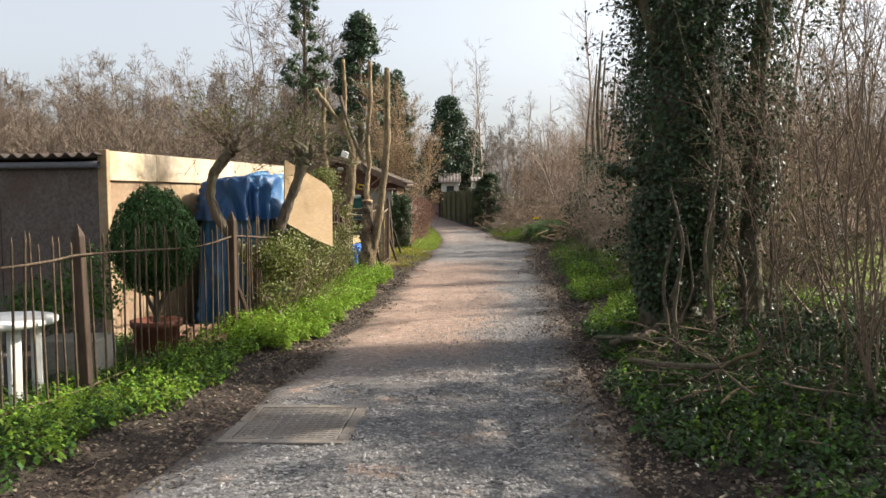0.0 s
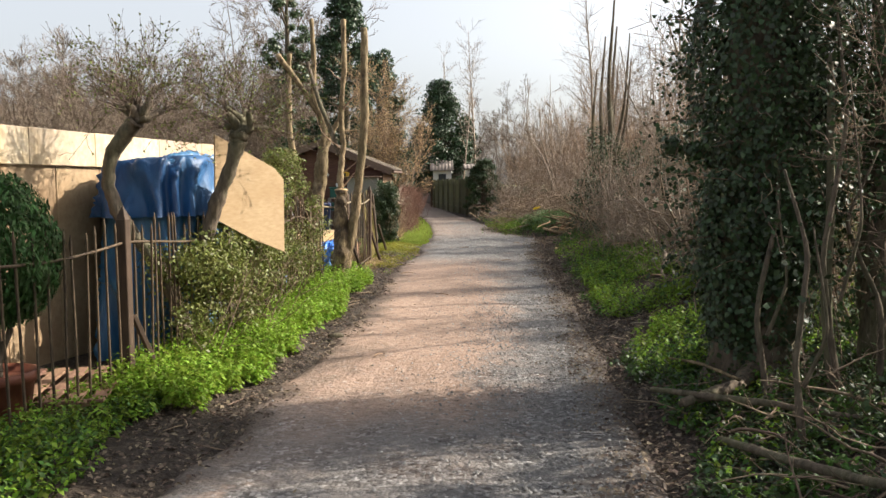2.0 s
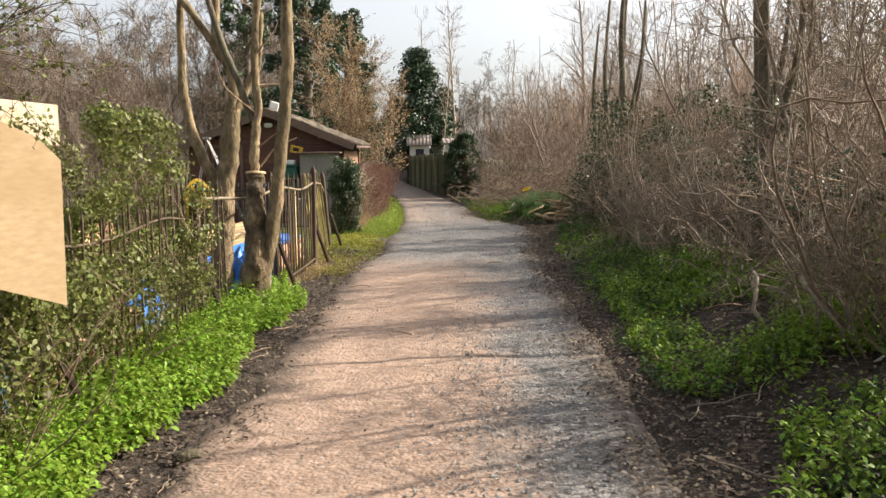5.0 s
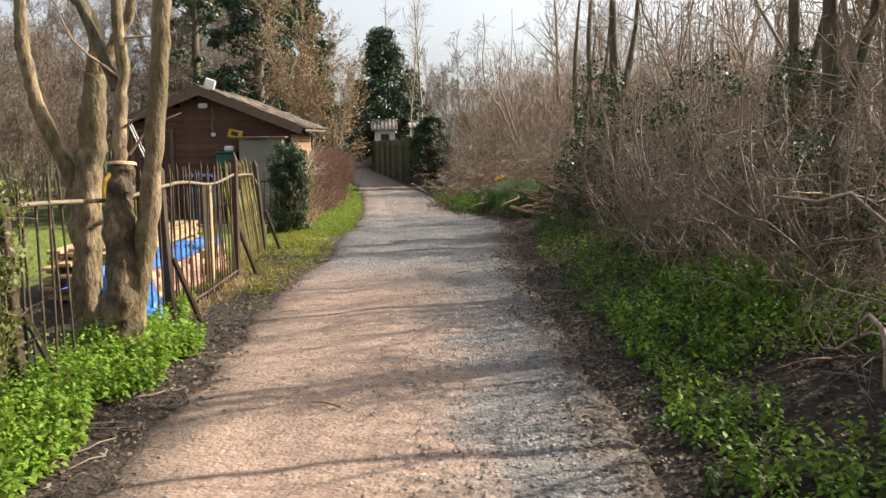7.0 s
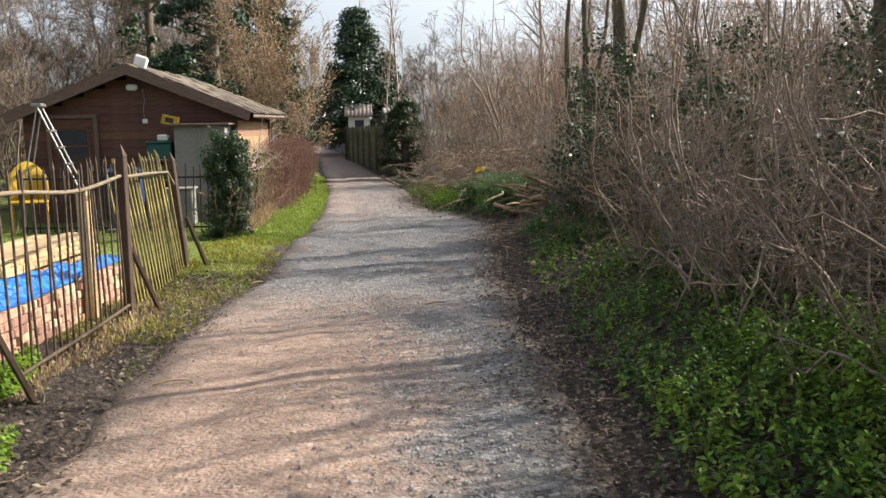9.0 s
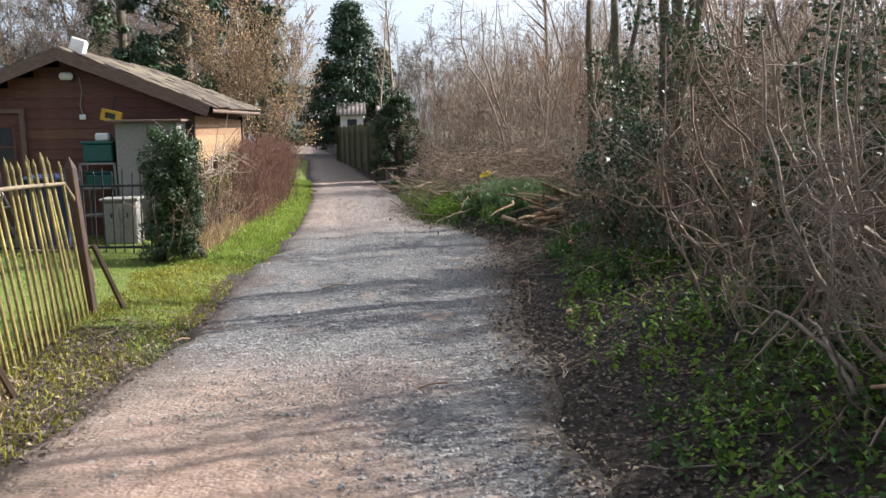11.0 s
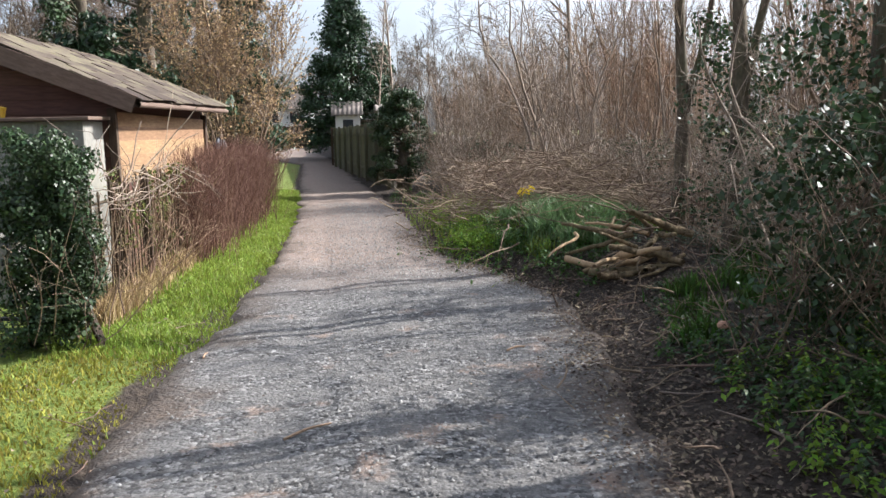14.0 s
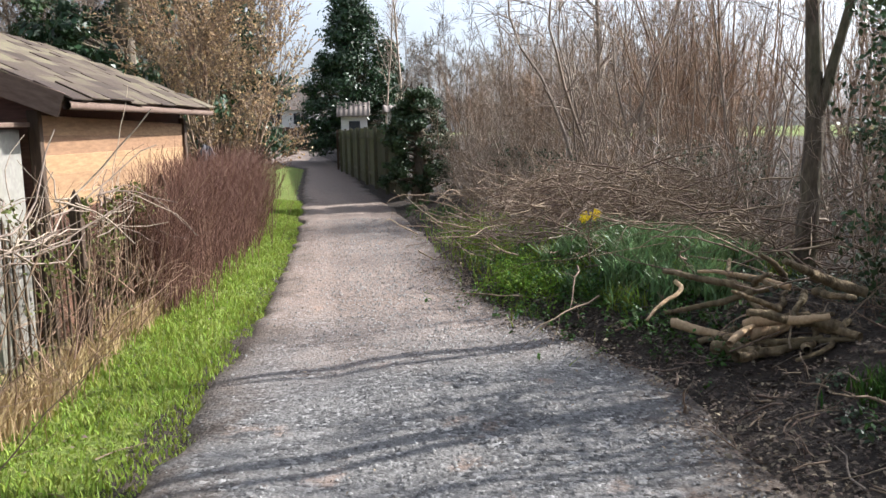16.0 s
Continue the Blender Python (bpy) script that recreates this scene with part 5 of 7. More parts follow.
evergreen(pose(5.2, 3.0, 0.1), 7.8, 1.5, "unseen dark evergreen added for shade at the lane's start", 69, M_IVY, 0.3, 0.08, 90, 110)
evergreen(pose(2.15, 37.6, 0.2), 2.35, 0.85, "dark ivy bush swallowing the fence end", 66, M_IVY, 0.05, 0.075, 110, 170)


# ---- pots and garden things behind the railing ----
def lathe(profile, segments=28):
    profile = np.array(profile, float)
    a = np.linspace(0, 2 * np.pi, segments, endpoint=False)
    V = np.stack([profile[:, None, 0] * np.cos(a), profile[:, None, 0] * np.sin(a), profile[:, None, 1] * np.ones(segments)], -1)
    i = np.arange(len(profile) * segments).reshape(len(profile), segments)
    n = np.roll(i, -1, 1)
    return V.reshape(-1, 3), np.stack([i[:-1], n[:-1], n[1:], i[1:]], -1).reshape(-1, 4)


pot = empty("plant_pot", pose(-2.62, 7.3, 0.02), "large brown plastic pot beside the railing", "pot")
put("shell", mesh_from("shell", *lathe([(0.001, 0.0), (0.16, 0.0), (0.165, 0.02), (0.205, 0.31), (0.225, 0.315), (0.23, 0.375), (0.215, 0.38), (0.20, 0.33), (0.001, 0.33)]), M_TERRA, True), pot)
rng_np = np.random.default_rng(70)
topiary = empty("topiary_conifer", pose(-2.62, 7.3, 0.34), "clipped egg-shaped green conifer in a pot", "shrub")
put("trunk", limb_mesh("trunk", [[(0, 0, -0.02, 0.035), (0.01, 0, 0.15, 0.028), (0.0, 0.02, 0.7, 0.02)], [(0, 0, 0.08, 0.022), (0.08, 0.02, 0.3, 0.018), (0.12, 0, 0.6, 0.01)], [(0, 0, 0.08, 0.02), (-0.08, -0.02, 0.3, 0.016), (-0.13, 0, 0.6, 0.01)]], M_BARK, 8, 0.05, 71), topiary)
n = 15000
d = unit(rng_np.normal(0, 1, (n, 3)))
k = rng_np.uniform(0.55, 1.0, n) ** 0.5
egg = np.stack([d[:, 0] * 0.39, d[:, 1] * 0.39, 0.72 + d[:, 2] * np.where(d[:, 2] > 0, 0.56, 0.42)], -1)
lump = np.array([noise.noise((p[0] * 7, p[1] * 7, p[2] * 7)) for p in egg])[:, None]
core = np.array([[0, 0, 0.72]])
egg = core + (egg - core) * (k[:, None] + 0.10 * lump)
put("foliage", mesh_from("foliage", *leaves(rng_np, egg, 0.05, d + rng_np.normal(0, 0.5, d.shape), 0.35, 0.1, np.array([[0, 0, 1.5]])), M_CONIFER), topiary, None, "dense green sprays")

table = empty("garden_table", pose(-3.22, 5.85, 0.02), "round off-white plastic garden table", "table")
put("tabletop", mesh_from("tabletop", *lathe([(0.001, 0.56), (0.30, 0.56), (0.355, 0.565), (0.37, 0.58), (0.37, 0.605), (0.35, 0.615), (0.001, 0.615)], 36), M_WHITEPL, True), table)
for a in range(4):
    q = radians(45 + 90 * a)
    b = boxed(-0.03, -0.045, 0, 0.03, 0.045, 0.56, 0.012)
    part("leg", b, M_WHITEPL, table, at=pose(0.22 * math.cos(q), 0.22 * math.sin(q), 0, 0, 0, math.degrees(q)))
stub = empty("planter_box", pose(-3.0, 6.5, 0.02), "grey wooden planter box behind the railing", "planter")
part("box", boxed(-0.25, -0.2, 0, 0.25, 0.2, 0.36, 0.01), M_GREYSHEET, stub)
rng_np = np.random.default_rng(72)
at, out = clumps(rng_np, [(-0.15, 0, 0.55), (0.15, 0.05, 0.6), (0.0, 0.0, 0.75), (-0.3, 0.1, 0.7), (0.3, -0.05, 0.75), (-0.5, 0.2, 0.6), (0.05, 0.1, 0.95)], np.full(7, 0.22), 330)
bush = put("leafy_shrub", mesh_from("leafy_shrub", *leaves(rng_np, at, 0.04, out), M_DARKGREEN), None, pose(-3.0, 6.5, 0.02))
tagged(bush, "dark leafy shrub growing in the planter", "shrub")


def draped(name, at, w, d, h, label, mat, seed, top=0.5, slope=0.0, lump=0.22):
    """A sheet hanging in folds over a heap."""
    rng = random.Random(seed)
    nu, nv = 132, 60
    V = []
    for j in range(nv):
        t = j / (nv - 1)
        for i in range(nu):
            a = 2 * math.pi * i / nu
            ca, sa = math.cos(a), math.sin(a)
            sq = (abs(ca) ** 2.4 + abs(sa) ** 2.4) ** (-1 / 2.4)
            if t < top:
                r, z = 0.86 * t / top, 1.0 - (0.16 if lump > 0.1 else 0.07) * (t / top) ** 2.5
            else:
                s = (t - top) / (1 - top)
                r, z = 0.86 + (0.26 if lump > 0.1 else 0.14) * s ** 0.6, (0.84 if lump > 0.1 else 0.93) * (1 - s) + 0.02
            bend = 5.0 * noise.noise((ca * 1.2, sa * 1.2, seed + t * 1.5))
            fold = max(0.0, t - 0.16) * (0.42 * r * (1 - abs(math.sin(a * 6 + bend + 2.5 * t)) ** 0.6) + 0.09 * math.sin(a * 15 + 1.5 * bend + 4 * t))
            rr = r + fold
            crease = -abs(noise.noise((ca * r * 3.2, sa * r * 3.2, t * 4 + seed))) * 0.16
            V.append((ca * sq * rr * w / 2, sa * sq * rr * d / 2, max(0.01, h * z + crease + lump * h * noise.noise((ca * r * 1.2 + seed, sa * r * 1.2, 2)) * (1 - t)) * (1 + slope * ca * r)))
    i = np.arange(nu * nv).reshape(nv, nu)
    nx = np.roll(i, -1, 1)
    F = np.stack([i[:-1], nx[:-1], nx[1:], i[1:]], -1).reshape(-1, 4)
    ob = put(name, mesh_from(name, V, F, mat, True), None, at)
    return ob


tarp = empty("tarpaulin", pose(-2.42, 9.9, 0.02, 0, 0, -8), "faded blue tarpaulins draped in folds over a tall heap", "tarpaulin")
lower = draped("lower_sheet", None, 0.88, 1.4, 1.70, "", M_TARP, 3, 0.45, 0.14, 0.07)
lower.parent = tarp
upper = draped("upper_sheet", pose(0.03, 0.0, 1.22), 0.93, 1.46, 0.53, "", M_TARP_DEEP, 6, 0.62, 0.10, 0.05)
upper.parent = tarp
tagged(upper, "deeper blue sheet laid over the top")

pallet = empty("wooden_pallet", pose(-2.95, 7.75, 0.06, 0, 0, -80), "reddish wooden pallet lying by the shed wall", "pallet")
for z in (0.0, 0.11):
    for i in range(6):
        part("slat", boxed(-0.5, i * 0.15, z, 0.5, i * 0.15 + 0.095, z + 0.02, 0.003), M_PALLET, pallet)
for x in (-0.48, -0.05, 0.38):
    part("bearer", boxed(x, 0.0, 0.022, x + 0.09, 0.845, 0.108, 0.003), M_PALLET, pallet)

board = empty("plywood_board", pose(-1.605, 9.68, 0.0, 0, 0, 50), "tan plywood sheet propped over the hedge", "board")
bm = bmesh.new()
outline = [(-0.36, 1.94), (0.27, 1.66), (0.37, 1.56), (0.36, 0.89), (0.0, 1.03), (-0.38, 1.22)]
front = [bm.verts.new((x, -0.01, z)) for x, z in outline]
back = [bm.verts.new((x, 0.008, z)) for x, z in outline]
bm.faces.new(front)
bm.faces.new(back[::-1])
for i in range(6):
    bm.faces.new((front[i], back[i], back[(i + 1) % 6], front[(i + 1) % 6]))
part("sheet", bm, M_PLY, board)
for x in (-0.24,):
    part("prop", boxed(x, 0.01, 0, x + 0.04, 0.05, 1.4, 0.004), M_BARK, board)


# ---- low plants ----
def herb_patch(name, n, place, height, leaf, per, mat, label, seed, aspect=0.55, stem_mat=None):
    """Leafy herbs: place(rng, n) gives foot points; each plant carries whorls of leaves up its stem."""
    rng = np.random.default_rng(seed)
    xy = place(rng, n)
    n = len(xy)
    h = height * rng.uniform(0.45, 1.2, n)
    patch = np.array([noise.noise((x * 1.1, y * 1.1, seed)) for x, y in xy])
    h = h * (0.85 + 0.5 * patch)
    z0 = land(xy[:, 0], xy[:, 1])
    t = np.tile(np.linspace(0.25, 1.0, per), n)
    who = np.repeat(np.arange(n), per)
    lean = rng.normal(0, 0.18, (n, 2))
    a = rng.uniform(0, 2 * np.pi, n * per)
    r = leaf * rng.uniform(0.2, 0.8, n * per) * (1.25 - t * 0.7)
    x = xy[who, 0] + lean[who, 0] * h[who] * t + r * np.cos(a)
    y = xy[who, 1] + lean[who, 1] * h[who] * t + r * np.sin(a)
    z = z0[who] + h[who] * t + rng.normal(0, 0.012, n * per)
    normal = np.stack([np.cos(a) * 0.55, np.sin(a) * 0.55, np.ones(n * per)], -1) + rng.normal(0, 0.28, (n * per, 3))
    out = np.stack([np.cos(a), np.sin(a), np.full(n * per, -0.2)], -1)
    V, F = leaves(rng, np.stack([x, y, z], -1), leaf * (1.15 - 0.5 * t), normal, aspect, 0.25, out * 2)
    ob = put(name, mesh_from(name, V, F, mat))
    return tagged(ob, label, "plants", kind="stuff")


def strip(lo_y, hi_y, side, near, far, thin=0.0):
    """Foot points beside the lane: side -1 or 1, between two distances from its edge."""
    def place(rng, n):
        y = rng.uniform(lo_y, hi_y, n)
        d = near + (far - near) * rng.uniform(0, 1, n) ** 0.9
        wave = 0.07 * np.sin(y * 1.9) + 0.06 * np.sin(y * 4.7 + 1) + 0.035 * np.sin(y * 11)
        x = left_edge(y) - d + wave if side < 0 else right_edge(y) + d + wave
        keep = np.ones(n, bool)
        if thin:
            keep = np.array([noise.noise((a * 0.9, b * 0.9, 7.0)) for a, b in zip(x, y)]) > thin + rng.uniform(-0.2, 0.2, n)
        return np.stack([x, y], -1)[keep]
    return place


def beside_fence(lo, hi, inner, outer):
    """Foot points from just behind the railing to a ragged line short of the lane."""
    def place(rng, n):
        y = rng.uniform(lo, hi, n)
        t = rng.uniform(0, 1, n)
        a = fence_x(y) - inner
        b = left_edge(y) - outer + 0.07 * np.sin(y * 2.3) + 0.05 * np.sin(y * 6.1)
        return np.stack([a + (b - a) * t, y], -1)
    return place


herb_patch("nettle_bed", 5200, beside_fence(7.6, 14.9, 0.15, 0.10), 0.30, 0.052, 12, M_GREEN, "bright green young nettles along the railing", 201)
herb_patch("nettle_bed", 900, beside_fence(14.6, 16.2, 0.05, 0.42), 0.20, 0.055, 9, M_GREEN, "bright green young nettles round the pollard's foot", 202)
herb_patch("bank_weeds", 1700, strip(11.0, 15.8, 1, 0.8, 2.5, -0.2), 0.34, 0.055, 10, M_GREEN, "tall bright green weeds under the thorn thicket's edge", 2042)
herb_patch("bank_weeds", 2600, strip(8.0, 17.5, 1, 0.05, 2.8, -0.15), 0.19, 0.05, 8, M_DARKGREEN, "dark green weeds among the dead leaves", 2041)
herb_patch("verge_weeds", 1300, beside_fence(2.5, 7.8, 0.2, 0.35), 0.18, 0.05, 8, M_DARKGREEN, "low dark weeds under the railing", 203)
herb_patch("verge_weeds", 900, beside_fence(4.2, 7.8, 0.2, 0.35), 0.2, 0.05, 8, M_GREEN, "fresh green weeds under the railing", 2031)
herb_patch("bank_weeds", 400, strip(3.0, 8.0, 1, 0.1, 1.2, 0.1), 0.17, 0.05, 8, M_GREEN, "fresh green weeds among the ivy", 2051)
herb_patch("ivy_carpet", 5200, strip(2.5, 9.5, 1, 0.05, 3.4, -0.15), 0.13, 0.05, 7, M_IVY, "dark ivy creeping round the old tree", 2052)
herb_patch("bank_weeds", 3600, strip(8.2, 15.2, 1, 0.12, 2.6, -0.3), 0.24, 0.055, 9, M_GREEN, "fresh green weeds covering the lane's bank", 204)
herb_patch("bank_weeds", 5200, strip(2.5, 9.0, 1, 0.02, 3.2, -0.25), 0.15, 0.055, 8, M_DARKGREEN, "dark green weeds and ivy under the tree", 205)
herb_patch("bank_weeds", 900, strip(14.5, 21.5, 1, 0.2, 2.2, 0.0), 0.22, 0.05, 9, M_GREEN, "fresh green weeds among dark ones", 2062)
# dark leaf colours on this bank also stand in for the thicket's shade
herb_patch("bank_weeds", 3200, strip(13.5, 23.5, 1, 0.3, 2.8, -0.06), 0.26, 0.05, 9, M_DARKGREEN, "dark weeds under the thorn thicket", 206)
herb_patch("bank_weeds", 1300, strip(19.5, 25.4, 1, 0.5, 3.0, 0.02), 0.2, 0.05, 8, M_DARKGREEN, "straggling dark weeds on the shaded bank", 2063)
herb_patch("ivy_carpet", 6500, strip(17.5, 26, 1, 0.35, 3.4, -0.22), 0.12, 0.05, 6, M_IVY, "dark ivy creeping over the shaded bank", 2061)
herb_patch("bank_weeds", 1100, strip(24.5, 37, 1, 0.05, 0.8, -0.05), 0.16, 0.05, 8, M_DARKGREEN, "dark weeds at the lane's edge", 207)
herb_patch("garden_weeds", 1400, lambda rng, n: np.stack([rng.uniform(-3.3, -2.7, n), rng.uniform(3, 8.5, n)], -1), 0.12, 0.05, 6, M_DARKGREEN, "low weeds in the garden", 208)


def grass_patch(name, n, place, height, mat, label, seed, width=0.006):
    rng = np.random.default_rng(seed)
    xy = place(rng, n)
    n = len(xy)
    lump = np.array([noise.noise((x * 1.7, y * 1.7, seed)) for x, y in xy])
    h = height * rng.uniform(0.4, 1.2, n) * (0.9 + 0.6 * lump)
    a = rng.uniform(0, 2 * np.pi, n)
    s = np.stack([np.cos(a), np.sin(a), np.zeros(n)], -1) * width * rng.uniform(0.6, 1.3, n)[:, None]
    b = rng.uniform(0, 2 * np.pi, n)
    bend = np.stack([np.cos(b), np.sin(b), np.zeros(n)], -1) * (h * rng.uniform(0.15, 0.75, n))[:, None]
    p = np.concatenate([xy, (land(xy[:, 0], xy[:, 1]) - 0.01)[:, None]], 1)
    up = np.array([[0, 0, 1.0]]) * h[:, None]
    V = np.stack([p - s, p + s, p + bend * 0.3 + up * 0.6 + s * 0.8, p + bend * 0.3 + up * 0.6 - s * 0.8, p + bend + up * 0.95 + s * 0.1, p + bend + up * 0.95 - s * 0.1], 1).reshape(-1, 3)
    i = np.arange(n)[:, None] * 6
    F = np.concatenate([i + np.array([[0, 1, 2, 3]]), i + np.array([[3, 2, 4, 5]])])
    return tagged(put(name, mesh_from(name, V, F, mat)), label, "grass", kind="stuff")


grass_patch("verge_grass", 38000, strip(22.8, 40, -1, -0.2, 0.85), 0.07, M_GRASS, "bright green grass verge below the hedge", 211)
grass_patch("verge_grass", 11000, strip(17.0, 23.0, -1, -0.12, 0.9), 0.045, M_MOSS, "short mossy yellow-green grass at the garden entrance", 212)
grass_patch("lawn_grass", 7000, lambda rng, n: np.stack([rng.uniform(-5.5, -1.2, n), rng.uniform(18.5, 25, n)], -1), 0.05, M_GRASS, "patchy mossy lawn before the chalet", 213)
def tussocks(cx, cy, sx, sy, count, spread):
    """Blades standing in separate tufts round a centre."""
    def place(rng, n):
        c = np.stack([cx + rng.normal(0, sx, count), cy + rng.normal(0, sy, count)], -1)
        p = c[rng.integers(0, count, n)] + rng.normal(0, spread, (n, 2))
        return p[p[:, 0] > right_edge(p[:, 1]) + 0.28]
    return place


grass_patch("mound_grass", 15000, tussocks(3.35, 27.0, 0.42, 0.62, 75, 0.075), 0.26, M_SEDGE, "glossy blue-green tufts of long grass on the mound", 214, 0.009)
grass_patch("mound_grass", 2500, tussocks(3.3, 27.0, 0.5, 0.7, 30, 0.1), 0.2, M_GRASS, "yellow-green grass among the mound's tufts", 2141, 0.008)
grass_patch("bank_grass", 2600, tussocks(4.2, 22.6, 0.5, 1.1, 16, 0.09), 0.2, M_DARKGREEN, "dark grass tufts on the shaded bank", 2142, 0.008)
grass_patch("mound_grass", 1700, lambda rng, n: np.stack([2.55 + rng.normal(0, 0.3, n), 30.5 + rng.normal(0, 1.8, n)], -1), 0.2, M_GRASS, "rough grass at the fence end", 215, 0.008)
grass_patch("field_grass", 12000, lambda rng, n: np.stack([rng.uniform(4.5, 22, n), rng.uniform(2, 24, n)], -1), 0.16, M_GRASS, "sunlit field grass behind the thicket", 216, 0.012)
grass_patch("dry_stems", 4500, lambda rng, n: np.stack([-1.12 + rng.normal(0, 0.09, n), rng.uniform(23.7, 28.2, n)], -1), 0.27, M_DRYGRASS, "dry straw-coloured stems along the old railing", 217, 0.005)
grass_patch("dry_stems", 1400, beside_fence(15.6, 18.4, 0.05, 0.25), 0.06, M_DRYGRASS, "dead grass at the railing's foot", 218, 0.005)
herb_patch("mound_weeds", 350, lambda rng, n: np.stack([3.0 + rng.normal(0, 0.5, n), 26.8 + rng.normal(0, 0.8, n)], -1), 0.24, 0.06, 9, M_DARKGREEN, "green herbs on the low mound", 209)
herb_patch("mound_weeds", 420, lambda rng, n: np.stack([2.45 + rng.normal(0, 0.16, n), 27.4 + rng.normal(0, 0.4, n)], -1), 0.22, 0.045, 9, M_GREEN, "yellow-green herbs at the mound's edge", 210)


def litter(name, n, place, size, mat, label, seed):
    rng = np.random.default_rng(seed)
    xy = place(rng, n)
    n = len(xy)
    inside = (xy[:, 0] > left_edge(xy[:, 1])) & (xy[:, 0] < right_edge(xy[:, 1]))
    z = np.where(inside, 0.02, land(xy[:, 0], xy[:, 1])) + rng.uniform(0.004, 0.02, n)
    normal = np.stack([rng.normal(0, 0.35, n), rng.normal(0, 0.35, n), np.ones(n)], -1)
    ob = put(name, mesh_from(name, *leaves(rng, np.concatenate([xy, z[:, None]], 1), size, normal, 0.6, 0.35), mat))
    return tagged(ob, label, "leaves", kind="stuff")


litter("leaf_litter", 21000, strip(2, 30, 1, -0.30, 2.8), 0.042, M_LITTER, "brown dead leaves on the shaded bank", 221)
litter("leaf_litter", 5000, strip(2, 30, 1, -0.6, -0.1), 0.024, M_LITTER, "crumbled dead leaves strewn over the gravel's edge", 226)
litter("leaf_litter", 16000, strip(2, 30, 1, -0.42, 0.6), 0.034, M_LITTER, "brown dead leaves drifted along the bank's foot", 225)
litter("leaf_litter", 8000, strip(2, 20, -1, -0.30, 0.6), 0.036, M_LITTER, "brown dead leaves at the lane's edge", 222)
grass_patch("verge_tufts", 9000, strip(16, 36, -1, -0.42, 0.02, 0.05), 0.05, M_GRASS, "thin grass creeping over the lane's edge", 219)
litter("leaf_litter", 900, strip(18, 36, -1, 0.0, 0.9), 0.03, M_LITTER, "dead leaves caught in the verge grass", 224)
litter("leaf_litter", 1500, strip(2, 34, 1, -2.6, -0.1), 0.022, M_LITTER, "scattered bits of dead leaf on the lane", 223)


# gravel lying loose on the lane
def loose_gravel(n, seed):
    rng = np.random.default_rng(seed)
    y = 2.2 + 33 * rng.uniform(0, 1, n) ** 1.25
    u = rng.normal(0.6, 0.24, n)
    y, u = y[(u > 0.07) & (u < 0.93)], u[(u > 0.07) & (u < 0.93)]
    n = len(y)
    worn = (u < 0.58 + rng.normal(0, 0.1, n)) & (y > 6.0) & (y < 17.5) & (rng.uniform(0, 1, n) < 0.93)
    y, u = y[~worn], u[~worn]
    n = len(y)
    x = left_edge(y) + u * (right_edge(y) - left_edge(y))
    r = 0.0035 + 0.0105 * rng.uniform(0, 1, n) ** 1.6
    base = unit(np.array([[1, 0, 0.1], [-0.1, 1, 0], [-1, 0.1, 0], [0, -1, 0.1], [0.1, 0, 0.75], [0, 0, -0.6]]))
    V = base[None] * r[:, None, None] * rng.uniform(0.6, 1.3, (n, 6, 1))
    a = rng.uniform(0, 2 * np.pi, n)
    c, s = np.cos(a)[:, None], np.sin(a)[:, None]
    V = np.stack([V[..., 0] * c - V[..., 1] * s, V[..., 0] * s + V[..., 1] * c, V[..., 2]], -1)
    bump = np.array([noise.noise((p * 1.3, q * 0.8, 0)) * 0.022 for p, q in zip(x, y)])
    z = 0.016 + 0.02 * np.sin(np.pi * u) + bump * np.sin(np.pi * u) ** 0.5 - 0.018 * (np.exp(-((u - 0.3) / 0.07) ** 2) + np.exp(-((u - 0.72) / 0.08) ** 2))
    V = V + np.stack([x, y, z + r * 0.2], -1)[:, None]
    tri = np.array([[0, 1, 4], [1, 2, 4], [2, 3, 4], [3, 0, 4]])
    F = (np.arange(n)[:, None, None] * 6 + tri[None]).reshape(-1, 3)
    return tagged(put("loose_gravel", mesh_from("loose_gravel", V.reshape(-1, 3), F, M_STONE)), "loose pale gravel stones on the lane", "gravel", kind="stuff")


loose_gravel(54000, 230)


def fallen_twigs(n, seed, place, mat, label, longest):
    rng = np.random.default_rng(seed)
    xy = place(rng, n)
    n = len(xy)
    a = rng.uniform(0, 2 * np.pi, n)
    length = longest * rng.uniform(0.15, 1, n) ** 1.6
    s = np.linspace(-0.5, 0.5, 5)
    bend = rng.normal(0, 0.14, n)[:, None] * (s ** 2 - 0.25)[None] + rng.normal(0, 0.03, (n, 5))
    along, across = s[None] * length[:, None], bend * length[:, None]
    x = xy[:, :1] + along * np.cos(a)[:, None] - across * np.sin(a)[:, None]
    y = xy[:, 1:] + along * np.sin(a)[:, None] + across * np.cos(a)[:, None]
    z = land(x.ravel(), y.ravel()).reshape(x.shape) + 0.022
    R = (0.0022 + 0.008 * length[:, None] * rng.uniform(0.5, 1.3, (n, 1))) * np.linspace(1.2, 0.5, 5)[None]
    me = mesh_from("fallen_twigs", *tubes(np.stack([x, y, z], -1), R, 4), mat)
    return tagged(put("fallen_twigs", me), label, "twigs", kind="stuff")


fallen_twigs(260, 231, strip(2.5, 34, 1, -0.25, 1.6), M_TWIG_GREY, "grey fallen twigs on the leafy bank", 0.6)
fallen_twigs(160, 232, strip(2.5, 24, -1, -0.35, 0.3), M_TWIG, "brown fallen twigs at the lane's edge", 0.4)
fallen_twigs(60, 233, strip(5, 34, 1, -2.4, -0.2), M_TWIG, "scattered brown twigs on the lane", 0.35)


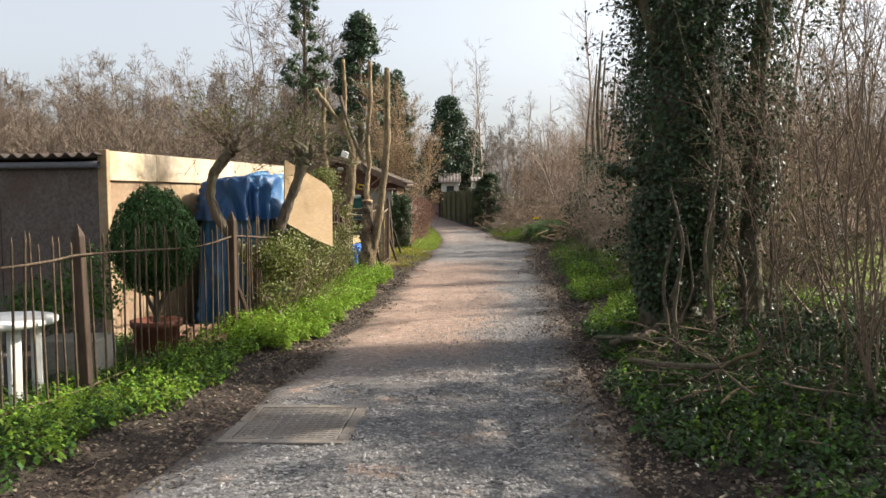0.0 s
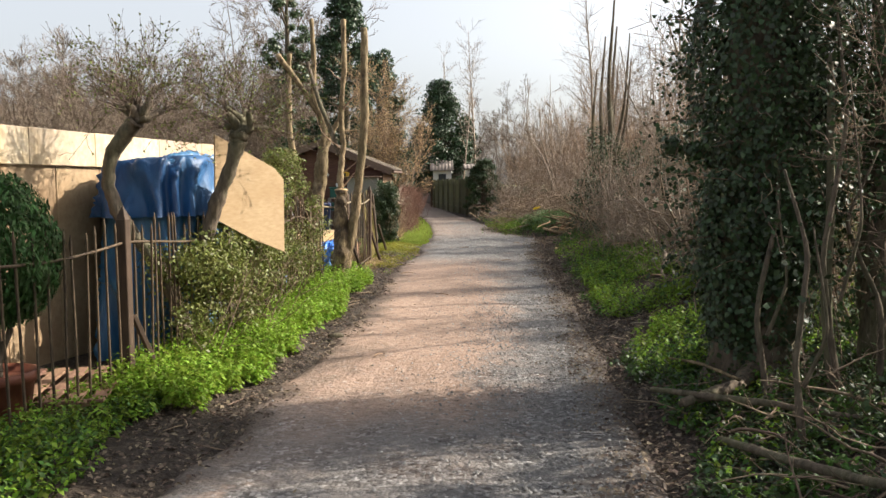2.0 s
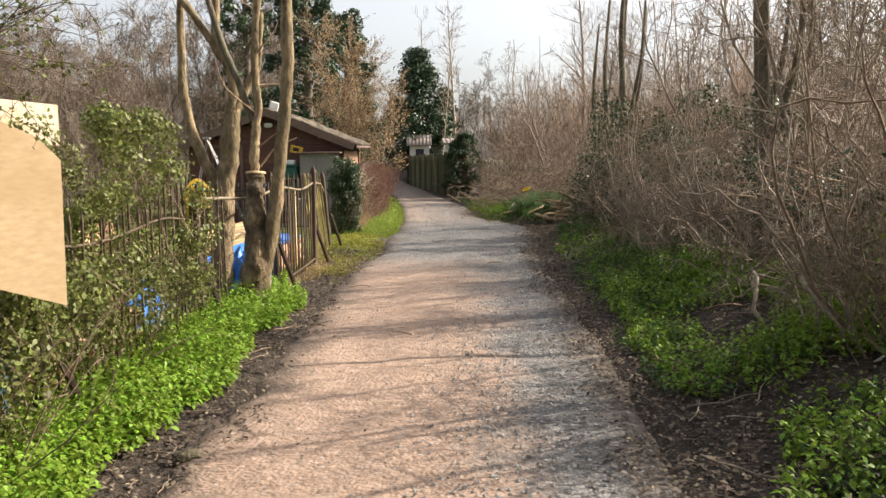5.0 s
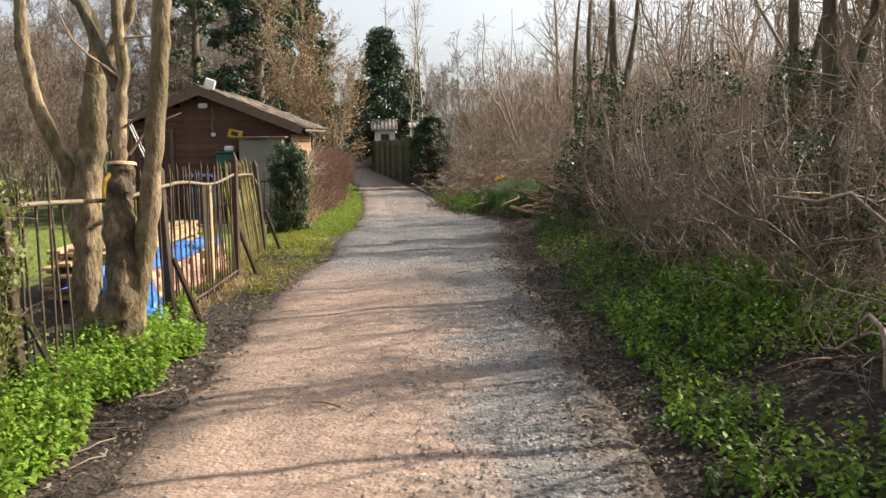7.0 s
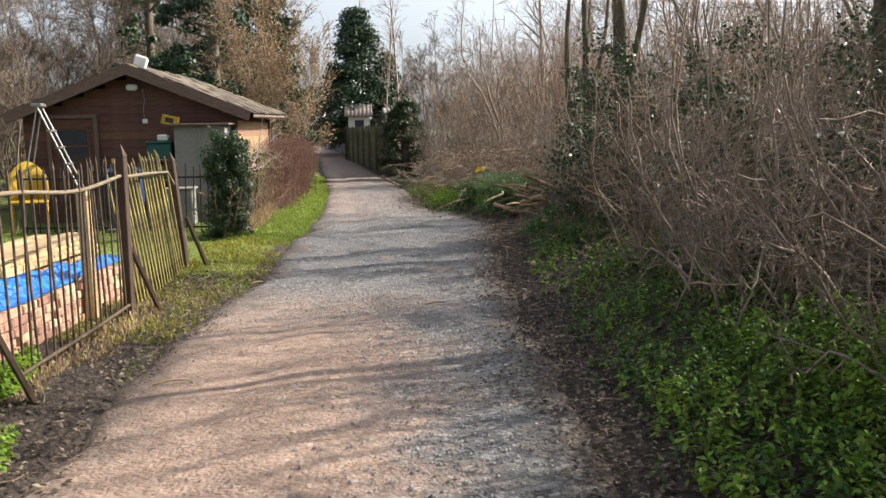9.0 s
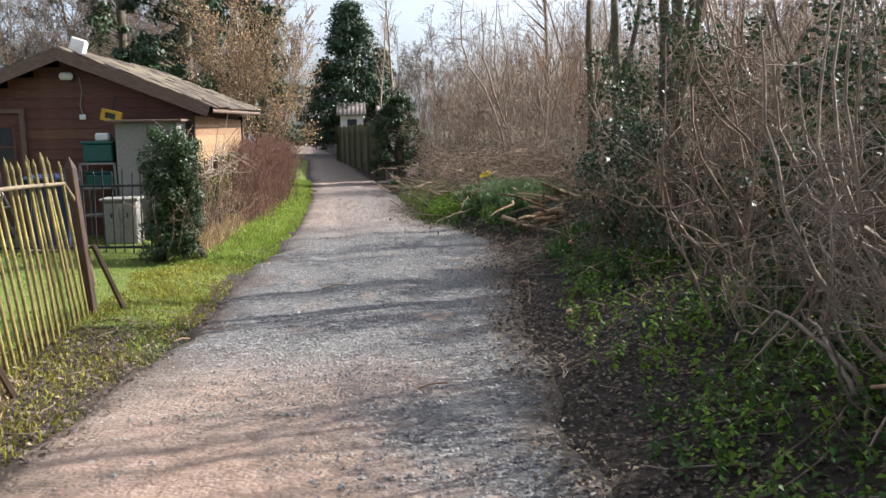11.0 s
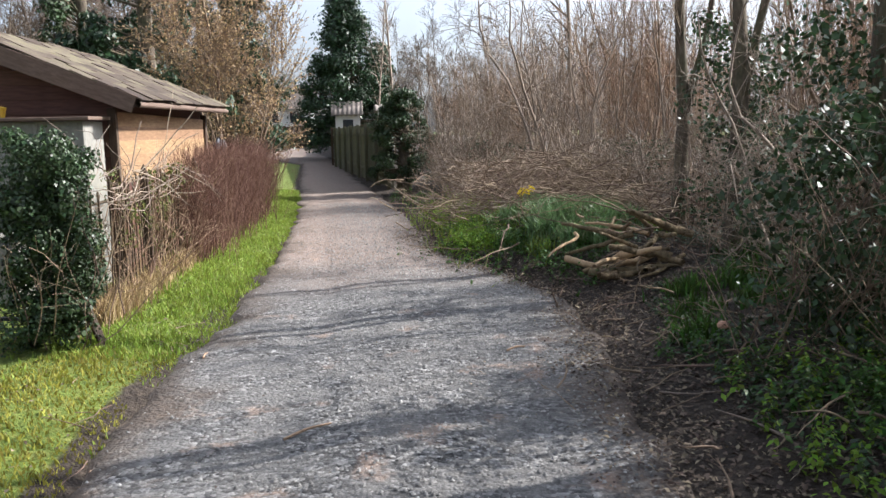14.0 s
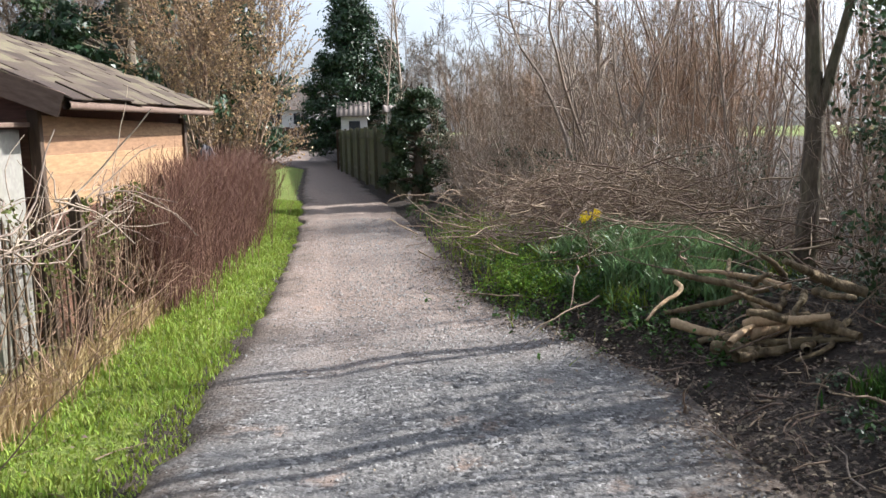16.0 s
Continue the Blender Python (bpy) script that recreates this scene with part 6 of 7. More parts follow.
# ---- leafy hedge over the railing ----
def leafy_mass(name, centres, radii, per, leaf, mat, label, category, seed, twigs=160, twig_mat=M_TWIG):
    rng = np.random.default_rng(seed)
    t = empty(name, pose(*[float(v) for v in centres[0][:2]], 0), label, category)
    o = np.array([centres[0][0], centres[0][1], 0.0])
    c = np.array(centres, float) - o
    p, d = clumps(rng, c, radii, per, 0.9)
    put("foliage", mesh_from("foliage", *leaves(rng, p, leaf, d + rng.normal(0, 0.5, d.shape), 0.65, 0.2), mat), t)
    start = c[rng.integers(0, len(c), twigs)] * np.array([[1, 1, 0.6]]) + rng.normal(0, 0.12, (twigs, 3))
    start[:, 2] = np.maximum(start[:, 2] * rng.uniform(0, 1, twigs), 0.0)
    P = grow(rng, start, np.stack([rng.normal(0.15, 0.5, twigs), rng.normal(0, 0.5, twigs), np.ones(twigs)], -1), rng.uniform(0.5, 1.1, twigs), 6, 0.18, 0.03)
    R = 0.006 * np.linspace(1, 0.3, 6)[None] * np.ones((twigs, 1))
    Q, S = shoots(rng, P, R, 4, 0.3, 0.98, 0.7, 0.3, 3, 0.2, 0.0)
    put("stem_tangle", mesh_from("stem_tangle", *joined(tubes(P, R, 3), tubes(Q, S, 3)), twig_mat), t, None, "tangled woody stems")
    return t


rng = random.Random(240)
cs, rs = [], []
for i in range(78):
    y = rng.uniform(8.7, 12.9)
    cs.append((float(fence_x(y)) + rng.uniform(-0.2, 0.22), y, rng.uniform(0.35, 1.0)))
    rs.append(rng.uniform(0.14, 0.26))
for i in range(40):
    y = rng.uniform(8.6, 10.6)
    cs.append((float(fence_x(y)) + rng.uniform(-0.1, 0.30), y, rng.uniform(0.25, 0.95)))
    rs.append(rng.uniform(0.13, 0.22))
for i in range(14):
    y = rng.uniform(9.1, 10.1)
    cs.append((float(fence_x(y)) + rng.uniform(0.0, 0.3), y, rng.uniform(0.85, 1.25)))
    rs.append(rng.uniform(0.1, 0.18))
leafy_mass("leafy_hedge", cs, rs, 190, 0.036, M_HEDGE, "ragged half-green hedge growing through the railing", "hedge", 241, 60)
cs, rs = [], []
for i in range(30):
    y = rng.uniform(11.0, 13.0)
    cs.append((float(fence_x(y)) - rng.uniform(-0.12, 0.4), y, rng.uniform(0.9, 1.85)))
    rs.append(rng.uniform(0.13, 0.25))
leafy_mass("leafy_shrub", cs, rs, 260, 0.036, M_HEDGE, "tall shrub overgrown with small green leaves", "shrub", 242, 60)
cs = [(-1.25 + rng.uniform(-0.27, 0.25), 23.3 + rng.uniform(-0.28, 0.3), 0.05 + 1.5 * i / 60) for i in range(61)]
cs += [(-1.08 + rng.uniform(-0.08, 0.1), 23.2 + rng.uniform(-0.1, 0.15), 0.25 + 1.15 * i / 24) for i in range(25)]
leafy_mass("ivy_column", cs, [rng.uniform(0.1, 0.17) for _ in cs], 300, 0.034, M_IVY, "dense ivy smothering the gate post", "ivy", 243, 40)
for py in (25.6, 26.3, 27.1):
    cs = [(-1.12 + rng.uniform(-0.05, 0.07), py + rng.uniform(-0.1, 0.1), 0.15 + 1.05 * i / 12) for i in range(13)]
    leafy_mass("ivy_strand", cs, [rng.uniform(0.05, 0.09) for _ in cs], 45, 0.035, M_HEDGE, "pale ivy strand climbing the old railing", "ivy", int(py * 10), 14, M_TWIG_TAN)
rng_np = np.random.default_rng(248)
n = 65
start = np.stack([-1.12 + rng_np.normal(0, 0.06, n), rng_np.uniform(23.6, 26.6, n), rng_np.uniform(0.95, 1.25, n)], -1)
P = grow(rng_np, start, np.stack([rng_np.normal(0.0, 0.22, n), np.ones(n), rng_np.normal(0, 0.2, n)], -1), rng_np.uniform(0.4, 1.3, n), 7, 0.22, -0.01)
vines = put("dead_vines", mesh_from("dead_vines", *tubes(P, 0.006 * rng_np.uniform(0.5, 1.5, (n, 1)) * np.linspace(1, 0.5, 7)[None], 4), M_TWIG_GREY))
tagged(vines, "dead pale vines matted along the railing's top", "vines", kind="stuff")
cs = [(-1.14 + rng.uniform(-0.12, 0.14), rng.uniform(24.1, 27.6), rng.uniform(0.5, 1.25)) for i in range(16)]
leafy_mass("bramble_tangle", cs, [rng.uniform(0.08, 0.16) for _ in cs], 40, 0.035, M_HEDGE, "pale dry tangle of stems on the old railing", "shrub", 244, 55, M_TWIG_TAN)
for k in range(9):
    y0 = 10.8 + k * 1.15
    x0 = float(right_edge(y0)) + 3.1 + rng.uniform(-0.3, 0.5)
    cs = [(x0 + rng.uniform(-0.5, 0.5), y0 + rng.uniform(-0.6, 0.6), rng.uniform(0.35, 1.25)) for _ in range(12)]
    leafy_mass("ivy_undergrowth", cs, [rng.uniform(0.14, 0.26) for _ in cs], 80, 0.055, M_IVY, "dark ivy and bramble deep in the thicket", "ivy", 400 + k, 40, M_TWIG_DARK)
# bramble and ivy; their dark leaves also fill in for the thicket's shaded depth
for k in range(11):
    y0 = 11.4 + k * 1.2
    x0 = float(right_edge(y0)) + (2.15 if y0 < 18 else 2.4)
    cs = [(x0 + rng.uniform(-0.45, 0.6), y0 + rng.uniform(-0.65, 0.65), 0.3 + rng.uniform(0.1, 1.15)) for _ in range(16)]
    leafy_mass("bramble_undergrowth", cs, [rng.uniform(0.13, 0.27) for _ in cs], 120, 0.042, M_IVY, "dark bramble and ivy filling the thorn thicket", "shrub", 420 + k, 70, M_TWIG_DARK)
# bramble added low down to block the light behind the brushwood
for k in range(7):
    y0 = 28.6 + k * 1.4
    x0 = float(right_edge(y0)) + (3.6 if y0 < 34 else 2.2)
    cs = [(x0 + rng.uniform(-0.5, 0.6), y0 + rng.uniform(-0.7, 0.7), 0.3 + rng.uniform(0.1, 1.0)) for _ in range(14)]
    leafy_mass("bramble_undergrowth", cs, [rng.uniform(0.15, 0.3) for _ in cs], 50, 0.05, M_IVY, "dark bramble added to block light behind the brushwood heap", "shrub", 440 + k, 90, M_TWIG_GREY)
cs = [(2.75 + rng.uniform(0, 0.95), 26.1 + rng.uniform(0, 1.5), 0.25 + rng.uniform(0.0, 0.16)) for _ in range(22)]
leafy_mass("mound_herbs", [(x, y, float(land(x, y)) + 0.1) for x, y, z in cs], [rng.uniform(0.1, 0.2) for _ in cs], 120, 0.04, M_DARKGREEN, "rounded tufts of green herbs on the mound", "plants", 247, 10)
ivy_spots = [(5.2, 20.0, 2.4), (5.4, 22.6, 2.4), (5.1, 25.4, 2.2), (5.7, 18.6, 2.4), (3.9, 20.6, 2.3), (4.3, 22.0, 1.9), (4.0, 18.2, 1.7), (4.6, 24.6, 2.2), (3.75, 21.6, 1.3), (4.9, 17.0, 2.0)]
for k, (x, y, h) in enumerate(ivy_spots):
    cs = [(x + rng.uniform(-0.35, 0.35), y + rng.uniform(-0.3, 0.3), 0.3 + h * i / 16) for i in range(17)]
    leafy_mass("ivy_column", cs, [rng.uniform(0.16, 0.34) for _ in cs], 140, 0.055, M_IVY, "dark ivy climbing a stem in the thicket", "ivy", 250 + k, 60)
trunk_spots = [(4.05, 21.0, 5.5), (4.35, 22.1, 5.0), (4.9, 17.1, 5.0), (4.7, 26.2, 4.5), (4.6, 24.6, 5.2), (3.9, 14.6, 4.2)]
for k, (x, y, h) in enumerate(trunk_spots):
    t = empty("thicket_tree", pose(x, y, float(land(x, y)) - 0.02), "slim dark tree standing in the thicket", "tree", "thicket trees")
    put("trunk", limb_mesh("trunk", [[(0, 0, -0.05, 0.10), (0.06, 0.03, h * 0.3, 0.075), (-0.04, 0.05, h * 0.65, 0.05), (0.08, 0, h, 0.02)], [(0.04, 0.02, h * 0.28, 0.05), (0.3, -0.1, h * 0.55, 0.035), (0.45, 0.1, h * 0.85, 0.015)]], M_BARK, 8, 0.04, 260 + k), t)
    put("crown", thicket(270 + k, 5, h * 0.5, 0.25, 0.5, (9, 6), 0.012, M_TWIG)[1], t, pose(0.02, 0.03, h * 0.4))


cs = [(rng.uniform(3.0, 4.3), rng.uniform(8.9, 11.0), rng.uniform(0.35, 1.5)) for _ in range(40)]
leafy_mass("leafy_shrub", cs, [rng.uniform(0.12, 0.26) for _ in cs], 55, 0.04, M_HEDGE, "thin shrub with scattered yellow-green young leaves", "shrub", 251, 90)
cs = [(rng.uniform(2.3, 3.4), rng.uniform(4.6, 6.6), rng.uniform(0.15, 0.6)) for _ in range(16)]
leafy_mass("ivy_undergrowth", cs, [rng.uniform(0.1, 0.22) for _ in cs], 70, 0.045, M_IVY, "dark ivy and bramble under the twiggy shrubs", "ivy", 252, 40, M_TWIG_DARK)
cs = [(rng.uniform(2.3, 3.6), rng.uniform(6.9, 8.9), rng.uniform(0.15, 0.6)) for _ in range(26)]
leafy_mass("ivy_undergrowth", cs, [rng.uniform(0.1, 0.22) for _ in cs], 110, 0.05, M_IVY, "dark ivy undergrowth round the old tree's foot", "ivy", 249, 60, M_TWIG_DARK)


# brushwood heaped behind the mound, and arching pale brambles
def brush(name, n, cx, cy, sx, sy, length, lift, mat, label, seed):
    rng = np.random.default_rng(seed)
    x, y = cx + rng.normal(0, sx, n), cy + rng.normal(0, sy, n)
    start = np.stack([x, y, land(x, y) + rng.uniform(0, lift, n)], -1)
    P = grow(rng, start, np.stack([rng.normal(-0.2, 1, n), rng.normal(0, 1, n), rng.normal(0.18, 0.25, n)], -1), length * rng.uniform(0.4, 1.2, n), 7, 0.14, -0.03)
    P[..., 2] = np.maximum(P[..., 2], land(P[..., 0], P[..., 1]) + 0.01)
    R = 0.007 * rng.uniform(0.5, 1.6, (n, 1)) * np.linspace(1, 0.35, 7)[None]
    Q, S = shoots(rng, P, R, 3, 0.3, 0.98, 0.7, length * 0.35, 3, 0.2, 0.0)
    return tagged(put(name, mesh_from(name, *joined(tubes(P, R, 4), tubes(Q, S, 3)), mat)), label, "brushwood", kind="stuff")


brush("brushwood", 800, 3.7, 30.0, 0.75, 1.6, 0.8, 0.8, M_TWIG, "heap of cut grey brushwood behind the mound", 281)
brush("brushwood", 150, 2.95, 30.4, 0.35, 1.2, 0.7, 0.35, M_TWIG_GREY, "cut grey twigs spilling towards the lane", 283)
brush("brushwood", 380, 4.4, 27.6, 0.6, 1.2, 0.9, 0.5, M_TWIG, "cut twigs strewn behind the mound", 282)
brush("brambles", 160, 4.3, 13.8, 0.5, 2.0, 0.6, 1.2, M_TWIG_TAN, "pale arching brambles in the thicket", 284)
brush("fallen_twigs", 240, 3.6, 21.2, 0.55, 2.4, 0.35, 0.18, M_TWIG, "small dead twigs on the dark bank", 286)
brush("fallen_twigs", 110, 2.25, 6.2, 0.5, 1.0, 0.5, 0.15, M_TWIG, "fallen sticks at the ivy tree's foot", 285)


# ---- cut branches, stones and sticks ----
def stick(name, joints, mat, label, category, group="", seed=1, sides=8):
    o = Vector(joints[0][:3])
    local = [(x - o.x, y - o.y, z - o.z, r) for x, y, z, r in joints]
    return tagged(put(name, limb_mesh(name, [local], mat, sides, 0.05, seed), None, Matrix.Translation(o)), label, category, group)


rng = random.Random(300)
for i in range(28):
    x, y = 3.65 + rng.uniform(-0.35, 0.4), 24.8 + rng.uniform(-0.45, 0.5)
    a, L, r = rng.uniform(0, 2 * math.pi), rng.uniform(0.45, 0.85), rng.uniform(0.02, 0.045)
    x, y = x - L / 2 * math.cos(a), y - L / 2 * math.sin(a)
    z, tilt, j = float(land(x, y)) + rng.uniform(0.03, 0.3), rng.uniform(-0.4, 0.4), []
    for t in range(6):
        z = max(z, float(land(x, y)) + r)
        j.append((x, y, z, r * (1 - 0.10 * t)))
        a += rng.gauss(0, 0.32)
        x, y, z = x + L / 5 * math.cos(a), y + L / 5 * math.sin(a), z + L / 5 * tilt + rng.uniform(-0.02, 0.02)
    stick("cut_branch", j, M_BARK_PALE if i % 4 else M_CUT, "crooked pale cut branch in the log heap", "branch", "log heap", 301 + i)
stick("fallen_branch", [(1.55, 6.7, 0.12, 0.022), (1.72, 5.9, 0.24, 0.024), (1.80, 5.3, 0.36, 0.02), (1.86, 5.0, 0.46, 0.012)], M_BARK, "mossy fallen branch by the ivy tree", "branch", "", 330)
stick("fallen_branch", [(1.74, 5.0, 0.42, 0.009), (1.80, 4.88, 0.50, 0.014), (1.90, 4.82, 0.55, 0.012), (1.92, 4.8, 0.66, 0.007)], M_BARK_PALE, "pale peeled broken branch by the ivy tree", "branch", "", 331)
stick("fallen_branch", [(1.72, 4.95, 0.20, 0.008), (1.86, 5.05, 0.27, 0.010), (1.98, 5.0, 0.30, 0.006)], M_BARK_PALE, "pale peeled broken branch by the ivy tree", "branch", "", 332)
stick("fallen_branch", [(1.82, 8.55, 0.16, 0.008), (1.88, 8.0, 0.24, 0.012), (1.92, 7.4, 0.27, 0.011)], M_BARK_PALE, "pale stick beside the ivy tree", "branch", "", 333)
stick("fallen_branch", [(1.45, 7.7, 0.14, 0.016), (1.65, 7.3, 0.2, 0.022), (1.95, 6.9, 0.25, 0.02), (2.3, 6.6, 0.25, 0.014)], M_BARK, "dark crooked branch on the leafy bank", "branch", "", 334)
for k, (x, y, L, a) in enumerate(((2.0, 22.55, 0.16, 0.5), (-0.1, 22.75, 0.12, 1.5), (0.6, 21.1, 0.3, 0.7), (-0.4, 19.3, 0.12, 0.6), (1.0, 5.3, 0.12, 0.1), (-0.55, 15.9, 0.22, 0.3), (0.2, 13.1, 0.2, 2.6), (-0.5, 9.3, 0.12, 1.0), (1.3, 17.9, 0.2, 0.4))):
    z = lane_z(x, y) + 0.012
    stick("twig", [(x, y, z, 0.008), (x + L * 0.5 * math.cos(a), y + L * 0.5 * math.sin(a), z + 0.012, 0.007), (x + L * math.cos(a), y + L * math.sin(a), z, 0.005)], M_TWIG_TAN, "small pale twig lying on the gravel", "twig", "twigs on the lane", 340 + k, 6)


def rock(name, at, size, mat, label, seed):
    bm = bmesh.new()
    bmesh.ops.create_icosphere(bm, subdivisions=2, radius=1)
    for v in bm.verts:
        v.co *= 1 + 0.35 * noise.noise(v.co * 1.4 + Vector((seed, 0, 0)))
        v.co = Vector((v.co.x * size[0], v.co.y * size[1], max(v.co.z, -0.45) * size[2]))
    return tagged(put(name, bm_mesh(name, bm, mat), None, at), label, "stone")


rock("stone", pose(-0.95, 10.3, 0.03, 0, 0, 20), (0.09, 0.045, 0.035), M_BARK, "broken brick lying on the lane's edge", 3)
rock("stone", pose(-1.2, 9.6, 0.05, 0, 0, 50), (0.07, 0.05, 0.035), M_BARK, "dark stone on the lane's edge", 4)
rock("stone", pose(-1.28, 9.1, 0.05, 0, 0, 10), (0.06, 0.05, 0.03), M_BARK, "dark stone on the lane's edge", 5)
rock("stone", pose(3.3, 22.0, 0.29, 0, 0, 30), (0.045, 0.035, 0.03), M_BRICK, "reddish brick fragment on the dark bank", 6)
rock("stone", pose(2.55, 19.2, 0.16, 0, 0, 60), (0.04, 0.03, 0.025), M_CUT, "pale chunk of wood on the bank", 7)


def daffodil(x, y):
    z = float(land(x, y))
    d = empty("daffodil", pose(x, y, z), "yellow daffodil in bloom on the mound", "flower", "daffodils")
    put("stalk", mesh_from("stalk", *tubes(np.array([[[0, 0, 0], [0.01, 0, 0.2], [0.0, -0.02, 0.36]]]), np.full((1, 3), 0.004), 5), M_GRASS), d)
    rng = np.random.default_rng(int(x * 1000))
    a = np.arange(6) * np.pi / 3
    at = np.stack([0.03 * np.cos(a), np.full(6, -0.03), 0.37 + 0.03 * np.sin(a)], -1)
    put("corolla", mesh_from("corolla", *leaves(rng, at, 0.055, np.tile([[0, -1.0, 0.1]], (6, 1)), 0.7, 0.1, np.stack([np.cos(a), np.zeros(6), np.sin(a)], -1) * 8), M_DAFF), d)
    put("trumpet", mesh_from("trumpet", *tubes(np.array([[[0, -0.02, 0.37], [0, -0.05, 0.37], [0, -0.065, 0.37]]]), np.array([[0.010, 0.014, 0.02]]), 9), M_DAFF), d)


for x, y in ((3.12, 27.6), (3.2, 27.55), (3.17, 27.75), (3.27, 27.65)):
    daffodil(x, y)


# ---- firewood, bricks and clutter behind the railing ----
def log_stack():
    rng = random.Random(400)
    base = pose(-2.35, 10.9, 0.03, 0, 0, -4)
    s = empty("firewood_stack", base, "rough stack of split pinkish firewood behind the railing", "firewood")
    kinds = []
    for k in range(5):
        bm = bmesh.new()
        n = 5 + k % 3
        r = [rng.uniform(0.05, 0.085) for _ in range(n)]
        ring = [[bm.verts.new((x, r[i] * math.cos(2 * math.pi * i / n), r[i] * math.sin(2 * math.pi * i / n))) for i in range(n)] for x in (-0.19, 0.19)]
        bm.faces.new(ring[0][::-1])
        bm.faces.new(ring[1])
        for i in range(n):
            bm.faces.new((ring[0][i], ring[0][(i + 1) % n], ring[1][(i + 1) % n], ring[1][i]))
        kinds.append(bm_mesh("log", bm, M_LOG))
    for row in range(9):
        y = rng.uniform(0, 0.1)
        while y < 2.0 - row * 0.05:
            put("log", rng.choice(kinds), s, pose(rng.uniform(-0.07, 0.1), y, 0.06 + row * 0.118, rng.uniform(0, 360), rng.uniform(-10, 10), rng.uniform(-16, 16)))
            y += rng.uniform(0.12, 0.16)


log_stack()


def brick_stack():
    rng = random.Random(410)
    s = empty("brick_stack", pose(-1.95, 15.7, 0.05, 0, 0, -6), "low stack of old pinkish bricks behind the railing", "bricks")
    b = bm_mesh("brick", boxed(-0.05, 0, 0, 0.052, 0.205, 0.062, 0.006), M_BRICK)
    for row in range(5):
        for col in range(2):
            y = (row % 2) * 0.09 + rng.uniform(0, 0.04)
            while y < 2.75:
                put("brick", b, s, pose(0.14 - col * 0.13 + rng.uniform(-0.012, 0.012), y, row * 0.066, 0, 0, rng.uniform(-4, 4)))
                y += 0.222


brick_stack()
sheet = draped("plastic_sheet", pose(-1.92, 17.2, 0.375, 0, 0, -6), 0.42, 3.0, 0.10, "", M_BLUESHEET, 7, 0.75)
tagged(sheet, "crumpled bright blue plastic sheet over the bricks", "sheet")
sheet = draped("plastic_sheet", pose(-1.62, 15.15, 0.04, 0, 0, 0), 0.4, 0.6, 0.55, "", M_BLUESHEET, 9, 0.4)
tagged(sheet, "bright blue plastic sheet bundled behind the pollard", "sheet")
sheet = draped("plastic_sheet", pose(-2.35, 13.3, 0.04, 0, 0, -10), 0.5, 0.9, 0.5, "", M_BLUESHEET, 11, 0.4)
tagged(sheet, "bright blue plastic sheet over garden clutter", "sheet")
rng = random.Random(420)
plank = bm_mesh("plank", boxed(-0.07, 0, 0, 0.07, 3.0, 0.035, 0.004), M_PLANK)
pile = empty("plank_pile", pose(-2.75, 16.6, 0.05, 0, 0, -5), "pile of pale sawn planks on the lawn", "planks")
for row in range(14):
    for col in range(4):
        put("plank", plank, pile, pose(col * 0.15 + rng.uniform(-0.02, 0.02), rng.uniform(-0.2, 0.2), row * 0.037, 0, 0, rng.uniform(-2.5, 2.5)))
upright = empty("timber_post", pose(-1.5, 17.75, 0.03), "yellowish lichen-covered timber post by the railing", "post")
part("shaft", boxed(-0.045, -0.045, 0, 0.045, 0.045, 1.12, 0.008), M_PLANK, upright)
bench = empty("garden_bench", pose(-3.1, 15.6, 0.03, 0, 0, 5), "yellow-painted plank bench on the lawn", "bench")
part("seat", boxed(-0.2, -0.7, 0.38, 0.2, 0.7, 0.42, 0.006), M_PLANK, bench)
for x in (-0.16, 0.12):
    for y in (-0.6, 0.56):
        part("leg", boxed(x, y, 0, x + 0.04, y + 0.04, 0.38, 0.004), M_PLANK, bench)


def stepladder():
    s = empty("stepladder", pose(-4.2, 24.9, 0.03, 0, 0, 8), "aluminium stepladder standing open before the chalet", "ladder")

    def rod(name, a, b, r=0.018):
        put(name, rail_mesh(name, [a, tuple((p + q) / 2 for p, q in zip(a, b)), b], r, M_ALU), s)
    for y in (-0.16, 0.16):
        rod("stile", (0.55, y * 1.4, 0), (-0.28, y, 2.05))
        rod("back_leg", (-0.72, y * 1.4, 0), (-0.28, y, 1.98), 0.014)
    for i in range(6):
        t = (i + 1) / 7.5
        x = 0.55 - 0.83 * t
        part("tread", boxed(x - 0.04, -0.2, 2.05 * t - 0.012, x + 0.04, 0.2, 2.05 * t + 0.012, 0.003), M_ALU, s)
    part("top_cap", boxed(-0.36, -0.18, 2.03, -0.2, 0.18, 2.08, 0.006), M_ALU, s)


stepladder()
chair = empty("garden_chair", pose(-4.65, 24.6, 0.03, 0, 0, 20) @ Matrix.Scale(1.25, 4), "yellow plastic garden chair with a rounded back", "chair")
bm = bmesh.new()
rows = []
for k, t in enumerate(np.linspace(-1, 1, 11)):
    hgt = 0.92 - 0.22 * t * t
    rows.append([bm.verts.new((0.24 * t, 0.10 - 0.10 * t * t + 0.05 * s, 0.42 + (hgt - 0.42) * s)) for s in (0, 0.5, 1)])
for a, b in zip(rows, rows[1:]):
    for i in range(2):
        bm.faces.new((a[i], b[i], b[i + 1], a[i + 1]))
back = part("backrest", bm, M_YELLOW, chair, smooth=True)
back.modifiers.new("thickness", "SOLIDIFY").thickness = 0.015
part("seat", boxed(-0.23, -0.32, 0.39, 0.23, 0.1, 0.42, 0.012), M_YELLOW, chair)
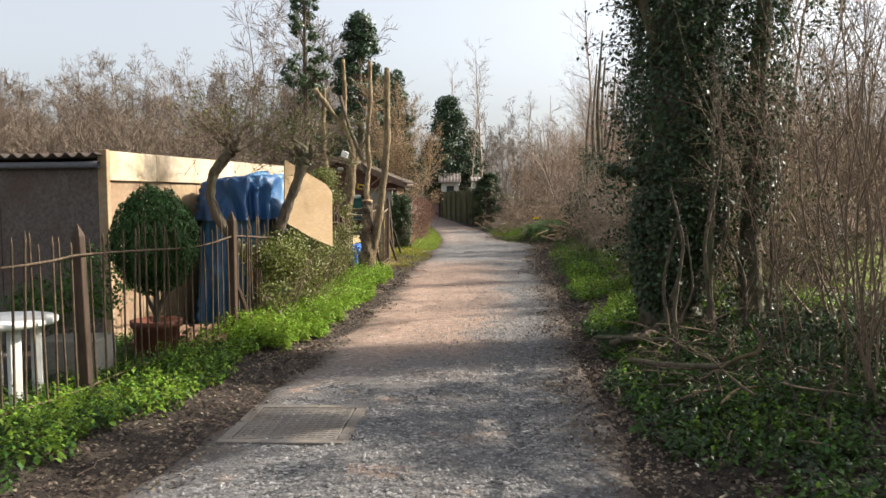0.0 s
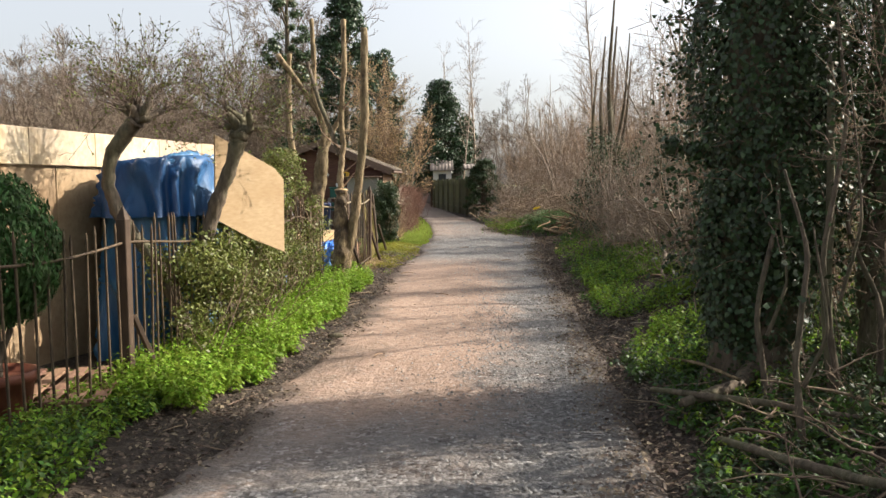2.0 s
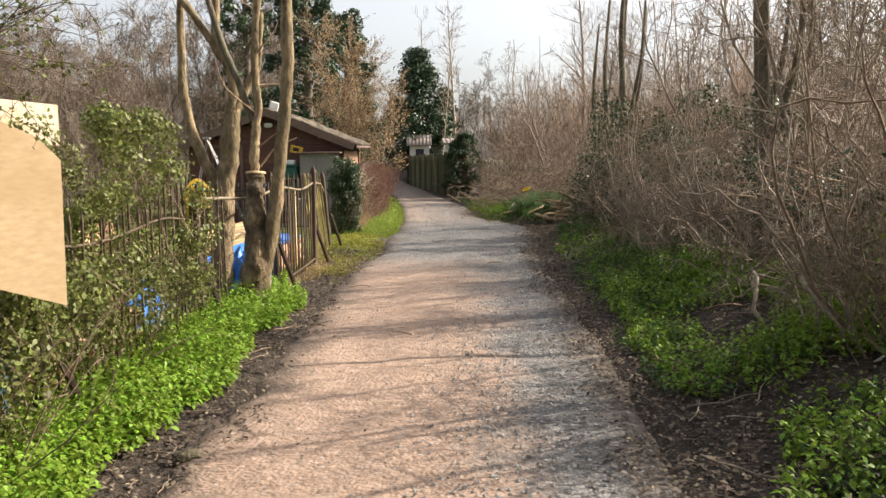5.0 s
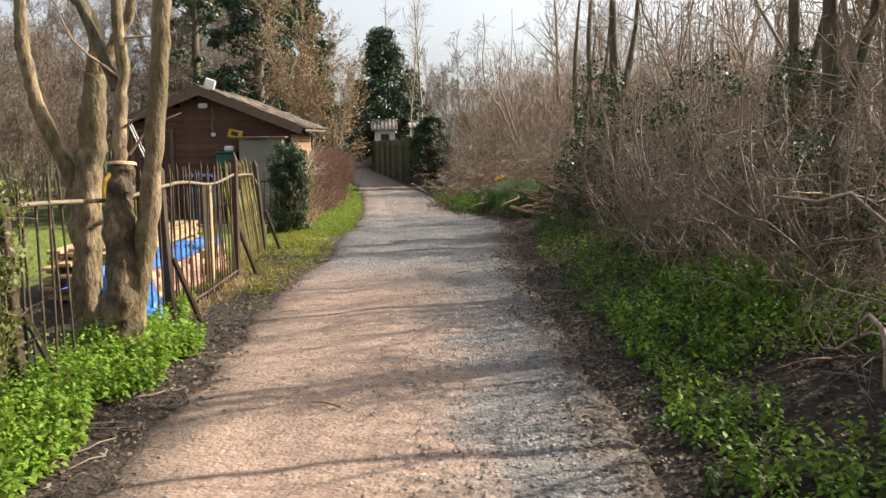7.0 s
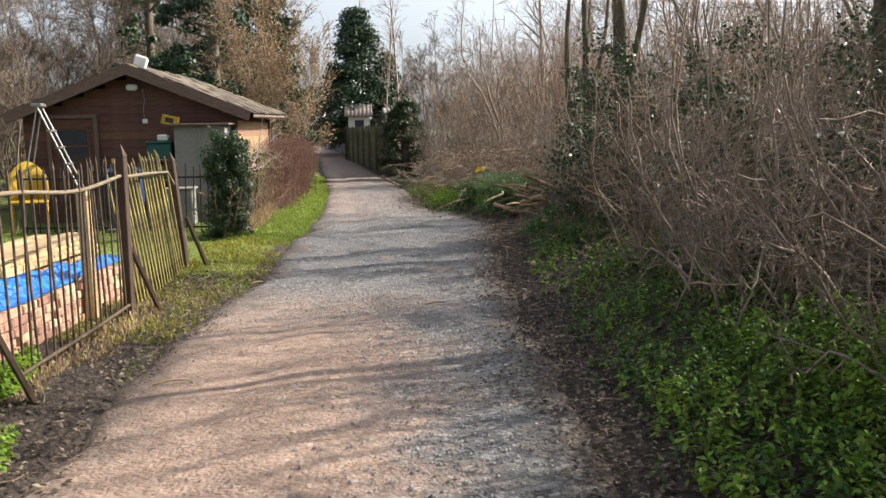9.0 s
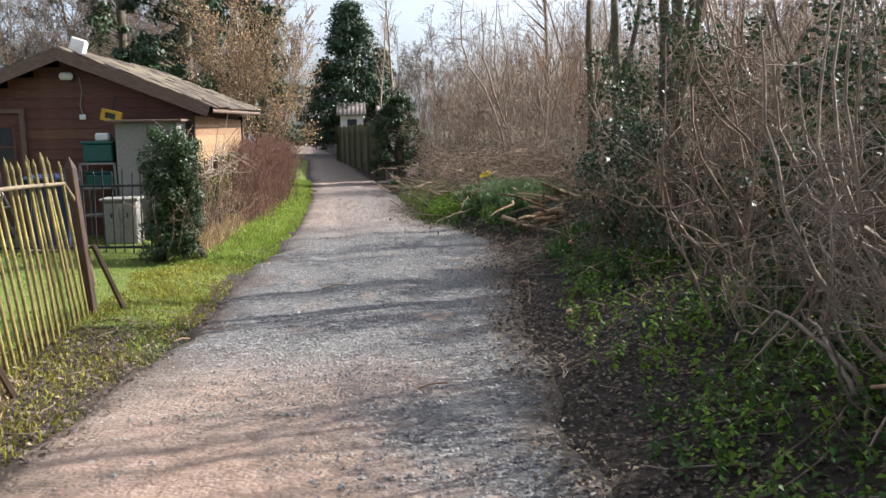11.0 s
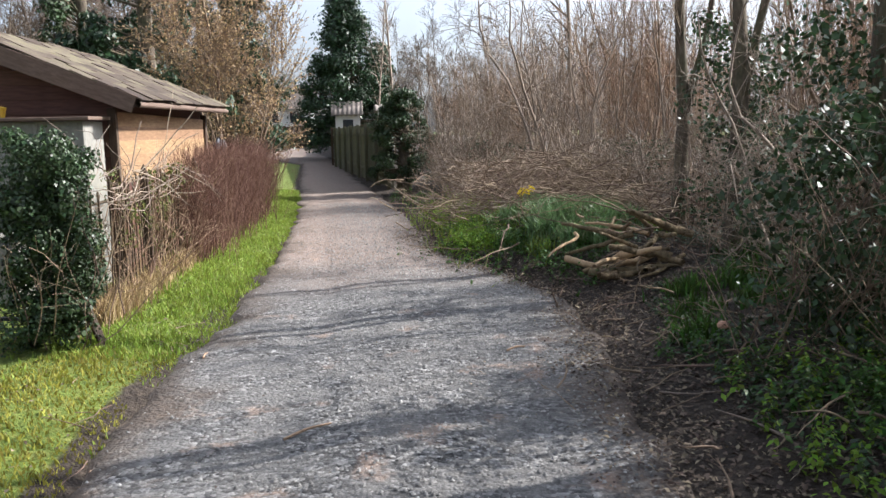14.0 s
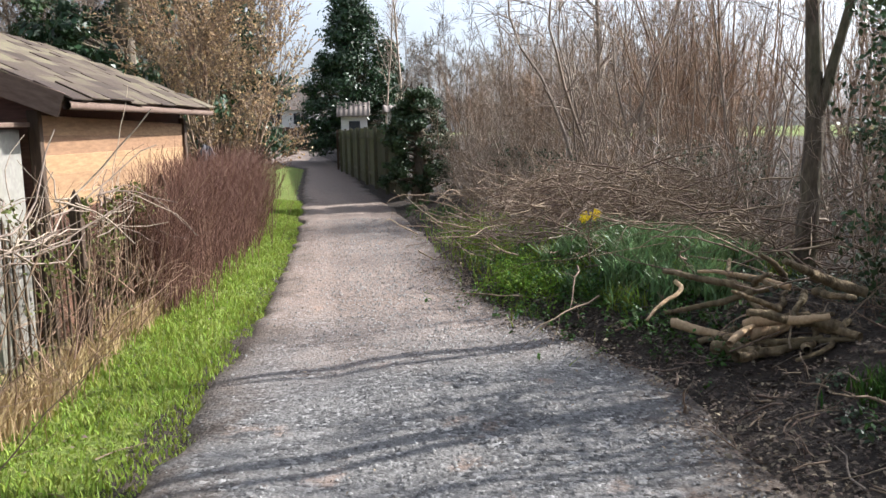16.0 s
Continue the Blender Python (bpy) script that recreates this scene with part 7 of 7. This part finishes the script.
for x in (-0.2, 0.2):
    for y in (-0.28, 0.06):
        part("leg", boxed(x - 0.02, y - 0.02, 0, x + 0.02, y + 0.02, 0.39, 0.006), M_YELLOW, chair)

def bmesh_wheel():
    bm = bmesh.new()
    bmesh.ops.create_cone(bm, cap_ends=True, segments=18, radius1=0.1, radius2=0.1, depth=0.05)
    bmesh.ops.bevel(bm, geom=list(bm.edges), offset=0.008, segments=1, affect="EDGES")
    return bm


shelf = empty("storage_shelf", pose(-2.98, 25.35, 0.03), "pale shelf unit holding boxes beside the shelter", "shelf")
for z in (0.35, 0.75, 1.1):
    part("board", boxed(-0.02, 0, z, 0.5, 0.38, z + 0.03, 0.004), M_GREYSHEET, shelf)
for x in (-0.02, 0.46):
    for y in (0, 0.34):
        part("upright", boxed(x, y, 0, x + 0.035, y + 0.035, 1.13, 0.003), M_GREYSHEET, shelf)
crate = empty("storage_box", pose(-2.95, 25.4, 1.165), "dark green plastic storage box on the shelf", "box")
part("body", boxed(0, 0, 0, 0.42, 0.3, 0.26, 0.02), M_GREENBOX, crate)
part("lid", boxed(-0.02, -0.02, 0.262, 0.44, 0.32, 0.30, 0.012), M_GREENBOX, crate)
crate = empty("storage_box", pose(-2.94, 25.4, 0.785), "dark green plastic box on the lower shelf", "box")
part("body", boxed(0, 0, 0, 0.4, 0.3, 0.22, 0.02), M_GREENBOX, crate)
part("lid", boxed(-0.015, -0.015, 0.222, 0.415, 0.315, 0.25, 0.01), M_GREENBOX, crate)
tub = empty("storage_tub", pose(-2.78, 25.45, 1.47), "small white plastic tub on the green box", "box")
part("body", boxed(0, 0, 0, 0.2, 0.2, 0.11, 0.02), M_WHITEPL, tub)
bin_ob = empty("wheelie_bin", pose(-3.12, 24.62, 0.03, 0, 0, 6), "navy plastic wheelie bin behind the black gate", "bin")
bm = bmesh.new()
lo = [bm.verts.new(p) for p in ((-0.22, -0.24, 0.06), (0.22, -0.24, 0.06), (0.22, 0.22, 0.06), (-0.22, 0.22, 0.06))]
hi = [bm.verts.new(p) for p in ((-0.28, -0.32, 0.94), (0.28, -0.32, 0.94), (0.28, 0.28, 0.94), (-0.28, 0.28, 0.94))]
bm.faces.new(lo[::-1])
bm.faces.new(hi)
for i in range(4):
    bm.faces.new((lo[i], lo[(i + 1) % 4], hi[(i + 1) % 4], hi[i]))
bmesh.ops.bevel(bm, geom=list(bm.edges), offset=0.02, segments=2, affect="EDGES")
part("body", bm, M_NAVY, bin_ob)
part("rim", boxed(-0.295, -0.335, 0.90, 0.295, 0.295, 0.945, 0.01), M_NAVY, bin_ob)
part("lid", boxed(-0.29, -0.35, 0.95, 0.29, 0.30, 1.0, 0.02, m=Matrix.Rotation(radians(2), 4, "X")), M_NAVY, bin_ob)
for x in (-0.26, 0.22):
    part("wheel", bmesh_wheel(), M_BLACKIRON, bin_ob, at=pose(x, 0.24, 0.1, 0, 90, 0))
cabinet = empty("garden_cabinet", pose(-2.52, 24.72, 0.03, 0, 0, 3), "weathered pale grey cabinet before the shelter", "cabinet")
part("body", boxed(0, 0, 0.02, 0.44, 0.4, 0.62, 0.008), M_GREYSHEET, cabinet)
part("top", boxed(-0.03, -0.03, 0.624, 0.47, 0.42, 0.66, 0.006), M_GREYSHEET, cabinet)
for x in (0.015, 0.225):
    door = part("door", boxed(x, -0.016, 0.05, x + 0.2, -0.002, 0.59, 0.004), M_GREYSHEET, cabinet)
    part("handle", boxed(x + 0.09, -0.03, 0.4, x + 0.11, -0.018, 0.46, 0.003), M_BLACKIRON, door)
slab = empty("paving_slab", pose(-2.95, 24.1, 0.05, 0, 0, 2), "pale concrete slab lying on the lawn", "slab")
part("face", boxed(-0.35, 0, 0, 0.35, 0.3, 0.045, 0.006), M_MANHOLE, slab)
lamp = empty("yellow_floodlight", pose(-2.56, 25.6, 1.82, 0, 14, 0) @ Matrix.Scale(1.2, 4), "yellow square floodlight hung under the eave", "lamp")
for x0, z0, x1, z1 in ((-0.12, -0.07, 0.12, -0.035), (-0.12, 0.035, 0.12, 0.07), (-0.12, -0.035, -0.07, 0.035), (0.05, -0.035, 0.12, 0.035)):
    part("frame", boxed(x0, -0.05, z0, x1, 0.02, z1, 0.004), M_YELLOW, lamp)
part("lens", boxed(-0.07, -0.02, -0.035, 0.05, 0.01, 0.035), M_DARKGLASS, lamp)
part("hanger", boxed(-0.01, -0.01, 0.07, 0.01, 0.01, 0.25), M_BLACKIRON, lamp)

cover = draped("furniture_cover", pose(-1.62, 33.2, 0.02), 0.34, 0.34, 1.52, "", M_SCOURGE, 13, 0.4)
tagged(cover, "grey fabric cover over a tall garden object", "cover")
